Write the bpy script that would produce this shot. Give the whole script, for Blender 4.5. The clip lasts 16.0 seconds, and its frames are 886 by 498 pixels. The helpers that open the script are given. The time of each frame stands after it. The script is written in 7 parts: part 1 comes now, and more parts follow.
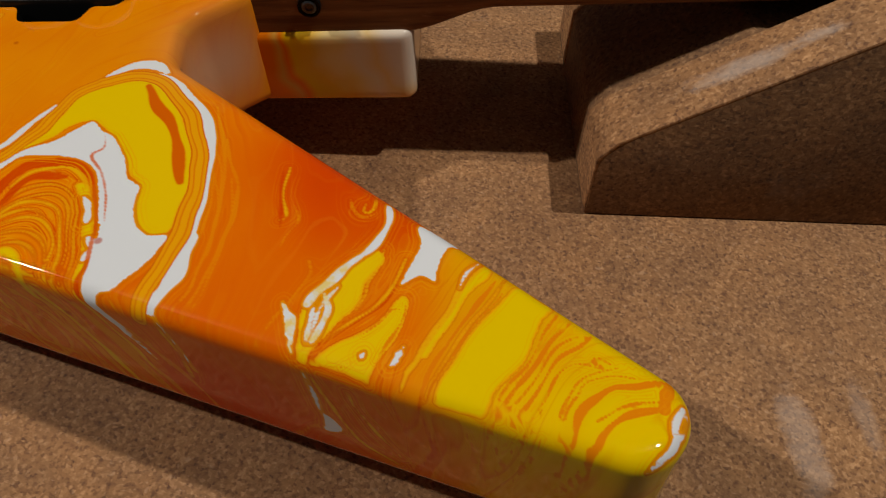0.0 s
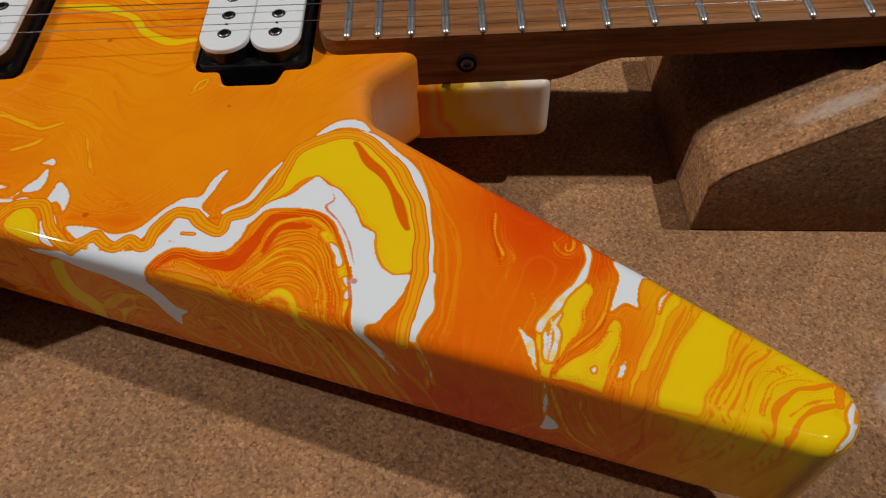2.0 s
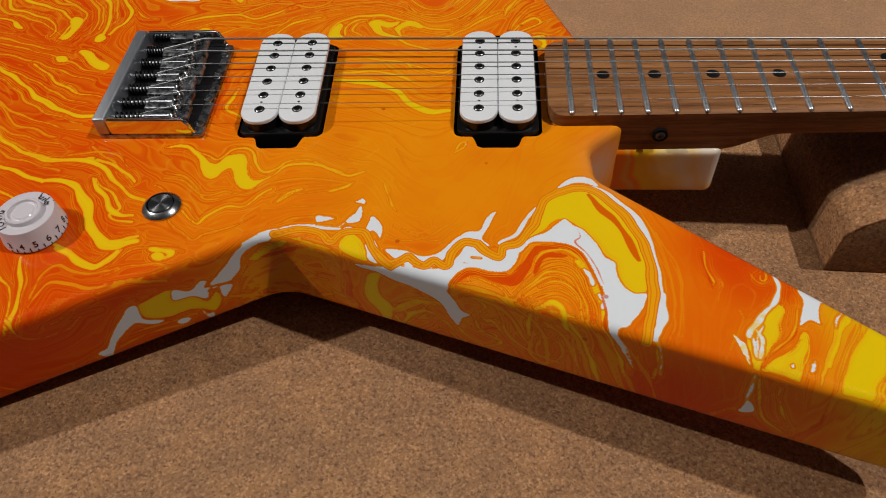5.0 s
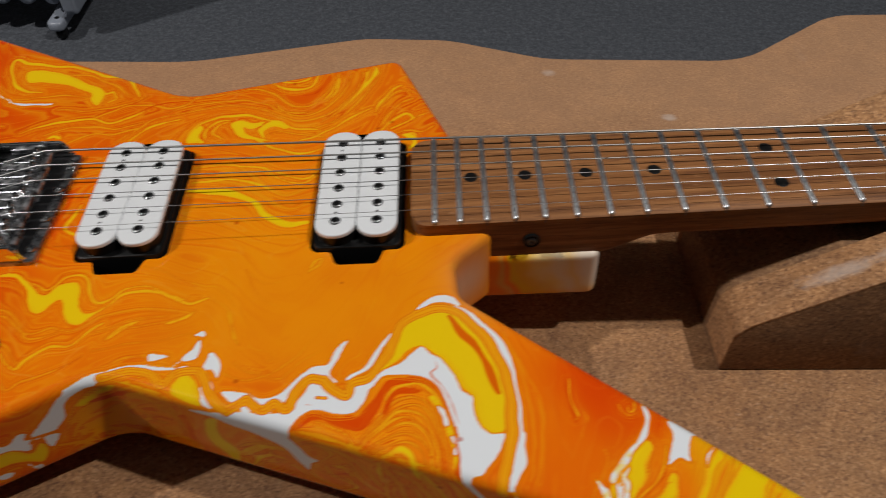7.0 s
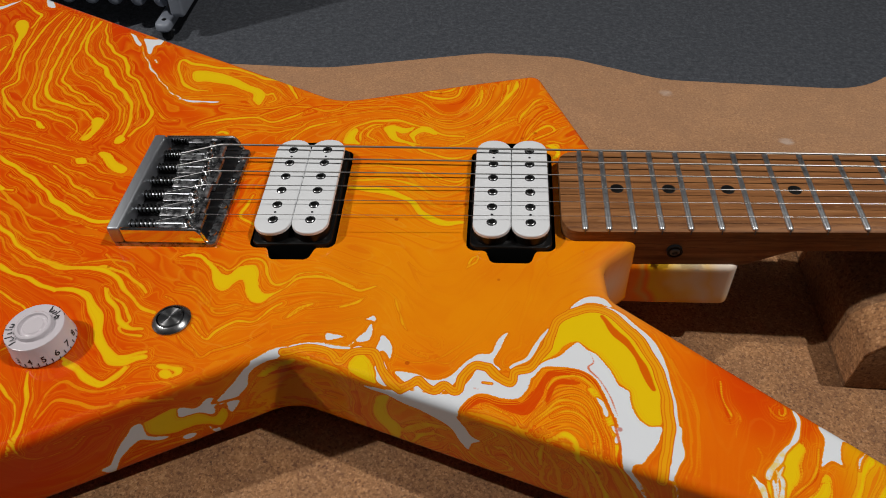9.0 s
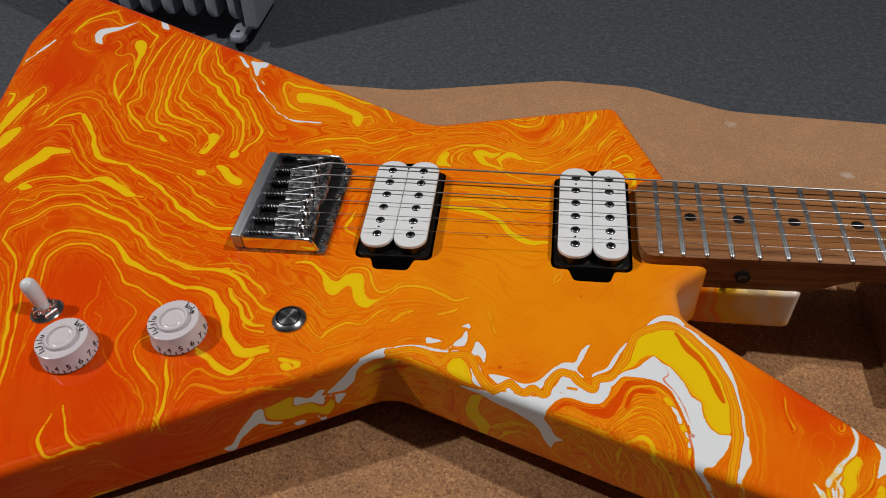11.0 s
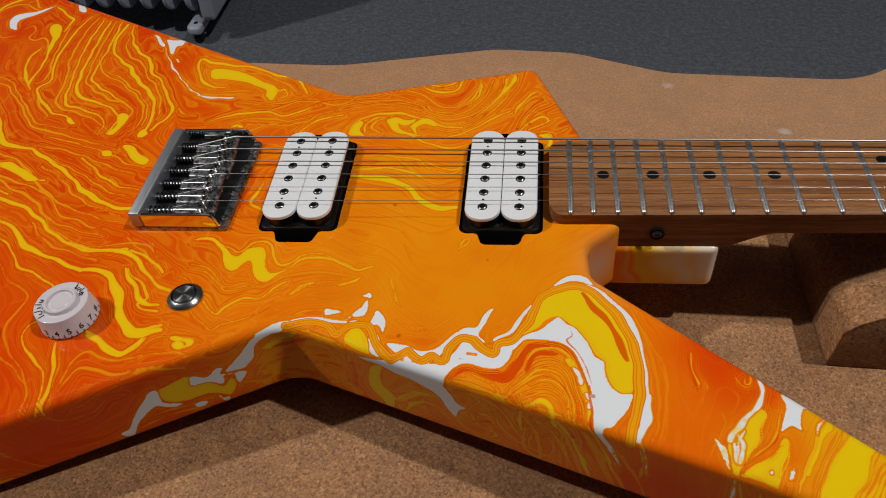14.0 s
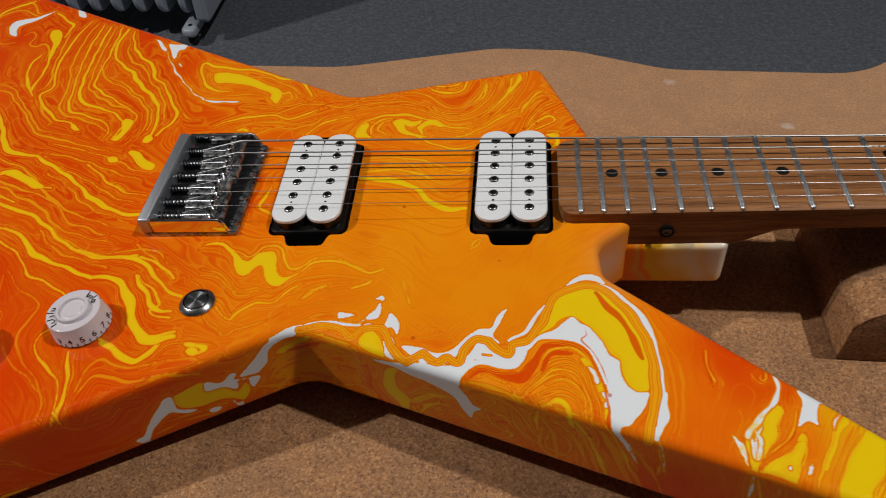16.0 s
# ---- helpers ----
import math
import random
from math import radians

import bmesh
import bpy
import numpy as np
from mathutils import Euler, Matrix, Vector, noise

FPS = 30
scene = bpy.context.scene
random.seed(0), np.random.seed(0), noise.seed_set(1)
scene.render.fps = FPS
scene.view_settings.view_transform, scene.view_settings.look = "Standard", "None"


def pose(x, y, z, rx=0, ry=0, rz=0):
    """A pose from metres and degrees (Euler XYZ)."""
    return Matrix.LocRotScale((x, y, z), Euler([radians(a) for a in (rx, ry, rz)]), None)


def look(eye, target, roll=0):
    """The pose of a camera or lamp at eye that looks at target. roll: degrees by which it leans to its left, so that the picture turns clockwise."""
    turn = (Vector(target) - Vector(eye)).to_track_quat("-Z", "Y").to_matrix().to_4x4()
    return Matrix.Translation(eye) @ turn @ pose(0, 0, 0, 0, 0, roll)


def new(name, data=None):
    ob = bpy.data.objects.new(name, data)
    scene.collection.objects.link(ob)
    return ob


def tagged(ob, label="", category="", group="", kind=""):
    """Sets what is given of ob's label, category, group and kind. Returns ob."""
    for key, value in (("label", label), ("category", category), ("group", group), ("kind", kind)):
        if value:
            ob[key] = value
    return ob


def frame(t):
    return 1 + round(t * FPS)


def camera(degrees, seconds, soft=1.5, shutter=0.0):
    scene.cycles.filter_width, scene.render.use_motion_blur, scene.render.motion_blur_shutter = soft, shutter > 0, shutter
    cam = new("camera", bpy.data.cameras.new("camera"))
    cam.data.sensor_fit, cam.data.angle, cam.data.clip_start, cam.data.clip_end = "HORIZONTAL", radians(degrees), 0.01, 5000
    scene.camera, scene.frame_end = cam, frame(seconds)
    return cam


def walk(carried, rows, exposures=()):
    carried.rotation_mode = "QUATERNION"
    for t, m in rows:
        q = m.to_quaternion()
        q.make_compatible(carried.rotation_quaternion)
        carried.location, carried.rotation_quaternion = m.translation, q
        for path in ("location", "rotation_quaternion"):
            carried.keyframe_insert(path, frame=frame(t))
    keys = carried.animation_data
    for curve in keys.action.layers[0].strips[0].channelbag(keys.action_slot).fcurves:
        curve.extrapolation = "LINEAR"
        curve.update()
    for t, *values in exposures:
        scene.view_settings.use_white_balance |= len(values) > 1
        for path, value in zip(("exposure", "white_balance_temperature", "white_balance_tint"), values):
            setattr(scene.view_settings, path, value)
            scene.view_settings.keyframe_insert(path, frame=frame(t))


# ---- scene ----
cam = camera(60.92, 16.0, soft=1.0, shutter=0.35)
PATH = [  # seconds, eye, a point ahead, roll
    (0, (0.2598, -0.2324, 0.1997), (0.2650, -0.0448, -0.0343), 3.39),
    (0.2, (0.2619, -0.2339, 0.1976), (0.2690, -0.0472, -0.0371), 3.70),
    (0.5, (0.2535, -0.2397, 0.2015), (0.2649, -0.0566, -0.0359), 3.46),
    (1, (0.2457, -0.2425, 0.2004), (0.2597, -0.0620, -0.0388), 3.48),
    (1.2, (0.241, -0.245, 0.203), (0.336, 0.974, -1.380), 3.5),
    (1.5, (0.2147, -0.2452, 0.2233), (0.2275, -0.0648, -0.0161), 3.06),
    (1.7, (0.2038, -0.2444, 0.2284), (0.2100, -0.0546, -0.0038), 2.52),
    (2, (0.2027, -0.2464, 0.2367), (0.2127, -0.0637, -0.0010), 2.88),
    (2.5, (0.1885, -0.2528, 0.2538), (0.1925, -0.0664, 0.0188), 1.84),
    (2.7, (0.193, -0.256, 0.260), (0.198, 0.989, -1.306), 1.2),
    (3, (0.1793, -0.2787, 0.2869), (0.1780, -0.0883, 0.0551), 1.11),
    (3.2, (0.180, -0.298, 0.297), (0.148, 0.991, -1.233), 0.6),
    (3.5, (0.1709, -0.3022, 0.2901), (0.1661, -0.1107, 0.0591), 1.10),
    (3.7, (0.1630, -0.2976, 0.2908), (0.1564, -0.1067, 0.0595), 1.06),
    (5.8, (0.1185, -0.3007, 0.2967), (0.1188, -0.1029, 0.0712), 2.45),
    (6, (0.1350, -0.2914, 0.2910), (0.1378, -0.0921, 0.0667), 2.25),
    (6.2, (0.154, -0.282, 0.294), (0.190, 1.049, -1.198), 2.0),
    (6.5, (0.1863, -0.2569, 0.3030), (0.1935, -0.0536, 0.0825), 1.62),
    (6.8, (0.187, -0.255, 0.304), (0.259, 1.133, -1.135), 2.0),
    (7, (0.1713, -0.2563, 0.2991), (0.1804, -0.0507, 0.0809), 1.92),
    (7.2, (0.148, -0.265, 0.305), (0.193, 1.118, -1.139), 1.8),
    (7.5, (0.1363, -0.2677, 0.3074), (0.1418, -0.0607, 0.0904), 2.04),
    (8, (0.1386, -0.2804, 0.3125), (0.1387, -0.0727, 0.0960), 1.65),
    (8.2, (0.142, -0.280, 0.306), (0.131, 1.123, -1.119), 1.9),
    (8.5, (0.1359, -0.2768, 0.3129), (0.1303, -0.0676, 0.0979), 1.48),
    (8.8, (0.123, -0.283, 0.324), (0.058, 1.108, -1.111), 1.0),
    (9, (0.1253, -0.2771, 0.3117), (0.1150, -0.0685, 0.0964), 1.36),
    (9.5, (0.1251, -0.2798, 0.3195), (0.1120, -0.0702, 0.1053), 1.27),
    (10, (0.1155, -0.2834, 0.3216), (0.0986, -0.0737, 0.1077), 1.37),
    (10.2, (0.1014, -0.2886, 0.3408), (0.0828, -0.0792, 0.1268), 1.30),
    (12.3, (0.1057, -0.3126, 0.3411), (0.0734, -0.1020, 0.1298), 0.12),
    (12.5, (0.1095, -0.3135, 0.3391), (0.0781, -0.1037, 0.1270), 0.26),
    (13, (0.1154, -0.3128, 0.3312), (0.0849, -0.1046, 0.1174), -0.02),
    (13.5, (0.1218, -0.3108, 0.3231), (0.0930, -0.1040, 0.1078), -0.72),
    (13.7, (0.133, -0.304, 0.323), (-0.045, 1.064, -1.125), -1.0),
    (14, (0.1464, -0.2972, 0.3220), (0.1224, -0.0896, 0.1067), -1.43),
    (14.2, (0.146, -0.305, 0.335), (-0.003, 1.076, -1.104), -1.7),
    (14.5, (0.1559, -0.3024, 0.3248), (0.1341, -0.0952, 0.1090), -2.46),
    (15, (0.1649, -0.2905, 0.3221), (0.1464, -0.0831, 0.1062), -2.46),
    (15.2, (0.157, -0.297, 0.326), (0.034, 1.082, -1.117), -2.5),
    (15.5, (0.1527, -0.2989, 0.3283), (0.1333, -0.0919, 0.1120), -2.36),
    (16, (0.1384, -0.2969, 0.3237), (0.1166, -0.0898, 0.1077), -1.99),
]
walk(cam, [(t, look(eye, ahead, roll)) for t, eye, ahead, roll in PATH],
     exposures=[(0.0, -0.22, 7000, 10), (0.5, -0.10, 6500, 10), (1.0, -0.13, 6500, 10), (2.5, -0.15, 6500, 10), (3.3, -0.06, 6500, 10), (6.0, -0.07, 6500, 10), (7.5, -0.10, 6500, 10), (9.5, -0.06, 6500, 10), (16.0, -0.05, 6500, 10)])
# ---- end of path ----
# ---- light ----
world = bpy.data.worlds.new("room_air")
world.use_nodes = True
world.node_tree.nodes["Background"].inputs[0].default_value = (0.74, 0.87, 1.0, 1)
world.node_tree.nodes["Background"].inputs[1].default_value = 0.026
scene.world = world


def ceiling_spot(name, place, watts, colour, size):
    data = bpy.data.lights.new(name, "AREA")
    data.shape, data.size, data.energy, data.color = "DISK", size, watts, colour
    lamp = new(name, data)
    lamp.matrix_world = look(place, (0.1, 0.0, 0.05))
    return lamp


LAMPS = ((1.09, -0.107, 2.05), (-1.72, -0.09, 1.875))
ceiling_spot("ceiling_lamp_light", LAMPS[0], 27, (1.0, 0.965, 0.93), 0.06)
ceiling_spot("ceiling_lamp_light", LAMPS[1], 33, (1.0, 0.965, 0.93), 0.06)
scene.view_settings.exposure = 0.0


# ---- materials ----
def material(name, base=(0.5, 0.5, 0.5), rough=0.5, metal=0.0):
    m = bpy.data.materials.new(name)
    m.use_nodes = True
    b = m.node_tree.nodes["Principled BSDF"]
    b.inputs["Base Color"].default_value = (*base, 1)
    b.inputs["Roughness"].default_value = rough
    b.inputs["Metallic"].default_value = metal
    return m, m.node_tree, b


def node(tree, kind, inputs=None, **props):
    n = tree.nodes.new(kind)
    for k, v in props.items():
        setattr(n, k, v)
    for k, v in (inputs or {}).items():
        if isinstance(v, bpy.types.NodeSocket):
            tree.links.new(v, n.inputs[k])
        else:
            n.inputs[k].default_value = v
    return n


def noise_tex(tree, vec, scale, detail=3.0, rough=0.55, distort=0.0):
    return node(tree, "ShaderNodeTexNoise", {"Vector": vec, "Scale": scale, "Detail": detail, "Roughness": rough, "Distortion": distort})


def ramp(tree, fac, stops):
    r = node(tree, "ShaderNodeValToRGB", {"Fac": fac})
    el = r.color_ramp.elements
    while len(el) < len(stops):
        el.new(0.5)
    for e, (p, c) in zip(el, stops):
        e.position, e.color = p, (*c, 1)
    return r.outputs["Color"]


def maths(tree, op, a, b=0.0, c=0.0, clamp=False):
    n = node(tree, "ShaderNodeMath", {0: a, 1: b, 2: c}, operation=op)
    n.use_clamp = clamp
    return n.outputs[0]


def mix(tree, fac, a, b, blend="MIX"):
    n = node(tree, "ShaderNodeMix", {}, data_type="RGBA", blend_type=blend)
    for sock, v in ((n.inputs[0], fac), (n.inputs[6], a), (n.inputs[7], b)):
        if isinstance(v, bpy.types.NodeSocket):
            tree.links.new(v, sock)
        else:
            sock.default_value = v if isinstance(v, float) else (*v, 1)
    return n.outputs[2]


def step(tree, v, lo, hi):
    n = node(tree, "ShaderNodeMapRange", {"Value": v, "From Min": lo, "From Max": hi}, interpolation_type="SMOOTHSTEP")
    return n.outputs[0]


def bump(tree, bsdf, height, strength, distance):
    n = node(tree, "ShaderNodeBump", {"Height": height, "Strength": strength, "Distance": distance})
    tree.links.new(n.outputs[0], bsdf.inputs["Normal"])


def coords(tree, scale=(1, 1, 1)):
    c = node(tree, "ShaderNodeTexCoord").outputs["Object"]
    return node(tree, "ShaderNodeMapping", {"Vector": c, "Scale": scale}).outputs[0]


def cork_material(name, tone=1.0, smears=(), coarse=1.0, far_bright=0.0, flecked=1.0):
    """Ground cork, worn and rubbed; smears are pale scuffs: x, y, reach along x, reach along y, strength."""
    m, t, b = material(name, rough=0.82)
    c = coords(t)
    grain = noise_tex(t, c, 620 / coarse, 4, 0.7).outputs["Fac"]
    cell = node(t, "ShaderNodeTexVoronoi", {"Vector": c, "Scale": 1050.0 / coarse}).outputs["Color"]
    cellv = node(t, "ShaderNodeSeparateColor", {0: cell}).outputs[0]
    blot = noise_tex(t, c, 9, 5, 0.6).outputs["Fac"]
    col = ramp(t, maths(t, "ADD", maths(t, "MULTIPLY", grain, 0.67), maths(t, "MULTIPLY", cellv, 0.33)),
               [(0.26, (0.13 * tone, 0.056 * tone, 0.025 * tone)), (0.41, (0.280 * tone, 0.137 * tone, 0.056 * tone)),
                (0.58, (0.352 * tone, 0.181 * tone, 0.076 * tone)), (0.76, (0.54 * tone, 0.306 * tone, 0.150 * tone))])
    col = mix(t, step(t, blot, 0.35, 0.75), col, mix(t, 1.0, col, (0.84, 0.80, 0.76), "MULTIPLY"))
    patchy = noise_tex(t, c, 46, 5, 0.7).outputs["Fac"]
    col = mix(t, step(t, patchy, 0.40, 0.66), mix(t, 1.0, col, (0.86, 0.85, 0.86), "MULTIPLY"), mix(t, 1.0, col, (1.10, 1.08, 1.04), "MULTIPLY"))
    pits = noise_tex(t, c, 480 / coarse, 2, 0.5).outputs["Fac"]
    col = mix(t, maths(t, "MULTIPLY", step(t, pits, 0.60, 0.72), 0.50 * flecked), col, (0.075 * tone, 0.030 * tone, 0.014 * tone))
    chips = noise_tex(t, coords(t, (1.0, 1.0, 1.0)), 560 / coarse, 2, 0.5, 0.6).outputs["Fac"]
    col = mix(t, maths(t, "MULTIPLY", step(t, chips, 0.63, 0.74), 0.32 * flecked), col, (0.56 * tone, 0.36 * tone, 0.22 * tone))
    pale = step(t, noise_tex(t, coords(t, (1.4, 0.5, 1.0)), 14, 4, 0.65).outputs["Fac"], 0.64, 0.80)
    col = mix(t, maths(t, "MULTIPLY", pale, 0.25), col, (0.50, 0.42, 0.36))
    # Far-side brightness painted into the colour: paler towards +y, with a blotchy edge.
    paled = maths(t, "ADD", node(t, "ShaderNodeSeparateXYZ", {0: c}).outputs[1], maths(t, "MULTIPLY_ADD", blot, 0.12, -0.06))
    col = mix(t, maths(t, "MULTIPLY", step(t, paled, 0.05, 0.17), far_bright), col, (0.52, 0.293, 0.162))
    rub = noise_tex(t, coords(t, (0.6, 1.5, 1.0)), 70, 5, 0.7).outputs["Fac"]
    xyz = node(t, "ShaderNodeSeparateXYZ", {0: c}).outputs
    for x, y, rx, ry, much in smears:
        dx = maths(t, "MULTIPLY", maths(t, "SUBTRACT", xyz[0], x), 1 / rx)
        dy = maths(t, "MULTIPLY", maths(t, "SUBTRACT", xyz[1], y), 1 / ry)
        near = maths(t, "SUBTRACT", 1.0, maths(t, "ADD", maths(t, "MULTIPLY", dx, dx), maths(t, "MULTIPLY", dy, dy)), clamp=True)
        f = step(t, maths(t, "ADD", maths(t, "MULTIPLY", near, 0.45), rub), 0.66, 1.0)
        col = mix(t, maths(t, "MULTIPLY", f, much), col, (0.58, 0.50, 0.44))
    t.links.new(col, b.inputs["Base Color"])
    bump(t, b, maths(t, "ADD", grain, maths(t, "MULTIPLY", pits, -0.5)), 0.35, 0.0006)
    return m


def wood_material(name):
    m, t, b = material(name, rough=0.5)
    b.inputs["Specular IOR Level"].default_value = 0.16
    c = coords(t, (2.5, 55, 55))
    wav = noise_tex(t, c, 5, 4, 0.55, 0.4).outputs["Fac"]
    pores = noise_tex(t, coords(t, (70, 850, 850)), 1.0, 2, 0.5).outputs["Fac"]
    flecks = noise_tex(t, coords(t, (160, 620, 620)), 1.0, 3, 0.6).outputs["Fac"]
    broad = noise_tex(t, coords(t, (9, 22, 22)), 1.0, 4, 0.6).outputs["Fac"]
    col = ramp(t, wav, [(0.32, (0.150, 0.060, 0.021)), (0.5, (0.262, 0.111, 0.039)), (0.66, (0.345, 0.156, 0.058))])
    col = mix(t, step(t, broad, 0.35, 0.7), col, mix(t, 1.0, col, (0.80, 0.76, 0.73), "MULTIPLY"))
    col = mix(t, maths(t, "MULTIPLY", step(t, pores, 0.55, 0.68), 0.6), col, (0.12, 0.048, 0.022))
    col = mix(t, maths(t, "MULTIPLY", step(t, flecks, 0.60, 0.72), 0.35), col, (0.40, 0.20, 0.095))
    t.links.new(col, b.inputs["Base Color"])
    bump(t, b, wav, 0.08, 0.0004)
    return m


def metal_material(name, base, rough, streak=0.0):
    m, t, b = material(name, base, rough, 1.0)
    n = noise_tex(t, coords(t, (3, 0.3, 1)), 900, 3, 0.6).outputs["Fac"]
    t.links.new(node(t, "ShaderNodeMapRange", {"Value": n, "From Min": 0.3, "From Max": 0.7, "To Min": rough * 0.85, "To Max": rough * 1.2 + streak}).outputs[0], b.inputs["Roughness"])
    return m


def grained_metal(name, base, rough, axis):
    """Metal with fine scratches that run round, or along, one axis."""
    m, t, b = material(name, base, rough, 1.0)
    b.inputs["Anisotropic"].default_value = 0.85
    b.inputs["Anisotropic Rotation"].default_value = 0.25
    tan = node(t, "ShaderNodeTangent", direction_type="RADIAL", axis=axis)
    t.links.new(tan.outputs[0], b.inputs["Tangent"])
    n = noise_tex(t, coords(t), 300, 3, 0.6).outputs["Fac"]
    t.links.new(node(t, "ShaderNodeMapRange", {"Value": n, "From Min": 0.3, "From Max": 0.7, "To Min": rough * 0.85, "To Max": rough * 1.2}).outputs[0], b.inputs["Roughness"])
    return m


def worn_metal(name, base, rough):
    """Plated metal, dulled and smudged in spots, with an uneven face."""
    m, t, b = material(name, base, rough, 1.0)
    spots = noise_tex(t, coords(t), 260, 4, 0.65).outputs["Fac"]
    t.links.new(mix(t, step(t, spots, 0.40, 0.62), tuple(v * 0.55 for v in base), tuple(v * 1.25 for v in base)), b.inputs["Base Color"])
    t.links.new(node(t, "ShaderNodeMapRange", {"Value": spots, "From Min": 0.3, "From Max": 0.7, "To Min": rough * 0.6, "To Max": rough * 1.5}).outputs[0], b.inputs["Roughness"])
    bump(t, b, noise_tex(t, coords(t), 420, 2, 0.5).outputs["Fac"], 0.25, 0.0004)
    return m


def plastic_material(name, base, rough, var=0.06):
    m, t, b = material(name, base, rough)
    n = noise_tex(t, coords(t), 90, 4, 0.6).outputs["Fac"]
    col = mix(t, n, tuple(v * (1 - var) for v in base), tuple(min(1, v * (1 + var)) for v in base))
    t.links.new(col, b.inputs["Base Color"])
    t.links.new(node(t, "ShaderNodeMapRange", {"Value": n, "To Min": rough * 0.8, "To Max": rough * 1.25}).outputs[0], b.inputs["Roughness"])
    return m


def carpet_material():
    m, t, b = material("carpet_pile", rough=0.95)
    c = coords(t)
    fine = noise_tex(t, c, 260, 3, 0.7).outputs["Fac"]
    mid = noise_tex(t, coords(t, (0.9, 1.0, 1)), 120, 4, 0.7).outputs["Fac"]
    col = ramp(t, maths(t, "ADD", maths(t, "MULTIPLY", fine, 0.45), maths(t, "MULTIPLY", mid, 0.55)),
               [(0.3, (0.034, 0.039, 0.047)), (0.5, (0.078, 0.086, 0.101)), (0.7, (0.152, 0.163, 0.186))])
    t.links.new(col, b.inputs["Base Color"])
    bump(t, b, maths(t, "ADD", fine, mid), 0.6, 0.004)
    return m


CORK = cork_material("cork_sheet", flecked=1.1, far_bright=0.42, smears=((0.336, 0.145, 0.008, 0.006, 0.5), (0.262, 0.196, 0.008, 0.006, 0.45), (0.369, -0.138, 0.008, 0.030, 0.26), (0.390, -0.130, 0.005, 0.022, 0.18), (0.30, -0.225, 0.02, 0.016, 0.25), (0.20, -0.20, 0.04, 0.02, 0.2)))
# Neck rest cork: shade painted into the dark tone, light into the pale one.
CORK_SHADED = cork_material("shaded_cork", 0.66, (), 1.1, 0.0, 0.4)
CORK_LIT = cork_material("lit_cork", 1.12, ((0.045, -0.040, 0.03, 0.006, 0.45), (0.03, 0.040, 0.03, 0.010, 0.3)), 1.15)
WOOD = wood_material("roasted_maple")
CHROME = metal_material("bright_chrome", (0.78, 0.79, 0.80), 0.12)
STEEL = metal_material("satin_steel", (0.62, 0.65, 0.68), 0.42)
FRETWIRE = metal_material("fret_wire", (0.64, 0.66, 0.68), 0.36)
STRING = metal_material("string_wire", (0.30, 0.30, 0.30), 0.36)
WOUND = metal_material("wound_string_wire", (0.32, 0.32, 0.31), 0.42)
SCREW = metal_material("dark_screw_steel", (0.42, 0.425, 0.43), 0.22)
DARK_STEEL = metal_material("shaded_steel", (0.13, 0.13, 0.135), 0.35)
SPRING = metal_material("black_spring_steel", (0.035, 0.035, 0.035), 0.35)
WHITE = plastic_material("white_plastic", (0.70, 0.72, 0.735), 0.30, 0.03)
KNOB = plastic_material("milky_plastic", (0.60, 0.555, 0.585), 0.16, 0.05)
BUTTON = grained_metal("turned_steel", (0.36, 0.365, 0.37), 0.30, "Z")
BLACK = plastic_material("black_plastic", (0.006, 0.006, 0.006), 0.30)
BLACK.node_tree.nodes["Principled BSDF"].inputs["Specular IOR Level"].default_value = 0.25
LIP_STEEL = metal_material("brushed_lip_steel", (0.44, 0.46, 0.49), 0.50)
SADDLE_STEEL = worn_metal("saddle_steel", (0.48, 0.485, 0.50), 0.30)
PLATE_STEEL = worn_metal("plate_steel", (0.36, 0.365, 0.375), 0.30)
INK = plastic_material("black_ink", (0.015, 0.015, 0.018), 0.5)
RADIATOR = plastic_material("radiator_enamel", (0.29, 0.32, 0.375), 0.35)
CARPET = carpet_material()
PLASTER = plastic_material("wall_plaster", (0.30, 0.308, 0.32), 0.9, 0.05)
# Dark tone for the unseen south wall, to cut the light it bounces.
LOW_BOUNCE_PLASTER = plastic_material("low_bounce_wall", (0.045, 0.046, 0.049), 0.9, 0.05)
CEILING_PAINT = plastic_material("ceiling_paint", (0.50, 0.50, 0.50), 0.9, 0.04)


# ---- building helpers ----
def finish(name, bm, mat, parent=None, label="", smooth=35):
    mesh = bpy.data.meshes.new(name)
    bm.normal_update()
    bm.to_mesh(mesh)
    bm.free()
    return finish_mesh(name, mesh, mat, parent, label, smooth)


def finish_mesh(name, mesh, mat, parent=None, label="", smooth=35):
    if smooth:
        mesh.shade_smooth()
        mesh.set_sharp_from_angle(angle=radians(smooth))
    mesh.materials.append(mat)
    ob = new(name, mesh)
    if parent:
        ob.parent = parent
    if label:
        ob["label"] = label
    return ob


part = finish


def twin(ob, parent, m):
    """Another part on the same mesh."""
    o = new(ob.name.split(".")[0], ob.data)
    o.parent, o.matrix_basis = parent, m
    return o


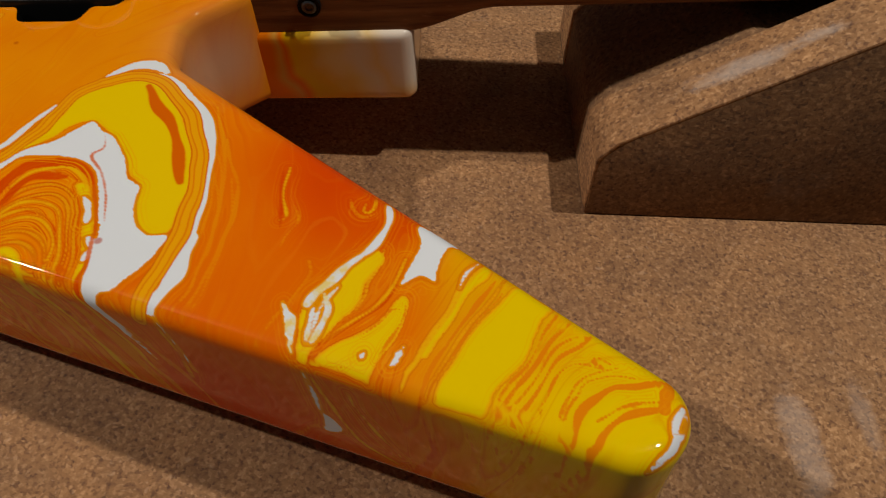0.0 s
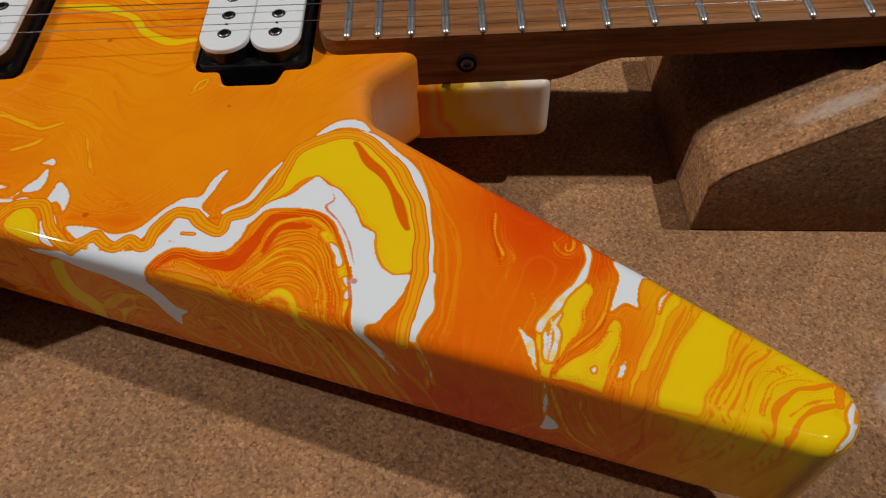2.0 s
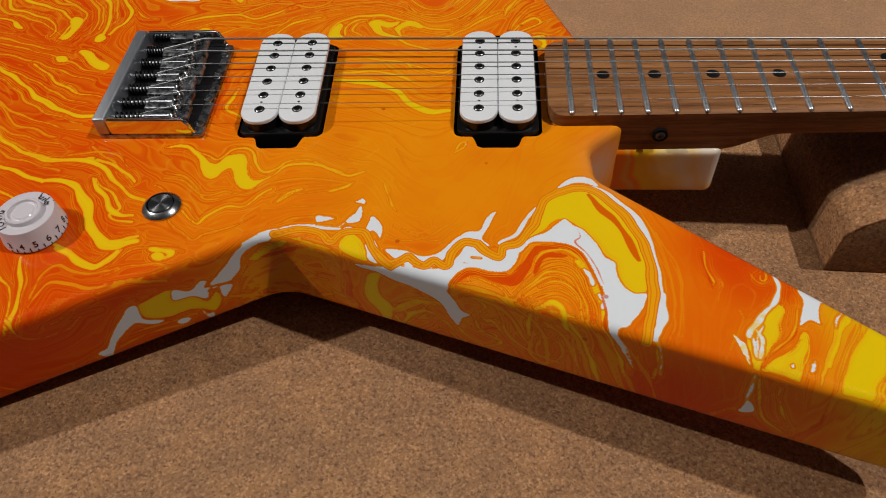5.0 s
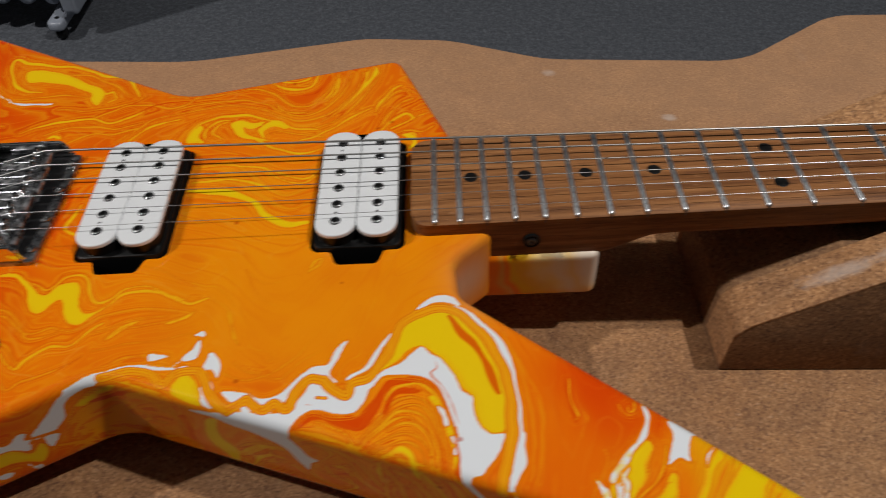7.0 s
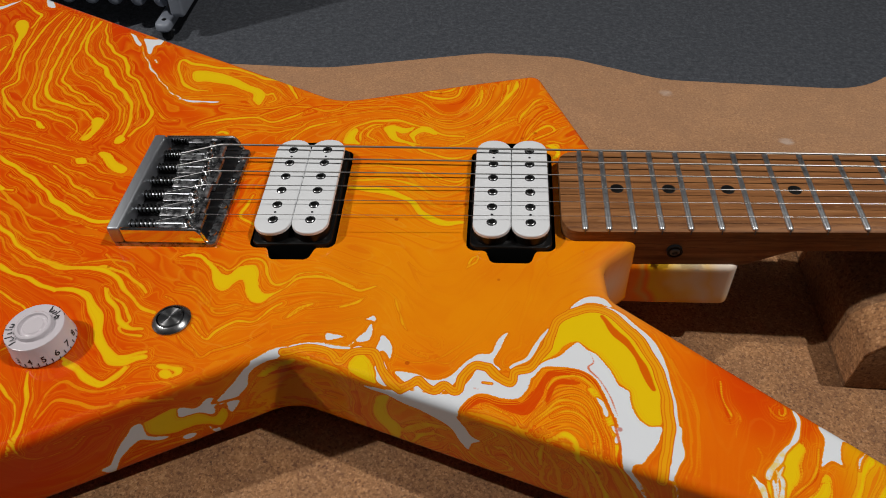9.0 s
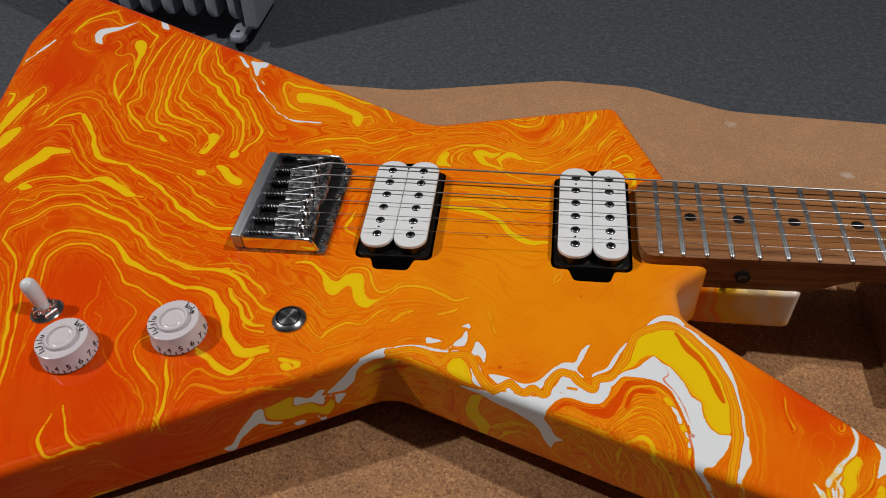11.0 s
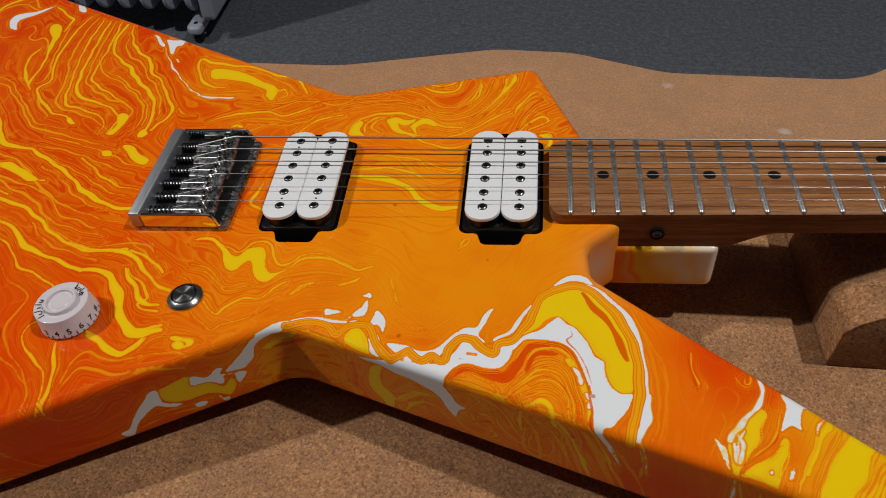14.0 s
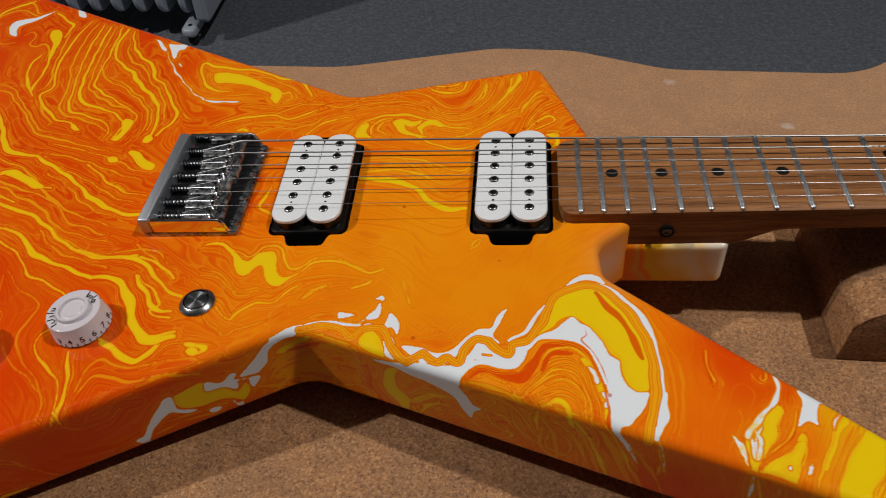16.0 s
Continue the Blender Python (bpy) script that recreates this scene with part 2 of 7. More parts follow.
def rounded(corners, step_len=0.0015):
    """A closed outline from (x, y, radius) corners, counter-clockwise, each corner turned into an arc."""
    out, n = [], len(corners)
    for i, (x, y, r) in enumerate(corners):
        p = Vector((x, y))
        a = (Vector(corners[i - 1][:2]) - p).normalized()
        b = (Vector(corners[(i + 1) % n][:2]) - p).normalized()
        half = a.angle(b) / 2
        d = r / math.tan(half) if r else 0.0
        if d < 1e-6 or abs(half - math.pi / 2) < 0.01:
            out.append(p)
            continue
        c = p + (a + b).normalized() * (r / math.sin(half))
        s, e = p + a * d - c, p + b * d - c
        turn = math.remainder(math.atan2(e.y, e.x) - math.atan2(s.y, s.x), 2 * math.pi)
        k = max(3, int(abs(turn) * r / step_len))
        for j in range(k + 1):
            t = turn * j / k
            out.append(c + Vector((s.x * math.cos(t) - s.y * math.sin(t), s.x * math.sin(t) + s.y * math.cos(t))))
    return [(v.x, v.y) for v in out]


def resample(pts, gap):
    """The closed outline again, with points about gap apart."""
    p = np.array(pts)
    q = np.vstack([p, p[:1]])
    s = np.r_[0, np.cumsum(np.linalg.norm(np.diff(q, axis=0), axis=1))]
    t = np.linspace(0, s[-1], max(8, int(s[-1] / gap)), endpoint=False)
    return np.c_[np.interp(t, s, q[:, 0]), np.interp(t, s, q[:, 1])]


def prism(pts, z0, z1, bevel=0.0, seg=2, both=False):
    """A slab from an outline, with its upper (and lower) rim rounded."""
    bm = bmesh.new()
    f = bm.faces.new([bm.verts.new((x, y, z1)) for x, y in pts])
    if f.normal.z < 0 or f.calc_area() and (f.normal_update() or f.normal.z < 0):
        f.normal_flip()
    g = bmesh.ops.extrude_face_region(bm, geom=[f])
    low = [v for v in g["geom"] if isinstance(v, bmesh.types.BMVert)]
    for v in low:
        v.co.z = z0
    bmesh.ops.recalc_face_normals(bm, faces=bm.faces)
    if bevel:
        rim = [e for e in bm.edges if all(abs(v.co.z - z1) < 1e-7 for v in e.verts) or both and all(abs(v.co.z - z0) < 1e-7 for v in e.verts)]
        bmesh.ops.bevel(bm, geom=rim, offset=bevel, segments=seg, affect="EDGES", profile=0.5, clamp_overlap=True)
    return bm


def block(x0, x1, y0, y1, z0, z1, bevel=0.0, seg=2):
    bm = bmesh.new()
    bmesh.ops.create_cube(bm, size=1, matrix=Matrix.LocRotScale(((x0 + x1) / 2, (y0 + y1) / 2, (z0 + z1) / 2), None, (x1 - x0, y1 - y0, z1 - z0)))
    if bevel:
        bmesh.ops.bevel(bm, geom=bm.edges[:], offset=bevel, segments=seg, affect="EDGES", profile=0.5)
    return bm


def lathe(profile, seg=32, axis=None):
    """A turned solid from (radius, height) pairs, bottom to top."""
    bm = bmesh.new()
    rings = []
    for r, z in profile:
        if r < 1e-6:
            rings.append([bm.verts.new((0, 0, z))])
        else:
            rings.append([bm.verts.new((r * math.cos(a), r * math.sin(a), z)) for a in np.linspace(0, 2 * math.pi, seg, endpoint=False)])
    for a, b in zip(rings, rings[1:]):
        for i in range(seg):
            j = (i + 1) % seg
            q = [a[i % len(a)], a[j % len(a)], b[j % len(b)], b[i % len(b)]]
            q = list(dict.fromkeys(q))
            if len(q) > 2:
                bm.faces.new(q)
    if len(rings[0]) > 1:
        bm.faces.new(rings[0][::-1])
    if len(rings[-1]) > 1:
        bm.faces.new(rings[-1])
    if axis:
        bm.transform(axis)
    return bm


def tube(points, radius, seg=8):
    """A round bar along points."""
    bm = bmesh.new()
    pts = [Vector(p) for p in points]
    rings = []
    for i, p in enumerate(pts):
        d = (pts[min(i + 1, len(pts) - 1)] - pts[max(i - 1, 0)]).normalized()
        u = d.cross(Vector((0, 0, 1)) if abs(d.z) < 0.9 else Vector((1, 0, 0))).normalized()
        w = d.cross(u)
        rings.append([bm.verts.new(p + radius * (math.cos(a) * u + math.sin(a) * w)) for a in np.linspace(0, 2 * math.pi, seg, endpoint=False)])
    for a, b in zip(rings, rings[1:]):
        for i in range(seg):
            bm.faces.new((a[i], a[(i + 1) % seg], b[(i + 1) % seg], b[i]))
    bm.faces.new(rings[0])
    bm.faces.new(rings[-1][::-1])
    bmesh.ops.recalc_face_normals(bm, faces=bm.faces)
    return bm


def joined(*bms):
    out = bmesh.new()
    for b in bms:
        mesh = bpy.data.meshes.new("piece")
        b.to_mesh(mesh)
        b.free()
        out.from_mesh(mesh)
        bpy.data.meshes.remove(mesh)
    return out


# ---- room ----
FLOOR_Z = -0.375
tagged(part("floor", block(-2.6, 2.6, -2.6, 3.2, FLOOR_Z - 0.1, FLOOR_Z), CARPET), "dark blue-grey carpet with short pile", "floor", kind="structure")
# Unseen walls that close the room; the south one is dark to cut bounce.
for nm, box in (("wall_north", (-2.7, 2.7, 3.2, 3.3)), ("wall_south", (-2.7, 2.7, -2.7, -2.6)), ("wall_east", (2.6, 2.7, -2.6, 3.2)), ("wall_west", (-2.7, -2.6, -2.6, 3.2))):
    tagged(part(nm, block(*box, FLOOR_Z, 2.1), LOW_BOUNCE_PLASTER if nm == "wall_south" else PLASTER), "plain grey painted room wall, unseen", "wall", kind="structure")
tagged(part("ceiling", block(-2.7, 2.7, -2.7, 3.3, 2.1, 2.2), CEILING_PAINT), "plain pale ceiling", "ceiling", kind="structure")



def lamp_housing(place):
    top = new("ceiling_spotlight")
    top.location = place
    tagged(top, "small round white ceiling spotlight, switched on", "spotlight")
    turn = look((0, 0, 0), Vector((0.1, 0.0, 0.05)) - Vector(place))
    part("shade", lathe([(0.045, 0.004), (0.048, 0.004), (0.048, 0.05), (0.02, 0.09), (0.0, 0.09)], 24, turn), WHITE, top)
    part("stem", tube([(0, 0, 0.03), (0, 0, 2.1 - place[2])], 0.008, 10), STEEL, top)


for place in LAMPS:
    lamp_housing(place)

# ---- bench board with wavy edge ----
BOARD = [(-0.205, 0.150, 0.06), (-0.185, 0.205, 0.03), (0.010, 0.207, 0.12), (0.130, 0.2395, 0.07), (0.192, 0.2385, 0.06), (0.262, 0.2145, 0.08),
         (0.405, 0.2145, 0.07), (0.495, 0.281, 0.06), (0.62, 0.286, 0.05), (0.70, 0.20, 0.06), (0.70, -0.20, 0.06), (0.62, -0.286, 0.05),
         (0.495, -0.281, 0.06), (0.405, -0.2145, 0.07), (0.262, -0.2145, 0.08), (0.192, -0.2385, 0.06), (0.130, -0.2395, 0.07), (0.010, -0.207, 0.12), (-0.185, -0.205, 0.03), (-0.205, -0.150, 0.06)]
outline = rounded(BOARD[::-1], 0.006)
board = tagged(part("workbench_top", prism(outline, -0.022, -0.0035, 0.002, 2, True), WOOD), "cork-covered workbench board with a wavy cut edge", "bench top")
part("cork_sheet", prism(outline, -0.0035, 0.0, 0.0016, 2), CORK, board, "rubbed brown cork sheet, painted paler at its far side")
stand = new("bench_stand")
stand.location = (0.25, -0.02, FLOOR_Z)
tagged(stand, "dark pedestal stand under the cork-covered board", "stand")
part("column", block(-0.06, 0.06, -0.06, 0.06, 0.02, -0.022 - FLOOR_Z, 0.006), BLACK, stand)
part("foot_plate", block(-0.2, 0.2, -0.14, 0.14, 0.0, 0.02, 0.006), BLACK, stand)


# ---- neck rest ----
def neck_rest():
    prof = [(0.0, 0.0), (0.150, 0.0), (0.150, 0.072), (0.128, 0.096), (0.100, 0.096), (0.0055, 0.0345), (0.0, 0.027)]

    def slab(y0, y1, top):
        bm = bmesh.new()
        cut = [(x, min(z, top)) for x, z in prof] if top else prof
        if top:
            xk = 0.0055 + (top - 0.0345) / (0.0615 / 0.0945)
            # Thin dark sheet on the plate: the tray's shade put into its colour.
            cut = [(0.0, 0.0), (0.150, 0.0), (0.150, top), (xk, top), (0.0055, 0.0345), (0.0, 0.027)]
        f = bm.faces.new([bm.verts.new((x, y0, z)) for x, z in cut])
        g = bmesh.ops.extrude_face_region(bm, geom=[f])
        for v in g["geom"]:
            if isinstance(v, bmesh.types.BMVert):
                v.co.y = y1
        bmesh.ops.recalc_face_normals(bm, faces=bm.faces)
        bmesh.ops.bevel(bm, geom=bm.edges[:], offset=0.0012, segments=2, affect="EDGES", profile=0.5)
        return bm

    def pad(y0, y1):
        """An added sheet on a cheek's nose, ramp and crown, coloured as lit."""
        line = [(0.0, 0.004), (0.0, 0.027), (0.0055, 0.0345), (0.100, 0.096), (0.128, 0.096), (0.150, 0.072)]
        up = [Vector((-1.0, 0.0)), Vector((-0.75, 0.66)), Vector((-0.68, 0.74)), Vector((-0.28, 0.96)), Vector((0.35, 0.94)), Vector((0.73, 0.68))]
        bm = bmesh.new()
        rows = []
        for y in (y0, y1):
            rows.append([[bm.verts.new((x + d * n.x, y, z + d * n.y)) for (x, z), n in zip(line, up)] for d in (-0.0012, 0.0004)])
        (la, ha), (lb, hb) = rows
        for k in range(len(line) - 1):
            for a, b in ((la, ha), (ha, hb), (hb, lb), (lb, la)):
                bm.faces.new((a[k], a[k + 1], b[k + 1], b[k]))
        for k in (0, -1):
            bm.faces.new((la[k], ha[k], hb[k], lb[k]))
        bmesh.ops.recalc_face_normals(bm, faces=bm.faces)
        rim = [e for e in bm.edges if abs(e.verts[0].co.y - e.verts[1].co.y) < 1e-6 and e.is_manifold and e.calc_face_angle(0) > 1.0 and e.calc_length() > 0.004]
        bmesh.ops.bevel(bm, geom=rim, offset=0.0007, segments=2, affect="EDGES", profile=0.5)
        return bm

    rest = new("neck_rest")
    rest.location = (0.3135, -0.0015, 0.0)
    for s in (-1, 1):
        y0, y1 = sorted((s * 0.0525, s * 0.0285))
        part("cheek", slab(y0, y1, None), CORK_SHADED, rest, "cork cheek, coloured darker for its shade")
        part("lit_face", pad(y0 - 0.0002, y1 + 0.0002), CORK_LIT, rest, "golden cork sheet, coloured lighter as the lit face")
    part("saddle_block", slab(-0.0300, 0.0300, 0.0605), CORK_SHADED, rest)
    return tagged(rest, "brown cork neck rest with a sloping top", "neck rest")


neck_rest()

# ---- guitar ----
guitar = new("electric_guitar")
guitar.matrix_world = pose(0.00121, 0.00022, -0.01926, 0.659, -3.605, -0.041)
tagged(guitar, "star-shaped electric guitar with orange, yellow and white swirled paint", "electric guitar")
TOP, BACK = 0.0748, 0.0324
SCALE = 0.648


def fret_x(n):
    return SCALE * 2 ** (-n / 12)


BODY = [(0.2065, -0.0285, 0.0055), (0.1895, -0.0425, 0.010), (0.1910, -0.0615, 0.009), (0.3185, -0.1650, 0.010), (0.3065, -0.1795, 0.011),
        (0.0520, -0.0940, 0.024), (-0.122, -0.1850, 0.010), (-0.2450, 0.0480, 0.20), (-0.2755, 0.1700, 0.10), (-0.2755, 0.2575, 0.015),
        (0.0500, 0.0828, 0.028), (0.1635, 0.1088, 0.007), (0.1945, 0.0285, 0.0055)]

# Paint swirls, in millimetres on the body's skin (the top, folded out at the rim): kind, half-width, points along the swirl.
STROKES = {k: [] for k in ("white", "yellow", "red", "gold", "orange", "rope", "cut")}
PATCHES = {k: [] for k in STROKES}


def smooth_line(p, closed=False, gap=0.7):
    """A soft curve through points."""
    n = len(p)
    q = np.vstack([p[-1:], p, p[:2]]) if closed else np.vstack([2 * p[0] - p[1], p, 2 * p[-1] - p[-2]])
    out = []
    for i in range(n if closed else n - 1):
        a, b, c, d = q[i:i + 4]
        for t in np.linspace(0, 1, max(2, int(np.linalg.norm(c - b) / gap)), endpoint=False):
            out.append(0.5 * (2 * b + (c - a) * t + (2 * a - 5 * b + 4 * c - d) * t * t + (3 * b - a - 3 * c + d) * t ** 3))
    return np.array(out if closed else out + [p[-1]])


def stroke(kind, width, *pts):
    out = smooth_line(np.array(pts, float))
    s = np.linspace(0, 1, len(out))
    # the ends thin out, the middle swells and thins a little
    if kind == "rope":
        w = np.full(len(out), width)
    else:
        w = width * (0.30 + 0.70 * np.sin(np.pi * np.clip(s * 0.88 + 0.06, 0, 1)) ** 0.5) * (1 + 0.22 * np.sin(s * 11 + len(out)))
    STROKES[kind].append((out, w))


def patch(kind, *pts):
    PATCHES[kind].append(smooth_line(np.array(pts, float), True))


patch("white", (102.6, -103.5), (110.6, -103.7), (118.3, -106.7), (125.3, -103.8), (129.5, -98.5), (135, -93.9), (140.3, -92.6), (142.9, -86.5), (147.1, -82.6), (144.4, -89.9), (141.3, -96.7), (144.1, -100.7), (136.4, -99.6), (128.7, -104.7), (123.5, -110.7), (116.9, -112.2), (107.7, -108.6))
patch("white", (88.1, -110.2), (101.2, -111), (107.9, -110.7), (117, -113), (125.8, -112.4), (131.1, -107.8), (135.3, -101), (140.9, -102.2), (147.7, -108.5), (151, -103.9), (157.7, -98.9), (156.5, -103.7), (153.2, -112.7), (145.6, -113.7), (135.7, -112.3), (129.4, -117.6), (126, -124.1), (122.6, -129.3), (112.9, -121), (101.9, -115.7))
patch("white", (156.6, -100.3), (166.9, -93.6), (173.2, -88.7), (175.6, -86.6), (178.3, -89.9), (182.7, -92), (186.7, -97.9), (190.4, -105.7), (192.9, -108.7), (188.5, -119.6), (187, -119.6), (184.5, -111), (179.8, -102.1), (172.2, -98.7), (162.2, -98.7), (156.5, -103.7))
patch("white", (186.9, -108.4), (193.8, -108.2), (194, -114.5), (196.3, -120.5), (200, -123.9), (204.5, -124.5), (203.2, -128.5), (200.5, -133.2), (198.6, -135.5), (195.2, -139.4), (192.6, -140), (191.4, -146.8), (189.8, -144.7), (188.7, -134.8), (188.4, -124.4), (187.6, -119.6))
patch("white", (187, -67.6), (191.5, -68.4), (198, -73.4), (201.4, -78.6), (198.7, -77.8), (192.3, -72.7))
patch("white", (173.7, -68.6), (177.5, -63.8), (182.5, -61.8), (188.4, -62.9), (190.8, -67.5), (185.8, -65.2), (179.8, -65.3))
stroke("white", 1.3, (200.5, -77.8), (206.5, -88.5), (209, -99.8), (209.5, -115.1), (209.1, -129.4))
stroke("white", 2.0, (209.8, -124.7), (208.8, -134), (207.2, -139.6), (204.6, -143.4))
stroke("white", 0.9, (148.8, -99.7), (155.5, -94), (160.2, -86.3), (163.4, -80.4))
stroke("white", 1.0, (42.5, -99.7), (48.4, -95.7), (57.6, -93.4), (69.5, -91.1), (81.9, -92.2))
patch("white", (261.9, -120.5), (270.1, -126.4), (268, -127.7), (266.2, -130.3), (265.3, -134.1), (265.1, -136.5), (262.1, -135.3), (257.7, -138), (260.1, -132.6), (261.7, -126.4))
stroke("white", 0.9, (254.1, -115), (254.2, -120.6), (251.7, -126.4), (248.3, -130.8))
stroke("white", 1.1, (248.3, -130.8), (244.4, -134.9), (240.6, -138.9), (238.7, -142.9))
stroke("white", 0.7, (241.6, -140), (243, -143.6), (242, -147.8), (241, -151.8))
stroke("white", 0.5, (240.1, -143.6), (239.7, -147.8), (239.9, -151.8))
patch("white", (233.2, -142.2), (235.1, -144.6), (236.7, -146.4), (237, -150.1), (236.8, -154), (235, -149.5))
stroke("white", 0.6, (259, -153.7), (257.6, -156.9))
stroke("white", 0.8, (312.1, -165.9), (310.4, -169.3), (309.8, -173.5), (306.5, -177.5))
stroke("white", 0.8, (181.8, -112.7), (183.3, -115.6), (184.6, -120))
stroke("white", 1.0, (186.7, -124.7), (188.5, -127.9), (187, -131.2))
patch("yellow", (166.5, -83.5), (168.7, -75.7), (174.7, -72), (183.1, -69.9), (188.8, -72.2), (196.1, -80.8), (202.6, -93.3), (205.5, -105.2), (205.4, -117.7), (204.2, -123.8), (198.9, -124.5), (195.2, -120.5), (193.8, -114.5), (193.8, -108.2), (190.5, -104.4), (185.7, -96.6), (180.5, -90.4), (175.1, -86.6), (170.5, -87.9), (166.9, -91.7), (160, -98.3), (161.7, -93.3))
patch("yellow", (82.8, -101.4), (86.5, -95.2), (91.6, -98.4), (95.2, -107.8), (86.9, -105.4))
stroke("red", 1.6, (186.4, -72.8), (191.5, -81), (196.5, -87.9), (200.6, -97.4), (203.3, -107.8))
stroke("rope", 1.7, (54.5, -94.5), (63.6, -92.5), (73.4, -93.9), (78.9, -98.8), (83.4, -94.7), (91, -93.3), (94.5, -96.9), (97, -102.6), (100.8, -107.8), (104.8, -110.8))
stroke("rope", 1.7, (104.8, -110.8), (108.8, -108.6), (112, -106.4), (115.6, -109.7), (119.1, -111.4), (122.2, -108.6), (125.7, -111.1), (128.3, -110.5), (129.8, -103.9), (134.1, -99.1), (139.8, -99.5))
stroke("rope", 1.7, (139.8, -99.5), (144.3, -104.7), (148.8, -106.7), (150.3, -101.8), (156.6, -98.4), (162.4, -90.4), (165, -81.8), (168.2, -75.2), (173.6, -71.1))
stroke("rope", 1.9, (173.6, -71.1), (180.9, -68.1), (188.9, -70.3), (196.4, -77.9), (203.1, -89.1), (206.9, -102.5), (207.6, -115.2), (206.6, -127.2), (203.4, -138.6), (201.7, -145.5))
stroke("cut", 0.4, (179.8, -91.3), (181.3, -95.4), (179.3, -98.7), (182.9, -104.7), (186.6, -112.2), (188.5, -119.6))
stroke("cut", 0.5, (182.6, -108.6), (186.9, -120.9), (188.1, -132.5), (189.1, -143.8))
stroke("yellow", 1.2, (162.4, -130.8), (168.7, -128.7), (172.6, -132.7), (172.3, -141.2))
stroke("gold", 0.8, (131.6, -120), (139.2, -122.2), (147.8, -125.3), (152.5, -130.6))
stroke("gold", 0.8, (131.5, -125.5), (142.6, -128.5), (149.7, -136), (151.9, -152.7))
stroke("red", 1.2, (162, -114.3), (167.2, -106.1), (175.4, -105.6))
stroke("red", 1.5, (181.6, -103.4), (186.5, -112.6), (188.5, -121.3), (191.7, -127.9), (191.7, -134.1))
stroke("red", 1.0, (204.9, -129.5), (207.7, -119.7), (208, -109.1))
stroke("gold", 0.5, (206.9, -81.1), (213.6, -103.6), (214.6, -121.4), (213, -137.1))
stroke("gold", 0.5, (211.7, -93.8), (217.8, -111), (217.8, -124.7), (212.6, -145.8))
stroke("yellow", 1.0, (-74.6, -44.8), (-56.8, -50.1), (-36.6, -52.5), (-18.3, -69.5), (-7.1, -76.1))
stroke("yellow", 2.4, (-39.4, -68.7), (-31.4, -79.6), (-24.8, -92.7), (-13.8, -101.5), (-3, -99.7))
stroke("yellow", 1.1, (-34.4, -63), (-25.2, -74), (-16.2, -84.5), (-8.9, -85.3))
stroke("yellow", 1.5, (-35.8, -103.1), (-23.9, -110.1), (-15.6, -113.3), (-9.7, -105.2))
stroke("gold", 0.6, (-36.8, -128.9), (-37, -118.2), (-31.6, -112.3), (-18.4, -117.2), (-6.3, -113.6))
stroke("gold", 0.7, (-36.2, -133.5), (-31.6, -120.9), (-16.5, -123.8), (-1.2, -120.2), (14.6, -118.7))
stroke("yellow", 1.3, (4.3, -103.1), (13.5, -105.5), (11.8, -109))
stroke("gold", 0.4, (135.3, -42.1), (146.4, -28.9), (160.8, -19.2))
stroke("gold", 0.4, (98.1, -93.2), (111.8, -98.4), (126.8, -90.2), (136.6, -75.6))
stroke("gold", 0.7, (4.1, 65.2), (23.8, 76.2), (46.5, 71.7), (59.4, 82.2))
stroke("yellow", 2.0, (67.1, 6.8), (83.4, 4.8), (96.6, -0.3), (105.4, -11), (113.5, -17), (124.9, -17.3))
stroke("gold", 0.9, (66.3, 23.2), (84.3, 24.6), (94.9, 16.4), (105.5, 5.2), (115.2, 1.3), (124.2, 6.7))
stroke("gold", 0.8, (68.9, 16.3), (92.5, 8.9), (102.8, 0.2), (115.8, -7.9), (124.8, -4.8))
stroke("yellow", 0.8, (19.2, 0.4), (16.1, -14.2), (24, -20.4))
stroke("gold", 0.7, (49.7, -133.4), (57.7, -124.8), (53.1, -119.9), (67.9, -121.2))
stroke("gold", 0.7, (48.5, -118.2), (53.2, -107.8), (62.7, -103.2), (74.5, -108.7), (79.4, -111.6))
stroke("gold", 0.6, (46.4, -140.7), (55, -134.1), (69.8, -130.1))
stroke("gold", 0.7, (145.8, -131.9), (146.8, -153), (162.7, -165.9))
stroke("gold", 0.7, (152.6, -128.1), (161, -144.2), (157.1, -166.7), (143.7, -172.7))
stroke("gold", 0.7, (180.6, -135.9), (186.4, -155.1), (187.9, -181))
stroke("gold", 0.7, (183.9, -141.7), (189, -161.9), (191.9, -184.2))
stroke("gold", 0.8, (194.8, -150.5), (199, -167.6), (199.6, -182.7))
patch("white", (78.2, -90), (62.7, -91.2), (56.6, -93.2), (52.3, -97.1), (47.7, -99.1), (43.5, -104.6), (43.3, -109.3), (43.8, -114.2), (41.7, -119), (40.5, -121.2), (36.6, -122.2), (33.2, -122.5), (34.8, -118.4), (37.5, -112.1), (38.4, -107.4), (40, -103.7), (44.4, -97.8), (48.3, -94.3), (55.8, -91.7), (62.5, -90))
patch("white", (17.8, -125.5), (25.6, -126), (28, -121.3), (31.1, -120.3), (30.6, -124.2), (36.9, -123.9), (32.4, -125.7), (33.6, -128.6), (32.6, -131.2), (28.3, -129), (23.9, -129.5), (19.4, -131))
patch("white", (38.3, -124), (42.3, -123.4), (42.6, -127.5), (41.3, -130.8), (39, -127.1))
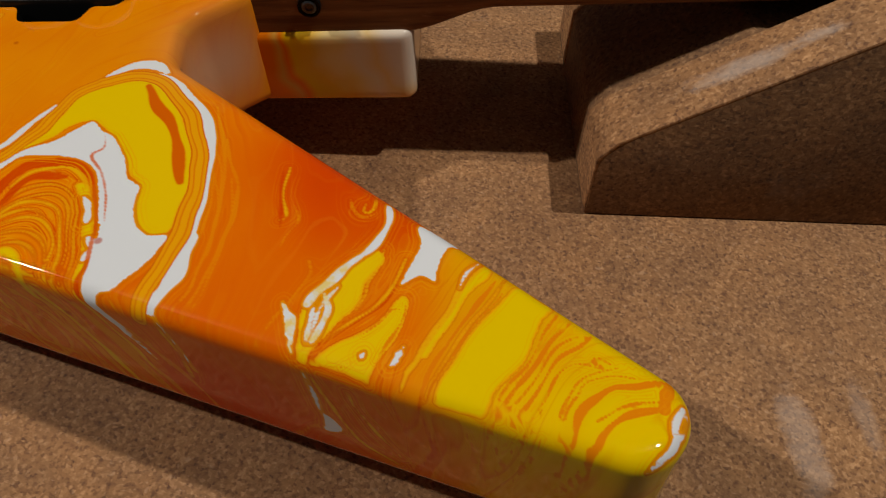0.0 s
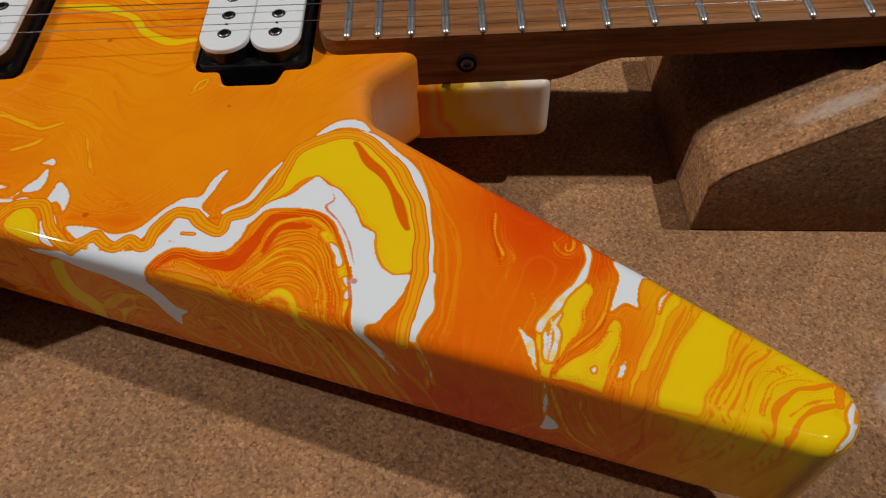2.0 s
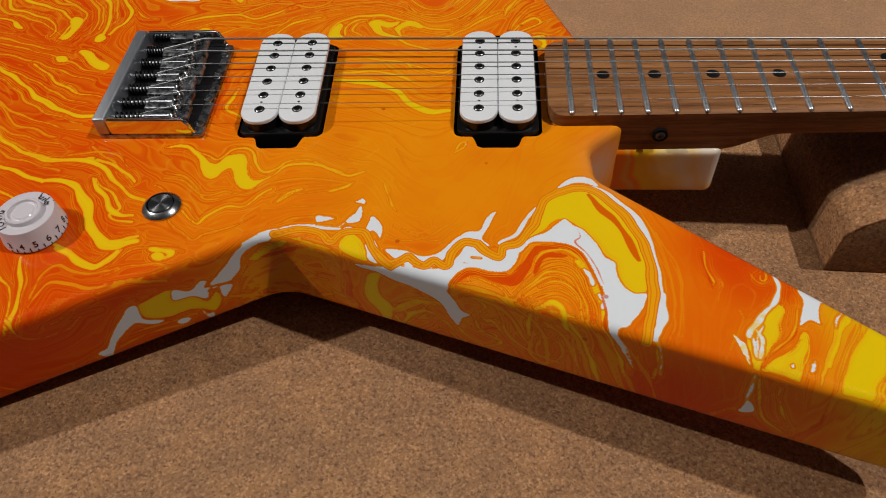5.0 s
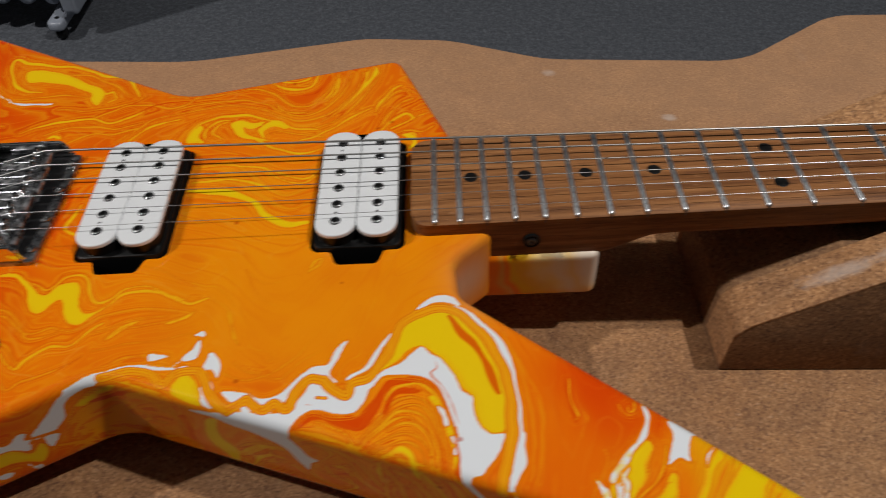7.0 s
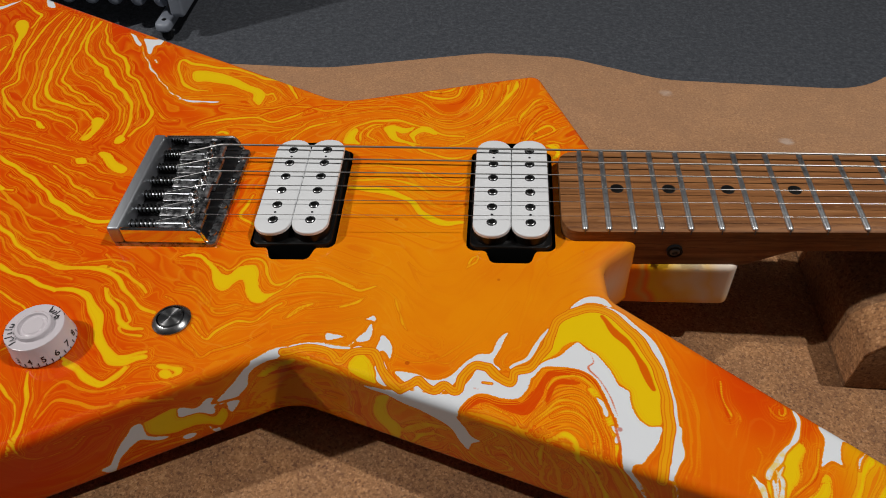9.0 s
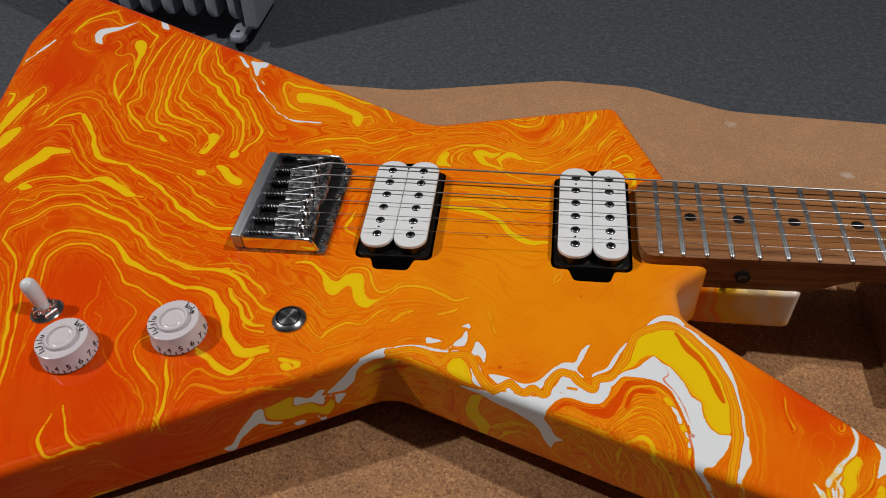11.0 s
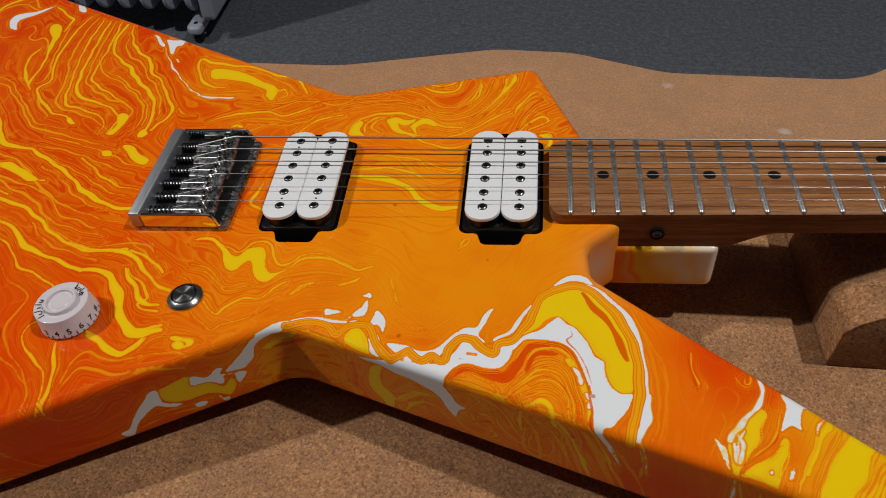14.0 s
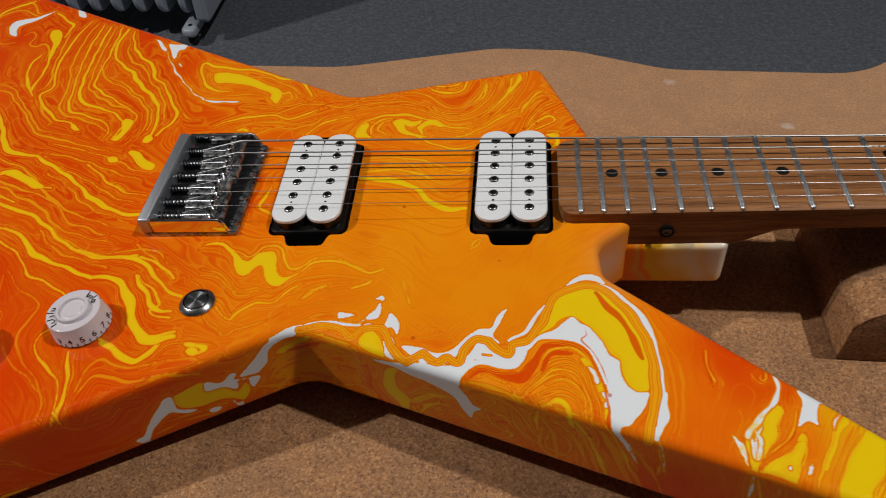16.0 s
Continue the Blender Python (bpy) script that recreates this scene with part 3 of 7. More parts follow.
patch("white", (3.7, -133), (5.4, -133.9), (6.8, -139.4), (8.8, -142.4), (14.2, -142.5), (17.6, -143.7), (15.1, -145), (8, -144.3), (4.9, -144.9), (2.3, -149.6), (0.1, -155.5), (-0.2, -161.5), (-0.7, -164.7), (-5.4, -163.4), (-6.4, -162.1), (-3.7, -159.1), (-2.6, -152.2), (-0.5, -142.4), (1, -135.9))
patch("white", (23.3, -145.6), (25.3, -143.4), (29.1, -143.2), (27.9, -145.9), (25.1, -146.9))
patch("white", (32.5, -138.7), (36.4, -141.4), (38.8, -140.3), (39.6, -145.4), (37.2, -143.3))
patch("yellow", (5.8, -133.3), (8.5, -130.3), (13.3, -127), (17.4, -125.5), (19, -131.2), (23.4, -130.4), (27.7, -129.6), (33.9, -133.4), (36.6, -127.5), (39, -129.5), (40.5, -134.2), (39.4, -138.6), (32.4, -138), (25.6, -138.2), (20.5, -140.9), (16.2, -141.7), (9.7, -140.8), (7.2, -138.4))
stroke("gold", 0.6, (3.5, -151.6), (11.6, -147.6), (21, -144.9), (28.3, -141.3), (31.7, -141.1))
stroke("yellow", 0.8, (24.4, -153.2), (29.5, -149), (36.3, -147.8))
stroke("gold", 0.6, (1.2, -160), (10, -152.6), (20.5, -149), (29.2, -146.8))
stroke("gold", 0.7, (46.2, -124.4), (47.8, -114.5), (51.2, -108.2), (49.7, -107.1), (60.7, -109))
stroke("gold", 0.7, (48.1, -128.1), (51.8, -116.5), (59.1, -111.4), (58.3, -112.7), (64.2, -117.7))
stroke("gold", 0.7, (50, -131.8), (54.2, -122.5), (62, -119.1), (51.4, -123.4), (59.3, -125.8))
stroke("yellow", 0.8, (48.9, -107.4), (52.3, -102.2), (53.5, -102.4))
stroke("red", 1.2, (50.4, -107.5), (56.3, -104.3), (62.6, -101.4))
stroke("gold", 0.6, (60, -100.8), (67.6, -99.3), (76, -102.3), (78.4, -108.8))
stroke("gold", 0.6, (58.2, -103.6), (68, -102.2), (72.9, -106), (72.7, -113.7))
stroke("gold", 0.6, (64.3, -125.1), (68.8, -130.3), (73.9, -134.4))
stroke("gold", 0.6, (64.9, -131.6), (43.6, -130.5), (52.5, -131.7), (59.9, -134.9))
patch("white", (95.5, -110.7), (101.5, -112), (110.7, -114.8), (119.2, -118.6), (128, -119.5), (126.5, -123.8), (128, -130.5), (129.1, -135.7), (131.8, -137.9), (126.7, -141), (123, -145.2), (121.6, -141.6), (121.1, -134.7), (119.4, -129.6), (116, -125.7), (110, -121.6), (103.5, -118.7), (97.8, -113.9))
patch("yellow", (90.9, -117.8), (94.7, -114.8), (98.2, -115.2), (93.2, -122.9), (92.2, -130.2), (93.8, -133.7), (93.8, -139.4), (88, -148.5), (85.5, -150), (86.1, -142.1), (85.1, -138.3), (83.7, -132.8), (84.7, -127.2))
stroke("yellow", 0.8, (93.8, -139.4), (101, -134.9), (110.6, -131.8), (117.8, -133.3))
stroke("yellow", 0.9, (93.6, -143.2), (94.8, -147.7), (102.3, -140.7), (110.6, -137.6), (115.2, -139.4))
stroke("gold", 0.7, (94.9, -134.7), (109, -129.4), (119.4, -129.6))
stroke("gold", 0.6, (93.8, -151), (102.1, -144.2), (111.2, -142.4))
stroke("gold", 0.7, (157.4, -146.8), (152.2, -155.6), (153, -163.9), (159.2, -166), (166, -158.8), (166.6, -151), (161.7, -148))
stroke("gold", 0.5, (157.9, -151.1), (155, -157.5), (157.1, -161.7), (161.9, -159.1))
stroke("yellow", 0.8, (159.6, -133.9), (156.6, -140.5), (154.7, -147.8))
stroke("gold", 0.8, (163.5, -138.3), (169.3, -145.2), (171.1, -159.5), (171.1, -173))
stroke("gold", 0.8, (169.6, -136.6), (174, -144.6), (174.9, -162.6), (174.3, -174.4))
stroke("yellow", 0.9, (174.8, -137.6), (177.3, -153), (177.1, -177.1))
stroke("gold", 0.8, (184.4, -146.7), (185.4, -160.9), (186.1, -178.1))
stroke("white", 0.8, (190, -142.5), (192, -148.4), (192.5, -153.3))
stroke("white", 0.4, (192.5, -153.3), (193.1, -157.5), (193.8, -162.1))
stroke("gold", 0.5, (216.2, -193.7), (225.7, -184.2), (232.5, -179.5))
stroke("white", 0.4, (244.7, -137.9), (242.1, -141.5), (240.9, -145.7), (240.4, -149.8))
stroke("gold", 0.4, (206.4, -95.7), (210.6, -103.5), (212.1, -114.5), (211.4, -124.7))
stroke("gold", 0.4, (208.1, -93.7), (213.3, -105.4), (214.9, -118), (214.4, -129.5))
stroke("yellow", 1.35, (-244.8, 185.1), (-242.9, 200.6), (-237.8, 210.1), (-228.2, 216.2), (-223.6, 220.1))
stroke("gold", 0.81, (-244.7, 189.6), (-238.5, 201.7), (-228.6, 206.7), (-215.5, 199.8), (-208.7, 195.5))
stroke("gold", 0.81, (-230, 219.9), (-220.5, 213.6), (-212.5, 201.8), (-208.4, 200.1))
patch("white", (-222.6, 174.6), (-226.4, 183.2), (-225.6, 189.5), (-219.3, 192.4), (-210.6, 194.6), (-202.6, 200.3), (-200, 203.2), (-203.9, 195.7), (-210.5, 189.2), (-217.5, 183.6), (-218.3, 177.4), (-213.7, 169), (-219.6, 171.3))
stroke("white", 1.12, (-259.5, 154.3), (-257.1, 162.8), (-254.6, 173.3))
stroke("white", 0.54, (-262, 137.9), (-261.9, 145.9), (-258.6, 152.7))
patch("white", (-181.5, 206.1), (-177.1, 203.7), (-170.5, 192.6), (-175.1, 193.3))
stroke("gold", 0.63, (-239.1, 172.2), (-231.5, 164), (-219.4, 158.7), (-210.7, 159.9))
stroke("gold", 0.72, (-208.2, 169.3), (-203.3, 173.8), (-197.8, 167.2), (-197.8, 157.2), (-191.4, 153.4), (-185.8, 156.2), (-178, 146.1), (-175.8, 134.4))
patch("yellow", (-187.8, 167.7), (-188, 174.4), (-183.5, 174.6), (-177.8, 168.1), (-175.3, 158.3), (-173.5, 146.3), (-171.9, 134.6), (-170.4, 125.6), (-176.2, 142.2), (-178.9, 154), (-183.4, 162))
stroke("yellow", 0.85, (-172.6, 136.1), (-170.4, 125.6), (-169.3, 113.7), (-169.6, 105.1), (-168, 98.1))
stroke("yellow", 0.93, (-181.5, 141.9), (-183.8, 132.5), (-182.3, 122.7), (-176.9, 110.4), (-169.5, 99.4), (-164.6, 92.7))
stroke("yellow", 0.99, (-196.4, 200.5), (-188.6, 193.6), (-180.1, 185.1), (-174.6, 181), (-174.5, 173.3), (-174.5, 164.9))
stroke("yellow", 0.82, (-161.6, 185.9), (-164.8, 171.2), (-164.6, 154.7), (-164.4, 138.9), (-162.1, 123.7), (-157, 109.4), (-154.9, 101), (-159.2, 93.7), (-153.8, 83.9), (-146, 75.7), (-136.6, 66.7), (-129.5, 64), (-123.5, 61.3), (-117.1, 55.5))
patch("yellow", (-124.3, 61.2), (-119.9, 60.3), (-115.5, 54.4), (-119.4, 55.4))
stroke("gold", 0.68, (-173.4, 175.1), (-170.8, 158.5), (-168.3, 142.6), (-164.3, 123.6), (-160.3, 112.8), (-159.7, 102.1), (-163.5, 98.3))
stroke("gold", 0.63, (-158.3, 91.7), (-153.7, 81.9), (-146.9, 72.4), (-138, 63.4), (-139.5, 61.4))
stroke("gold", 0.71, (-155.7, 182.7), (-156.9, 163.2), (-155.2, 143.2), (-151.5, 124.3), (-145.1, 106.5), (-142, 92.7), (-140.5, 82.7), (-138.1, 76.2), (-130.2, 70.3), (-120.6, 66.5), (-110.9, 62.1), (-103.2, 57.7), (-94.8, 51), (-89.2, 46.7))
stroke("yellow", 0.71, (-150.1, 180.3), (-149.1, 155.5), (-146.1, 132.1), (-142.7, 113.8), (-138.2, 96.4), (-134.9, 83), (-131.2, 75.4), (-120.5, 70.9), (-108.3, 65.4), (-99.4, 59.8), (-96, 52.1), (-96.9, 46.7))
stroke("yellow", 0.95, (-143.9, 176.4), (-142.5, 155.8), (-139.7, 132.5), (-136.2, 110.6), (-131.9, 93.3), (-127.4, 85.5), (-118, 79.5), (-108.6, 76.2), (-98.4, 70.5), (-90.2, 62.3), (-89.6, 52.6), (-90.6, 45.4))
stroke("gold", 0.71, (-139.4, 176.6), (-137.5, 152), (-135.5, 132.7), (-132.3, 114.4), (-128.6, 100.4), (-121.3, 92.6), (-112.7, 86.4), (-104.3, 80.4), (-92.6, 76), (-84.1, 68.9), (-83.1, 60.9), (-85, 50.5), (-87.2, 44.5))
stroke("yellow", 0.74, (-134.3, 175.1), (-131.4, 152.3), (-129.1, 133), (-128.3, 118.2), (-126, 104.1), (-117, 94.2), (-108.1, 88.1), (-98.4, 80.8), (-87.6, 73.1))
stroke("yellow", 1.20, (-128.9, 172.8), (-129.4, 156.4), (-126.5, 140.8), (-119.2, 129.8), (-109.4, 120.7), (-102.9, 114.6), (-94.3, 102.5), (-84.8, 92.8), (-76.7, 83.4), (-70.5, 71.1), (-67.8, 58.9), (-66.7, 47.1), (-68.8, 43.5))
patch("yellow", (-70.4, 46.8), (-67.3, 48.8), (-63.9, 44.4), (-66.6, 41.3), (-70.1, 42.8))
stroke("yellow", 0.96, (-122.9, 168.9), (-117, 153), (-109, 139.4), (-100.3, 130.8), (-91.9, 122.4), (-86.7, 109.9), (-79.5, 103.4), (-72.2, 93.6), (-64.8, 81), (-57.8, 68.8), (-57.8, 59.6), (-61.8, 54.5), (-63.5, 48.5))
stroke("gold", 0.64, (-121.5, 156.8), (-117.1, 141.3), (-110, 130.3), (-100.7, 123.4), (-94, 116.6), (-88.7, 106.3), (-80, 96.5), (-71.7, 83.8), (-66.3, 71.3), (-64.5, 59.2))
stroke("gold", 0.63, (-131.8, 129.1), (-124, 114.9), (-114.6, 104.7), (-106.4, 101.8), (-99.9, 95.3), (-89.5, 85.9), (-81.1, 76.7), (-74.8, 64.6), (-74.3, 52.5), (-77.7, 46.3))
stroke("gold", 0.55, (-121.9, 115), (-114.3, 108.3), (-106.5, 105.2), (-98.4, 96.7), (-87.9, 88), (-78.4, 76.9), (-72.2, 64.7), (-71.3, 52.7))
stroke("red", 0.79, (-120.4, 85.3), (-116.5, 82.9))
patch("yellow", (-90.7, 60.4), (-88.7, 65.5), (-83.1, 60.9), (-83.6, 51.8), (-86.5, 44.5), (-89.9, 45.4), (-87.7, 52.7))
patch("yellow", (-236.6, 50.4), (-238.1, 63.2), (-239.5, 79.8), (-237.6, 95.4), (-233, 101.4), (-230.6, 90.8), (-231.3, 77), (-231.8, 66.9), (-232.3, 57.1), (-232, 46.3))
stroke("yellow", 0.76, (-234.3, 101.3), (-230.5, 110.3), (-226, 104.7), (-226.2, 94.6), (-229, 80.5), (-228.9, 67.1))
patch("yellow", (-224.1, 28.6), (-227.9, 41.6), (-230.4, 54), (-228.5, 59.3), (-223.8, 64.1), (-220.7, 62.4), (-219.7, 53.5), (-221, 45.2), (-223.4, 38.9), (-223.2, 29.9))
stroke("yellow", 1.28, (-251.1, 101.8), (-247.7, 100.5), (-245.3, 93.5), (-244.7, 86.4))
stroke("yellow", 0.67, (-220.7, 81), (-218.2, 88.1), (-214.8, 88.3), (-213.4, 79.4), (-215.6, 77.9))
stroke("gold", 0.71, (-209.4, 68.3), (-206, 85.4), (-200.9, 96.1), (-192.2, 100.2), (-181.4, 95.9), (-174.3, 87.3), (-164.3, 77.9), (-156.5, 68.6), (-149.4, 59.5), (-139.4, 50.9), (-128.1, 47.5), (-116.7, 43.5), (-103.1, 38.6), (-90.3, 35))
stroke("gold", 0.49, (-217, 74.5), (-210.6, 89.9), (-203.8, 101.6), (-193.2, 106.6), (-181.7, 100.8), (-172.6, 90.8), (-162.5, 79.3), (-153.1, 68.1), (-142.2, 56.9), (-130.4, 52.8), (-117.3, 49.4))
stroke("yellow", 1.02, (-203.6, 65.4), (-198.6, 75.7), (-190.8, 80.9), (-185.3, 79.9))
stroke("yellow", 1.73, (-185.3, 79.9), (-177.2, 70.4), (-167.8, 58.2), (-161, 46.4), (-152.1, 36.3), (-142.6, 32.9), (-132, 30.8))
stroke("yellow", 1.30, (-132, 30.8), (-124.7, 25.6), (-116.1, 20.7), (-105.5, 13.3), (-95.1, 6.2))
stroke("yellow", 1.50, (-97.7, 8.1), (-85.8, -3.3), (-76, -10), (-64.9, -16.4), (-55.2, -19.4), (-45.6, -20))
stroke("gold", 0.66, (-207.9, 61.9), (-200.3, 67), (-189.3, 68.3), (-182.3, 60.4), (-172.1, 48.6), (-163.5, 37.2), (-154.3, 29.1), (-144.2, 24.2), (-134.2, 19.3), (-125.1, 11.8), (-115, 2), (-103.6, -7.3), (-90.9, -16.2), (-77.9, -22.3), (-62.1, -28), (-51.2, -30.2))
patch("yellow", (-204.4, 14), (-201.4, 25.6), (-196.7, 34.8), (-193.9, 44), (-186.1, 44.6), (-175.6, 42.3), (-175.3, 39.3), (-184.2, 37.5), (-186.8, 31.4), (-192.3, 23.4), (-196.9, 14.5), (-199.4, 8.8))
stroke("gold", 0.60, (-176.4, 45.3), (-168.8, 36.8), (-160.7, 28.6), (-150.2, 20.9), (-141, 17.7))
stroke("yellow", 0.88, (-192.6, 3.8), (-188.3, 9.6), (-181.4, 14.6), (-172.8, 16.4), (-163.5, 17.1), (-152.4, 14), (-142.1, 16), (-131.2, 13), (-122.7, 6.6), (-115.7, 3.5), (-109.8, 2.4))
patch("yellow", (-148, 16.6), (-139.5, 18.4), (-129.9, 14.1), (-121.6, 8.3), (-114, 3.6), (-118.8, 2.2), (-126.9, 6.3), (-135.1, 11))
patch("yellow", (-191.2, 6.6), (-189, 9.6), (-182.5, 6.2), (-186.5, 3.2))
stroke("gold", 0.60, (-188.7, -9.2), (-184.1, -0.9), (-178, 5), (-170.8, 9.3), (-159.4, 9.1), (-146.7, 10.1), (-136.9, 5.5), (-125.6, 1.1), (-114.5, -3.1), (-105.3, -7.5), (-94.3, -16.5), (-86.9, -25.5), (-75.1, -29.1), (-62.7, -34.9))
stroke("gold", 0.64, (-185.9, -29.2), (-187.5, -14.3), (-184.8, -6.3), (-174.6, -4.4), (-172.9, 2.7), (-162.6, 4.6), (-150, 5.6), (-137.4, 2.8), (-126.7, -4.1), (-112.8, -10.6), (-103.7, -17.3), (-95.2, -26.2), (-84, -32.2), (-68.3, -37.6), (-55.4, -40.9))
stroke("yellow", 0.65, (-182.5, -16.4), (-173, -10.5), (-166.5, -2.1), (-157.1, 1.3), (-145.8, 1.1), (-135.4, -4.9), (-126, -9.2))
stroke("yellow", 0.94, (-175.2, -37.9), (-176.4, -29.8), (-172.2, -24.6), (-166.3, -19.1), (-161.5, -11.1), (-152.5, -7.3), (-141.7, -6.9), (-130.1, -12), (-116.9, -16.9), (-105.6, -22.3), (-94.8, -30.8), (-84.4, -39.1), (-71.1, -46.8), (-59.6, -50.9), (-46.7, -51), (-39.3, -49.4), (-30.1, -52.8), (-20.2, -58.9), (-14.4, -64.4))
stroke("yellow", 0.70, (-175.2, -37.9), (-167.9, -44.2), (-158.8, -52.5), (-153.3, -63), (-149, -73.2), (-143.7, -84.9), (-135.9, -103.3), (-128.1, -123.9), (-123.8, -136.8))
stroke("yellow", 0.81, (-144.9, -68.6), (-148.8, -56.1), (-151.1, -42.8), (-148.9, -34.1), (-142.9, -28.9), (-132.7, -28), (-119.6, -29.7))
stroke("yellow", 1.28, (-121.1, -29.4), (-110.3, -34.5), (-101.2, -42.8), (-93, -49.6), (-80.7, -55), (-69, -59.4), (-57.4, -64.5))
stroke("yellow", 1.43, (-58.1, -64.1), (-46.4, -64.2), (-37.8, -70.6), (-30.7, -81.5), (-23.9, -91.9), (-18.6, -98.5), (-12.4, -99.6), (-3.3, -96.9))
stroke("yellow", 0.72, (-7.9, -104.4), (-12.5, -111.6), (-17.1, -114.4), (-22.6, -111), (-32.7, -103.5), (-38.2, -100.6))
stroke("yellow", 0.59, (-132, -79.7), (-136.5, -65.7), (-141.3, -50.9), (-140, -44), (-135.7, -39.1), (-127.8, -37.5), (-118, -39.8), (-108.3, -45.7), (-99.4, -53.7), (-92.4, -61.6), (-81.9, -66.8), (-71.6, -71.9), (-64.6, -77.1))
stroke("gold", 0.43, (-104.9, -62.7), (-101.6, -72.8), (-103.3, -79), (-102.5, -86.7), (-98.2, -92))
stroke("gold", 0.49, (-105.3, -58.5), (-92.3, -71.9), (-82, -76.9), (-77, -82.3), (-77.5, -89.9), (-78.5, -97.5), (-76.6, -104.5), (-71.2, -112.7), (-64, -118.8), (-55.4, -126.1), (-50.2, -135.1), (-47.8, -145.2))
stroke("gold", 0.40, (-97.4, -84.3), (-92.6, -87.7), (-90.5, -95), (-80.7, -108.5), (-74.6, -114.8), (-61.7, -123.5), (-52.2, -130.6), (-47.3, -137.8), (-46.3, -145.9))
stroke("yellow", 0.50, (-64, -96), (-67.3, -100), (-67.3, -105.3), (-62, -111.8), (-53.6, -119.3), (-47.8, -124.6), (-42.8, -137.3), (-42.8, -146.7))
stroke("yellow", 0.80, (-49.5, -108.7), (-44, -121.6), (-40.6, -134), (-40.5, -141.8), (-38.8, -146))
stroke("gold", 0.38, (-45.9, -108.3), (-42.1, -121.4), (-37.2, -139.7))
stroke("gold", 0.49, (-174.3, -53.9), (-162.6, -61.7), (-154.4, -73.7), (-143.2, -96.5), (-134.1, -117.6), (-128.4, -130.7))
stroke("gold", 0.50, (-177.9, -45.1), (-161.8, -57.3), (-153.5, -69.4), (-145.2, -85), (-136.2, -107), (-129, -127.4))
stroke("yellow", 0.53, (-144.2, -72.7), (-137.8, -88.3), (-130.8, -106.5), (-125.2, -123.6), (-121.3, -139.7))
stroke("gold", 0.41, (-128.6, -91.2), (-123.5, -109.4), (-119, -126.3))
stroke("gold", 0.36, (-125.6, -90.9), (-124, -102.1), (-121.9, -116.3))
stroke("yellow", 0.58, (-32.8, -62.9), (-23.7, -71.2), (-16.2, -80.1), (-19.3, -84.1), (-16.3, -88.2), (-7.5, -88.4))
stroke("gold", 0.54, (-42, -41.9), (-31.3, -49.5), (-21.7, -59), (-14.7, -66.4))
stroke("gold", 0.50, (-97.9, -24), (-87.9, -34.8), (-74.5, -42.7), (-60.8, -48), (-45.2, -46.5), (-32.7, -45.4), (-20, -54.8))
stroke("gold", 0.51, (-99.8, -31.3), (-89.9, -41.8), (-76.6, -49.4), (-61.4, -54.5), (-52.1, -57.8))
patch("yellow", (-74.4, 32.2), (-72.1, 34.1), (-63.5, 27.5), (-55.8, 21), (-55, 16.8), (-59.7, 16.9), (-66.8, 23.4))
patch("yellow", (-85.9, 28.5), (-81.3, 28.9), (-78.9, 24.6), (-83.4, 24.9))
stroke("yellow", 0.55, (-96.3, 22.2), (-86, 14.9), (-77.3, 6.6), (-67.9, 0.6), (-57.6, -3.5), (-50.1, -5.4))
stroke("gold", 0.48, (-88.8, 17.3), (-79.9, 8.5), (-71, 4), (-61.9, -1.4))
stroke("gold", 0.50, (-127.9, 42.7), (-110, 37), (-92.4, 30.9), (-76.7, 23.7), (-65, 16.5), (-53.3, 13.7))
stroke("gold", 0.50, (-127.8, 34), (-110.6, 29.5), (-92.8, 22.5), (-74.9, 14.1), (-58.4, 8.1))
stroke("gold", 0.48, (-114.3, 20.8), (-95.5, 11.4), (-80.9, 2.2), (-66.9, -6.8), (-51.4, -11.4))
stroke("gold", 0.48, (-117.3, 15.1), (-99.3, 3.3), (-87.2, -8.5), (-73.2, -17.1), (-52.9, -25.8))
patch("white", (-102.2, 156.9), (-97.1, 152.4), (-91.1, 144.9), (-90.3, 141.1), (-95.4, 146.3))
patch("white", (-89.9, 150.4), (-82.8, 148.4), (-77.5, 150.2), (-76.9, 143.4), (-80.4, 140.9), (-80, 131.9), (-84.4, 137.7))
stroke("white", 0.36, (-88.8, 140.5), (-80.5, 126), (-70.6, 110.8), (-62.6, 101), (-54.4, 91.4), (-43.8, 82.3))
stroke("white", 0.75, (-45.9, 82.8), (-35.7, 80.9), (-27.8, 80.2), (-21.4, 80.6))
stroke("white", 0.57, (-74.7, 124.9), (-72, 121.4))
patch("yellow", (-46.3, 110.8), (-38.8, 112.7), (-28, 109.8), (-16.6, 103.7), (-7.3, 97.6), (1.8, 91.7), (5.1, 85.5), (3.2, 77.2), (-1.3, 81.9), (-3.1, 88.1), (-12.2, 94), (-23.1, 98.7), (-35.4, 100.6), (-41.8, 102.2))
stroke("yellow", 1.11, (-54.6, 111.7), (-57.9, 120), (-56.4, 124.4), (-49.3, 121.2), (-40.3, 118.2), (-27.5, 115.4), (-14.8, 112.7), (-1.2, 104.7), (12.4, 102), (20.9, 91), (24.2, 83.6))
stroke("yellow", 0.93, (-57.5, 118.6), (-51.8, 105), (-46.3, 97.2), (-39, 92.4), (-31, 91.6))
stroke("gold", 0.61, (-21.3, 106.8), (-11.3, 106.1), (-0.1, 100.1), (11.2, 92.3), (19.4, 83.3))
stroke("yellow", 0.60, (1.8, 91.7), (5.8, 87.4), (9.2, 88.9), (12.1, 82.8), (9, 79.5))
stroke("yellow", 0.80, (-30.3, 55.6), (-20.7, 61), (-10.4, 64.1), (4.1, 65.1), (14.1, 61.6), (22.6, 64), (30.4, 70.5))
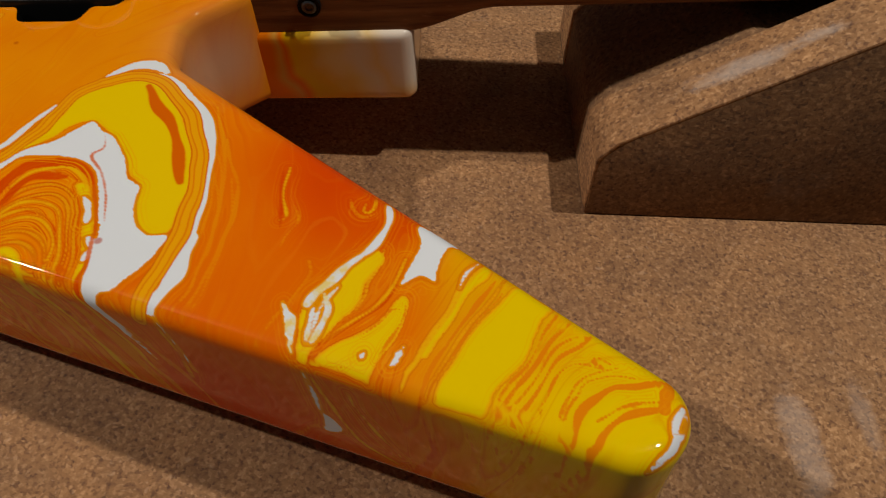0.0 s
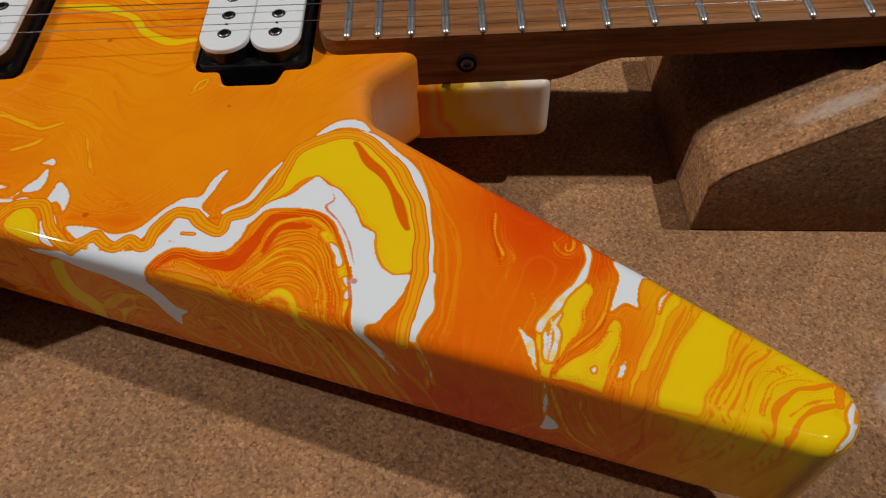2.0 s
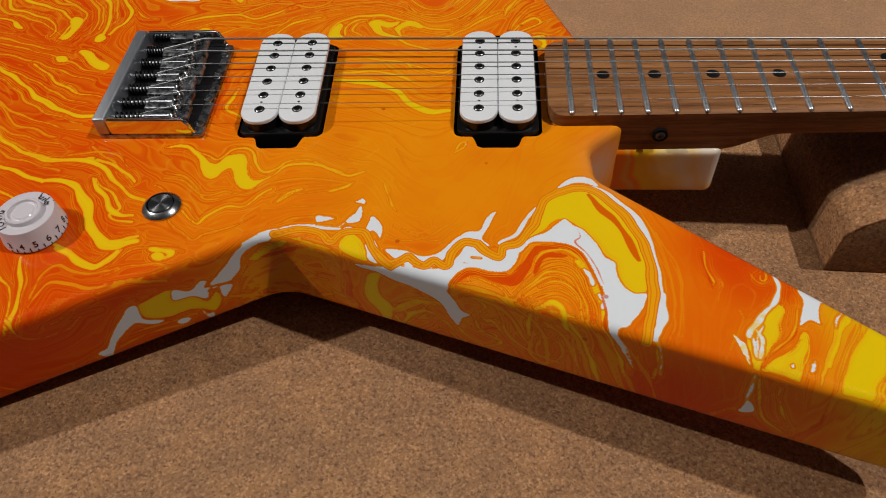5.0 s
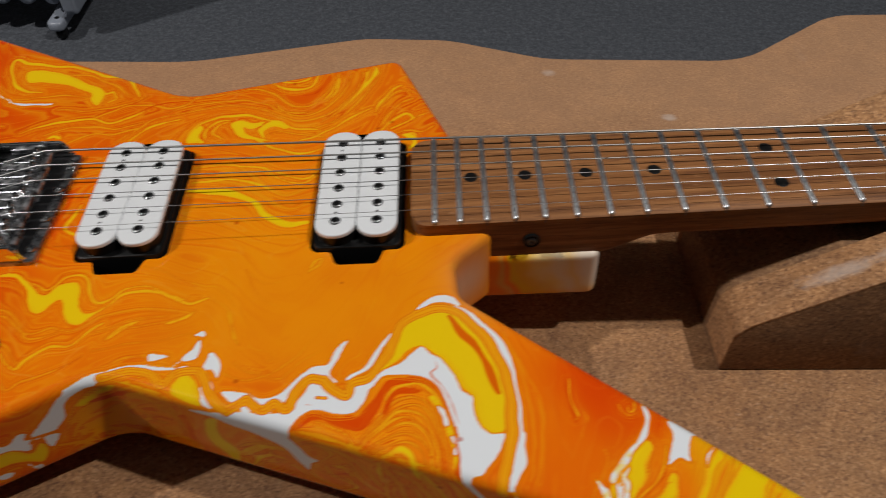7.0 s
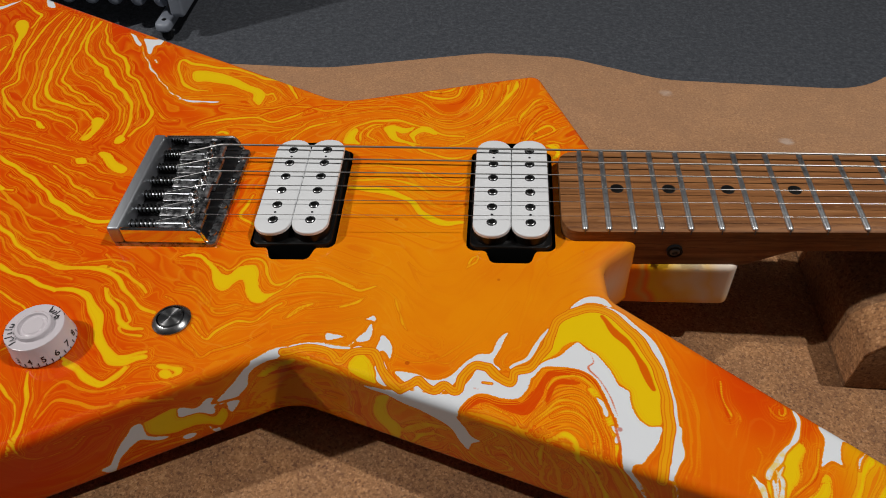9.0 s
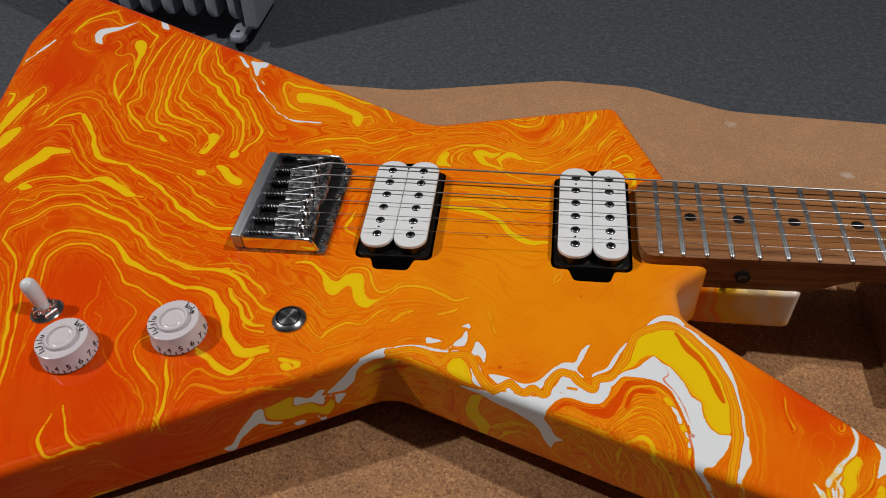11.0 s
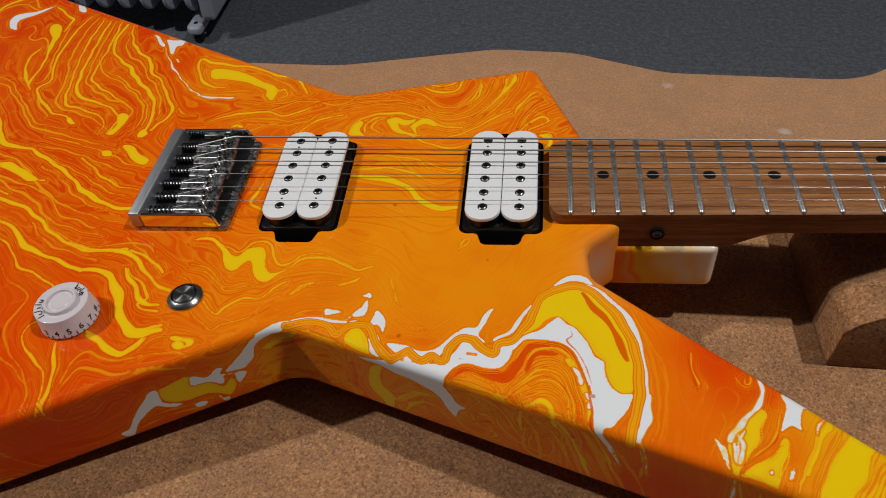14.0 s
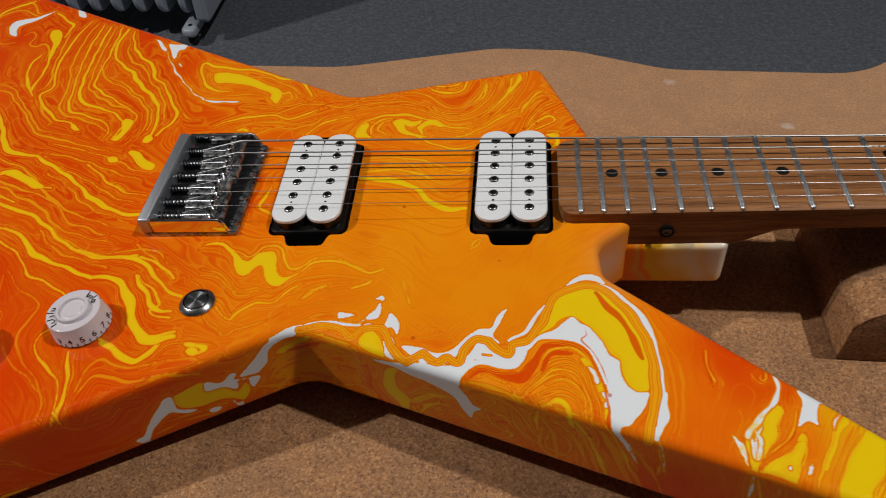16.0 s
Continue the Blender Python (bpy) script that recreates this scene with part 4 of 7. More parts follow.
stroke("gold", 0.64, (-16.8, 53.6), (-5.3, 58.5), (9.3, 58.4), (20.6, 56.2), (32.2, 61.1))
stroke("gold", 0.64, (-5.4, 44.6), (7.1, 52.4), (18.1, 51.5), (28, 55), (34.5, 58.4))
stroke("gold", 0.48, (-59, 75), (-47.6, 63.3), (-40.4, 62))
stroke("gold", 0.53, (-44.8, 85.5), (-31.5, 86.3), (-16.3, 87.3), (-4.3, 84.9))
stroke("gold", 0.51, (-16.8, 74.6), (2.3, 72.8), (20, 77.1), (29, 83.9))
stroke("yellow", 1.08, (-14.3, 50.9), (-11, 52.3), (-7.6, 50.2))
stroke("yellow", 0.81, (93.8, 92), (102.9, 84.6), (111.1, 83.2), (117.4, 86.8), (120.1, 98))
stroke("yellow", 0.66, (98.7, 93.1), (107.4, 89.5), (113.8, 92), (117.2, 97.3))
stroke("gold", 0.58, (41.1, 81.6), (61, 79.7), (73.7, 83.1), (86.5, 85.3), (96.7, 80.5), (103.8, 73.7), (110.5, 68.1), (118.4, 68.9), (124.4, 77.2), (128.8, 86.3), (131.1, 95.8))
stroke("yellow", 0.59, (124.6, 72.9), (127.5, 78.1), (129.5, 84.6), (131.2, 91.8), (130.7, 80.7), (126.2, 71.7))
stroke("gold", 0.51, (43.5, 68.1), (55.6, 72.9), (68.2, 75.1), (84.3, 75.5), (94.4, 71.4), (102.9, 64.8), (114.2, 60.2), (123.4, 63.5), (130.9, 72.6), (136.1, 83.3), (137.7, 95.5))
stroke("gold", 0.50, (99.2, 71.2), (104.4, 65.7), (112.5, 62.8), (118.7, 63.6))
stroke("gold", 0.47, (47.2, 65.3), (62.5, 70), (78.3, 71.5), (94.9, 66.1), (104.9, 59.5), (114.5, 56.1), (126.7, 59.7), (135.8, 69.8), (141.9, 83), (143.9, 97))
stroke("gold", 0.51, (125.4, 54.7), (134.4, 64.6), (142, 76.5), (146.6, 91.2), (147.5, 99.7))
stroke("yellow", 1.13, (150.8, 100.7), (149.9, 92.7), (146.7, 85.6), (143.5, 80.2))
stroke("yellow", 0.64, (146.6, 96.9), (145.7, 88.4), (142, 77.6), (135.9, 67.1))
stroke("gold", 0.50, (153.2, 99.5), (150.9, 87.1), (145.2, 74.7), (136.1, 59.4), (125.6, 51.2), (115, 48.6))
stroke("yellow", 0.64, (152.2, 61.3), (154.7, 69), (159.5, 77.9), (165, 83.2))
stroke("gold", 0.51, (154.1, 65.4), (159.5, 74.2), (166.9, 79.2), (170.6, 76.4))
stroke("gold", 0.56, (170.5, 71.1), (164.1, 66.1), (159.3, 58.5), (156.2, 51.1), (154, 43.8))
stroke("yellow", 0.68, (154.6, 43.8), (159.2, 51), (163.9, 55.8), (168.6, 58.2), (171.5, 54.5), (166.8, 50.7), (160.7, 47))
stroke("gold", 0.49, (177.8, 57.8), (173.1, 55.5), (166.8, 49.7))
stroke("gold", 0.54, (160.6, 41.2), (168.2, 44.8), (175.7, 43.1), (181.9, 47.7))
patch("yellow", (166, 41), (169.6, 41.9), (173.1, 38.4), (172.3, 32.3), (169.3, 30.6), (170.9, 36.1))
stroke("yellow", 0.60, (166.6, 41), (171.1, 42.3), (174, 38.4))
patch("yellow", (78.6, 56.4), (83, 58.8), (89.6, 56), (95.7, 57.3), (93.6, 53.4), (89.5, 51), (85.3, 52.7), (88, 47.6), (94, 43.5), (100.2, 41.8), (92.6, 42.1), (84.5, 46.3), (80.1, 51.3))
stroke("yellow", 0.79, (57.6, 44.7), (58.5, 50.6), (62.8, 57), (71.6, 61.8), (82.5, 62.9), (95.5, 59.4), (105.3, 53.9), (114.9, 49.6), (122.6, 48.4))
patch("yellow", (57.8, 43.3), (59.1, 50.6), (63, 55.5), (64.9, 53.4), (64.3, 47), (68.1, 42), (62, 42.2))
stroke("yellow", 0.57, (67.8, 44.4), (66.7, 51.8), (70.6, 57.7), (78.1, 60))
stroke("yellow", 0.57, (75.5, 44.1), (70.2, 49.2), (72.5, 55.1), (76.8, 58))
patch("yellow", (93.2, 50.9), (97.4, 55.7), (102, 57.1), (108.6, 51.8), (106.2, 50.4), (100.8, 52.1), (96.5, 49.3), (97, 43.4), (94.9, 45.9))
stroke("gold", 0.49, (99.7, 47.2), (105.8, 48), (115.2, 45.2), (127.5, 42.3))
stroke("yellow", 0.72, (90.9, 43.6), (97.4, 39.5), (105.4, 34.5), (113.1, 31), (120.6, 30.8), (127.9, 33.8))
stroke("yellow", 0.55, (115.5, 40.3), (121.4, 42.5), (127.3, 46.2), (133.2, 50.9), (142.3, 59.2), (150, 64))
stroke("yellow", 0.52, (69.4, 23.2), (84.1, 23.7), (96.2, 21.5), (102.2, 20), (107, 14.1), (114.6, 9.9), (121.7, 9.7), (128.6, 15.6))
stroke("yellow", 0.52, (102.2, 20), (108.2, 17.6), (114.4, 13), (123, 12.7), (127.9, 19.2))
stroke("yellow", 0.76, (68.1, 12.1), (82.4, 13.9), (91.3, 12.3), (100.3, 9.1), (106.4, 4.6))
stroke("yellow", 0.64, (28.9, 45.7), (33.6, 53), (42, 58.8), (51, 61.5))
stroke("gold", 0.51, (22.6, 45.9), (30.2, 54.6), (38, 63), (47, 66.4))
stroke("red", 0.53, (18.7, 63.8), (27.3, 68.7), (38.8, 76.3), (51.7, 76.8))
stroke("red", 0.52, (113.1, 77.6), (119.4, 79.5), (123.9, 86.5))
patch("yellow", (-6.2, -42.1), (-0.4, -40.8), (6.1, -42), (12.1, -47), (16.5, -52), (20.6, -52.5), (23.9, -48.9), (27.3, -47), (31.1, -46.7), (34, -51.3), (34.8, -57.3), (38.5, -62.9), (43, -63.6), (46.7, -60.6), (43.4, -65.5), (39.3, -68.9), (34.4, -67.8), (30.9, -62.7), (29.3, -57.8), (27.4, -55.9), (24.1, -58.2), (20.8, -62.4), (17.4, -60.7), (13.4, -55.1), (10.6, -49.2), (5, -43.4), (-1.4, -42.6))
stroke("yellow", 0.63, (43.3, -64.8), (48, -60.1), (52.8, -55), (59.8, -53.2), (67.2, -54.2), (75, -57.8), (81, -60.4), (85.2, -59.6), (89.2, -58.1))
stroke("yellow", 0.53, (-0.4, -40.8), (6.5, -43.2), (13.6, -46.9), (19.2, -50.5), (23.1, -48.2), (26.5, -43.7), (30.8, -42.5), (35, -45.1), (39.2, -52.9), (43.3, -58.5), (48.7, -56.1), (53.6, -51.7), (62.2, -50.6), (71.7, -55.4), (79.4, -58.6))
stroke("gold", 0.49, (89.2, -58.1), (95.4, -62.5), (100.1, -67.7), (101.7, -74.1), (104.4, -81.7))
stroke("yellow", 0.43, (97.9, -65.3), (100.7, -72.4), (102.8, -79.3), (105, -81.9))
stroke("gold", 0.34, (57.7, -39.1), (66.6, -42.5), (76.3, -47.8), (85.5, -51.8), (91.3, -52.5), (96.1, -57.2), (100.4, -63.2))
stroke("gold", 0.45, (-1.6, -62.3), (6.3, -63.7), (11.7, -67.1), (17.6, -72.3), (22.1, -72.7), (28.7, -70.2), (36.3, -72.2), (42.9, -69.4), (47.7, -65.2), (55.9, -63.3), (64.3, -62.2), (76, -64.2), (83.3, -65.9), (78.1, -68.5), (65.9, -71.1), (57.7, -72.6))
stroke("yellow", 0.55, (84.5, -64.6), (80.8, -68.3), (74.2, -70.4))
stroke("gold", 0.45, (-1.3, -58.3), (7.2, -61.6), (14.9, -68), (19.7, -74.8), (25.5, -74.7), (32.2, -72.9))
stroke("yellow", 0.56, (11.7, -82.2), (17.4, -87.1), (21, -89.6), (23.8, -84.7), (29.8, -80.2), (38.1, -79.5), (43.9, -73.8), (48.5, -68.9))
stroke("gold", 0.38, (7.7, -88), (15.3, -94.4), (20.8, -99.1), (25.3, -95.2), (36.6, -90.7), (44.9, -84.6))
stroke("gold", 0.39, (-4.8, -66.6), (4.8, -73.5), (14, -80.1), (21, -86.8))
stroke("yellow", 0.45, (51.6, -76.8), (56.2, -72), (62.2, -69.2), (57.7, -72.6), (52.4, -76.7))
stroke("gold", 0.40, (53.2, -90.9), (60.5, -86.7), (67.1, -85.4), (71.3, -85.7))
stroke("gold", 0.31, (46.6, -73.5), (59.8, -68.6), (73.6, -66.7))
stroke("gold", 0.30, (48.6, -82.5), (61.9, -79.5), (75.5, -78.3), (86, -75.5))
patch("white", (71.4, -85), (75.3, -85.4), (78.9, -86.1), (72.5, -88.1))
patch("white", (86.7, -76.5), (89.5, -74.8), (91.2, -77.6), (89, -77.1))
patch("white", (84.6, -88), (87.2, -83.6), (89.2, -78.8), (90.2, -84), (89.4, -87.5), (86.6, -88.5))
patch("white", (83.9, -92.1), (86.4, -91.2), (88.4, -92), (86, -93.6))
patch("white", (92.6, -94), (93.8, -88.8), (95.5, -85.2), (97.9, -87.4), (100.1, -92.6), (100.1, -97.3), (98.8, -95.1), (95.9, -93))
patch("white", (93.7, -99.8), (97.1, -97.9), (99.3, -103.2), (99.7, -109.1), (95.9, -107.8), (94.7, -103.6))
stroke("white", 0.32, (61.6, -92.2), (69.5, -91.1), (76.3, -91.1), (80.8, -91.1), (84.2, -88.7))
stroke("gold", 0.33, (102, -43.7), (105.3, -51.3), (110.2, -58.6), (116.1, -63), (123, -64.2), (128.2, -60.8), (132, -54.9), (137.2, -48.7), (140.7, -44.5))
stroke("gold", 0.31, (103.3, -45.6), (108, -50), (115.2, -51.3), (123.3, -48.7))
stroke("yellow", 0.39, (128.8, -46.6), (130.5, -41.4), (133.2, -39.1), (132.3, -43.2), (128.8, -46.6))
stroke("gold", 0.30, (165.9, -49.3), (171.4, -45.8), (176.9, -41.5), (182.5, -37.1))
stroke("gold", 0.30, (163.2, -44.5), (159.1, -54.4), (156.5, -63.8), (154, -73), (151.5, -80.1))
stroke("gold", 0.30, (151.2, -66.1), (144.9, -75.5), (139.9, -82.9), (136.2, -87.2), (130, -91.1), (126.5, -95.7), (122.9, -98.3), (116.3, -96.7), (109.6, -94.1), (104.5, -90.2))
stroke("gold", 0.30, (152.8, -83.3), (152.3, -88.4), (149.1, -91.3), (145.9, -94.9), (145.5, -98.7), (149.3, -99))
stroke("gold", 0.34, (106.6, -77.2), (111.2, -83.8), (116.7, -86), (119, -88.8), (117, -90))
stroke("gold", 0.32, (-94, -179.1), (-83.6, -173.9), (-73, -168.4), (-62, -165.2), (-53.3, -169.8), (-45.2, -176.6), (-37.1, -180.6), (-26.1, -178), (-14.9, -171.1), (-7.7, -163.8), (-2.8, -155.6), (-2.4, -145.1), (-0.8, -134.9), (3.1, -128.9))
stroke("gold", 0.30, (-93.8, -183.3), (-81.1, -177.2), (-68.4, -168.9), (-59.5, -166.5), (-50.5, -172.9), (-42.4, -179.1))
stroke("gold", 0.30, (-93.5, -188.5), (-83, -182.2), (-70.3, -172.7), (-61.5, -169.2), (-54.4, -170.6), (-47.7, -175.7))
stroke("gold", 0.30, (-94.2, -175), (-81.6, -170.7), (-68.7, -165.9))
patch("yellow", (-65.5, -198.9), (-59, -192.1), (-52.1, -189), (-45.7, -187.2), (-50.4, -189.6), (-59.6, -194.4))
stroke("gold", 0.30, (-66.8, -197.3), (-59.3, -189.4), (-50.2, -184.9), (-43.5, -188.5))
patch("yellow", (-11.4, -169.2), (-5.9, -166.3), (-0.9, -164.2), (-0.5, -163.5), (-6.6, -166.8))
stroke("gold", 0.36, (-41.5, -144.3), (-34.7, -149), (-26.2, -148.5), (-19.3, -144.6), (-15.7, -137.6), (-8.6, -134.8))
stroke("gold", 0.35, (-28.4, -142.6), (-23, -138.6), (-18.1, -132.9), (-12.3, -129))
stroke("yellow", 0.62, (-90.2, -142.4), (-90.6, -150), (-90, -155.9), (-85.9, -160.6), (-81.5, -162.8), (-75.3, -159.6), (-67.6, -157))
stroke("yellow", 0.50, (-87.1, -137.4), (-80.2, -148.9), (-75.8, -154.4), (-70.8, -157.3), (-65.5, -154.5), (-61.1, -154.2))
stroke("gold", 0.31, (-78.9, -148.8), (-72.7, -154.1), (-69.1, -156.3))
stroke("gold", 0.49, (57.5, -131.2), (54.2, -115.3), (67.6, -107.7), (75.4, -112.2), (76.9, -119.9), (70.3, -131.4))
stroke("gold", 0.50, (50.8, -137.5), (56.2, -125.8), (53.9, -114.6), (62.2, -104.8), (74.6, -106.6), (78.7, -113.6))
stroke("gold", 0.31, (44.4, -140.1), (56.3, -135.5), (55.9, -131.3), (53.5, -124.7), (63.9, -130.6), (68.1, -140.3))
stroke("yellow", 0.40, (59.7, -96.1), (70.3, -99.2), (77.9, -101.8), (81.9, -105.6))
patch("yellow", (47.5, -106.8), (49.6, -103.1), (53.6, -99.8), (59.3, -97.6), (56.1, -101.4), (51.4, -103), (49.6, -108.9))
patch("yellow", (5.3, -107.3), (7, -105.4), (9.8, -105.8), (11.7, -108.3), (9.9, -110.5), (7, -109.8))
stroke("gold", 0.35, (-11.8, -113.9), (-3.8, -104.8), (2.4, -102.5), (12.4, -103.2), (18.4, -105))
stroke("gold", 0.33, (-9.3, -120.8), (3.6, -118.3), (15.1, -112.3), (22.2, -108.6))
stroke("gold", 0.35, (-10.6, -117.1), (0, -112.1), (15.1, -112.3))
stroke("gold", 0.36, (-10.6, -125.7), (-1.7, -121.1), (8.6, -119.2), (19.7, -120.2))
patch("yellow", (246.8, -131.5), (249.1, -130.7), (251.8, -128.3), (253.8, -130.9), (252, -134.1), (250.8, -137.2), (249.8, -141.7), (248.1, -144.7), (246.3, -146.1), (244.6, -148.2), (242.4, -151.7), (240, -156.3), (240, -156.3), (238.1, -155.6), (238.2, -150.2), (237.3, -147.3), (238.2, -142.9), (239.7, -139.1), (243.2, -135.3))
stroke("yellow", 0.39, (258.9, -131.1), (257.7, -134.3), (256.1, -138.1), (254.1, -141.9), (251.7, -144.8), (248.8, -146.9), (245.9, -149), (243, -151.7))
stroke("orange", 0.30, (256.4, -130.2), (255.2, -134.2), (254, -138.1), (252.2, -141.8), (249.9, -144.7), (246.9, -146.8))
stroke("yellow", 0.30, (253.8, -128.4), (252.6, -132.5), (251.4, -136.4), (250.9, -140.3), (249.2, -144))
stroke("orange", 0.30, (255.1, -129.3), (253.6, -133.3), (252.6, -137.2), (251.5, -140.6), (248.9, -144.3), (246.3, -146.5))
stroke("red", 0.36, (257.7, -135.8), (255.3, -141.2), (252.3, -144.8), (248.8, -147.6), (245.3, -149.7), (242.5, -152.4), (240, -156.3))
patch("yellow", (258.4, -140.8), (259.8, -141.8), (259.8, -143.6), (258.6, -147.9), (257, -152.1), (255.2, -154.9), (252.4, -160.4), (252.4, -160.4), (248.6, -159.1), (245.7, -158.2), (241.9, -156.9), (241, -156.6), (245.4, -152.2), (248.9, -150.5), (252.4, -148.5), (254.8, -145.6), (256.5, -142.7))
stroke("orange", 0.30, (257.8, -144.2), (255.9, -144.5), (254.2, -147.1), (251.3, -149.9))
stroke("orange", 0.30, (249.7, -155.4), (245.7, -158.2), (244.8, -157.9), (244.3, -159.3))
stroke("orange", 0.30, (259.1, -142.7), (259.1, -145), (257.7, -148.6), (255.8, -152.8), (254, -156.2))
patch("white", (250.5, -154.7), (251.6, -154.1), (251.4, -155.2), (250.8, -155.7))
stroke("white", 0.30, (256.9, -157.3), (258.2, -155.2), (259.4, -152.9))
stroke("yellow", 0.51, (275.2, -130.9), (272.1, -135.5), (270.1, -140.1), (267.5, -145.3), (265, -149.6), (263.1, -153), (261.9, -156.4), (260.2, -159), (259, -162.6))
stroke("white", 0.30, (275.2, -130.9), (272.1, -134.7), (270.7, -138.6))
patch("yellow", (277.5, -132.8), (275.8, -136.4), (273.8, -138.7), (271.2, -142.4), (268.6, -147.5), (265.5, -152.4), (263.7, -155.8), (262.5, -155.1), (265.5, -149.6), (269.3, -143.1), (272.7, -136.3), (276, -131.6))
stroke("orange", 0.48, (279.1, -134.1), (276.3, -138.8), (273.6, -144), (270.4, -148.3), (267.8, -152.5), (265.4, -156.5), (262.8, -163.9), (263.7, -164.2))
stroke("yellow", 0.30, (280.6, -135.4), (278.1, -138.9), (275.4, -144.1), (272.1, -148.4), (269, -153.2), (266.5, -157.9), (263.7, -164.2))
stroke("orange", 0.30, (281.4, -136), (278.7, -140.4), (275.9, -144.8), (272.5, -149.4), (269.6, -153.9), (266.7, -159.2), (265.6, -164.9))
patch("yellow", (283.7, -137.9), (286.8, -140.4), (289.9, -142.9), (287.9, -146), (286.3, -149.5), (284.2, -153.7), (282.1, -157), (279.6, -160.3), (277.1, -163.4), (275.1, -168.1), (272.3, -167.1), (268.5, -165.8), (265.6, -164.9), (266.7, -160.5), (269.5, -155.3), (272.9, -149.8), (276.5, -144.9), (279.9, -140.5))
stroke("orange", 0.33, (286.1, -139.8), (286.1, -139.8), (287.6, -141), (289.9, -142.9), (290.7, -143.6), (288.2, -148.9), (286, -153), (283.3, -157), (280.1, -160.9), (277.8, -164.7), (277, -168.7))
stroke("orange", 0.48, (293, -145.4), (289.1, -151.7), (285.7, -156.4), (281.8, -161), (277, -168.7), (275.8, -169.3))
stroke("orange", 0.30, (293.8, -146.1), (289.8, -150.3), (287, -154.4), (283.7, -159.1), (279.9, -163.5), (277, -168.7))
stroke("orange", 0.30, (298.5, -149.9), (293.9, -150.5), (290.7, -152.5), (288, -155.8), (284.7, -160.4), (280.8, -165.4), (278, -169))
stroke("orange", 0.42, (301.6, -152.4), (298.5, -149.9), (292.3, -153.9), (289, -157.2), (286.3, -161.1), (283.1, -165.5), (279.9, -169.6))
stroke("orange", 0.30, (295.5, -156.1), (292.6, -156.7), (289.3, -159.9), (287.2, -163.7), (284, -167.4), (280.8, -170))
stroke("orange", 0.30, (300.1, -156.5), (297.8, -154.9), (296.5, -155.5), (298.3, -157), (294.9, -156.3))
stroke("orange", 0.30, (307, -156.8), (301, -157.6), (296.9, -158.1), (293.8, -160), (291.6, -163.8), (289.5, -167.6), (288.4, -172.5))
stroke("orange", 0.30, (304, -160.3), (299.7, -159.1), (294.9, -160.3), (292.8, -163.9), (290.6, -167.6), (289.3, -172.8))
stroke("orange", 0.75, (310.8, -159.9), (304.9, -161.9), (299.8, -161.9), (296.1, -164), (293.4, -167), (291.2, -173.5), (291.2, -173.5))
stroke("orange", 0.67, (309.1, -165.9), (305.1, -166.7), (301, -167.9), (298, -170), (295, -174.7), (294.1, -174.4), (292.6, -177.7))
stroke("orange", 1.17, (311.4, -160.6), (309.2, -163.7), (309.1, -166.2))
stroke("orange", 0.30, (295.9, -169), (299.6, -166.6), (304.3, -165.2), (308.8, -164.6))
stroke("red", 0.30, (285.8, -166.2), (283.7, -170.9), (282.4, -171.5), (279.6, -174.2))
stroke("white", 0.30, (313.5, -165.6), (313.4, -167.4), (311.2, -172.4), (310, -173.8))
stroke("white", 0.45, (310, -173.8), (307, -175.9), (304.7, -179))
stroke("orange", 0.42, (295, -174.7), (291.6, -180.3), (287.3, -187.4), (283.5, -194.8))
stroke("orange", 0.30, (291.2, -173.5), (287.8, -180.1), (283.4, -188.4))
stroke("orange", 0.30, (285.6, -171.6), (282.8, -177.9), (277.1, -189))
stroke("orange", 0.30, (281.4, -171.5), (276.4, -181.8), (269.9, -193.7))
stroke("orange", 0.30, (275.4, -170.3), (271, -180.8), (266.4, -189.4))
stroke("gold", 0.30, (211.6, -105), (213.9, -113.4), (214.9, -123.3), (213.6, -132.5), (212.5, -139.6), (209.7, -146.1), (209.7, -146.1))
stroke("gold", 0.30, (215.7, -107.2), (217.6, -115.5), (218, -125.3), (216.6, -134.4), (214.5, -143.1), (212.5, -147))
stroke("yellow", 0.30, (229, -103.5), (229.3, -111.9), (230.8, -119), (229.6, -119.9))
stroke("red", 0.48, (227.8, -104.6), (229.2, -114), (230, -121.9))
stroke("gold", 0.30, (232.3, -116.1), (233.2, -121), (231.7, -124.8), (230.7, -127.6))
stroke("gold", 0.30, (237.3, -131.6), (237.7, -136.1), (235, -142.1), (230.9, -147), (228.7, -152.4))
stroke("gold", 0.35, (233.4, -143.8), (228.7, -152.4), (229.6, -152.8))
stroke("yellow", 0.32, (248.3, -115.1), (247.8, -117.1), (248.9, -117.9), (250.5, -115.8), (251.1, -111.4))
stroke("gold", 0.30, (245, -113.6), (245.8, -116.6), (247.9, -119.1), (250.3, -118.4))
patch("red", (153.7, -115.3), (157.5, -108.9), (162.3, -102.3), (165.7, -100.1), (173, -99.1), (178.5, -100), (184.1, -104), (186.9, -109.7), (188, -116.2), (190.7, -122.5), (191.3, -128.6), (188.8, -139.1), (189, -141.8), (186.9, -138.4), (188.6, -128.5), (187.8, -122.5), (185.4, -116.1), (183.5, -111.8), (181.5, -107.3), (176.8, -103.1), (171.3, -102.1), (166, -103.5), (162.7, -107.2), (159.7, -113.3), (156.8, -119.6), (153.6, -121.6), (150, -120.5), (144.3, -117.6), (138.8, -116), (131, -119.6), (130, -119.3), (129.1, -119), (133.3, -114.8), (137, -113.3), (143.9, -114.6), (151, -114.6))
stroke("yellow", 0.53, (162.9, -109), (166.1, -104.6), (170.5, -102.5), (175, -102.6), (179.7, -106.2), (182.6, -111.8), (184.9, -118.2), (186.5, -126.5), (187.6, -134.4), (187.9, -138.7))
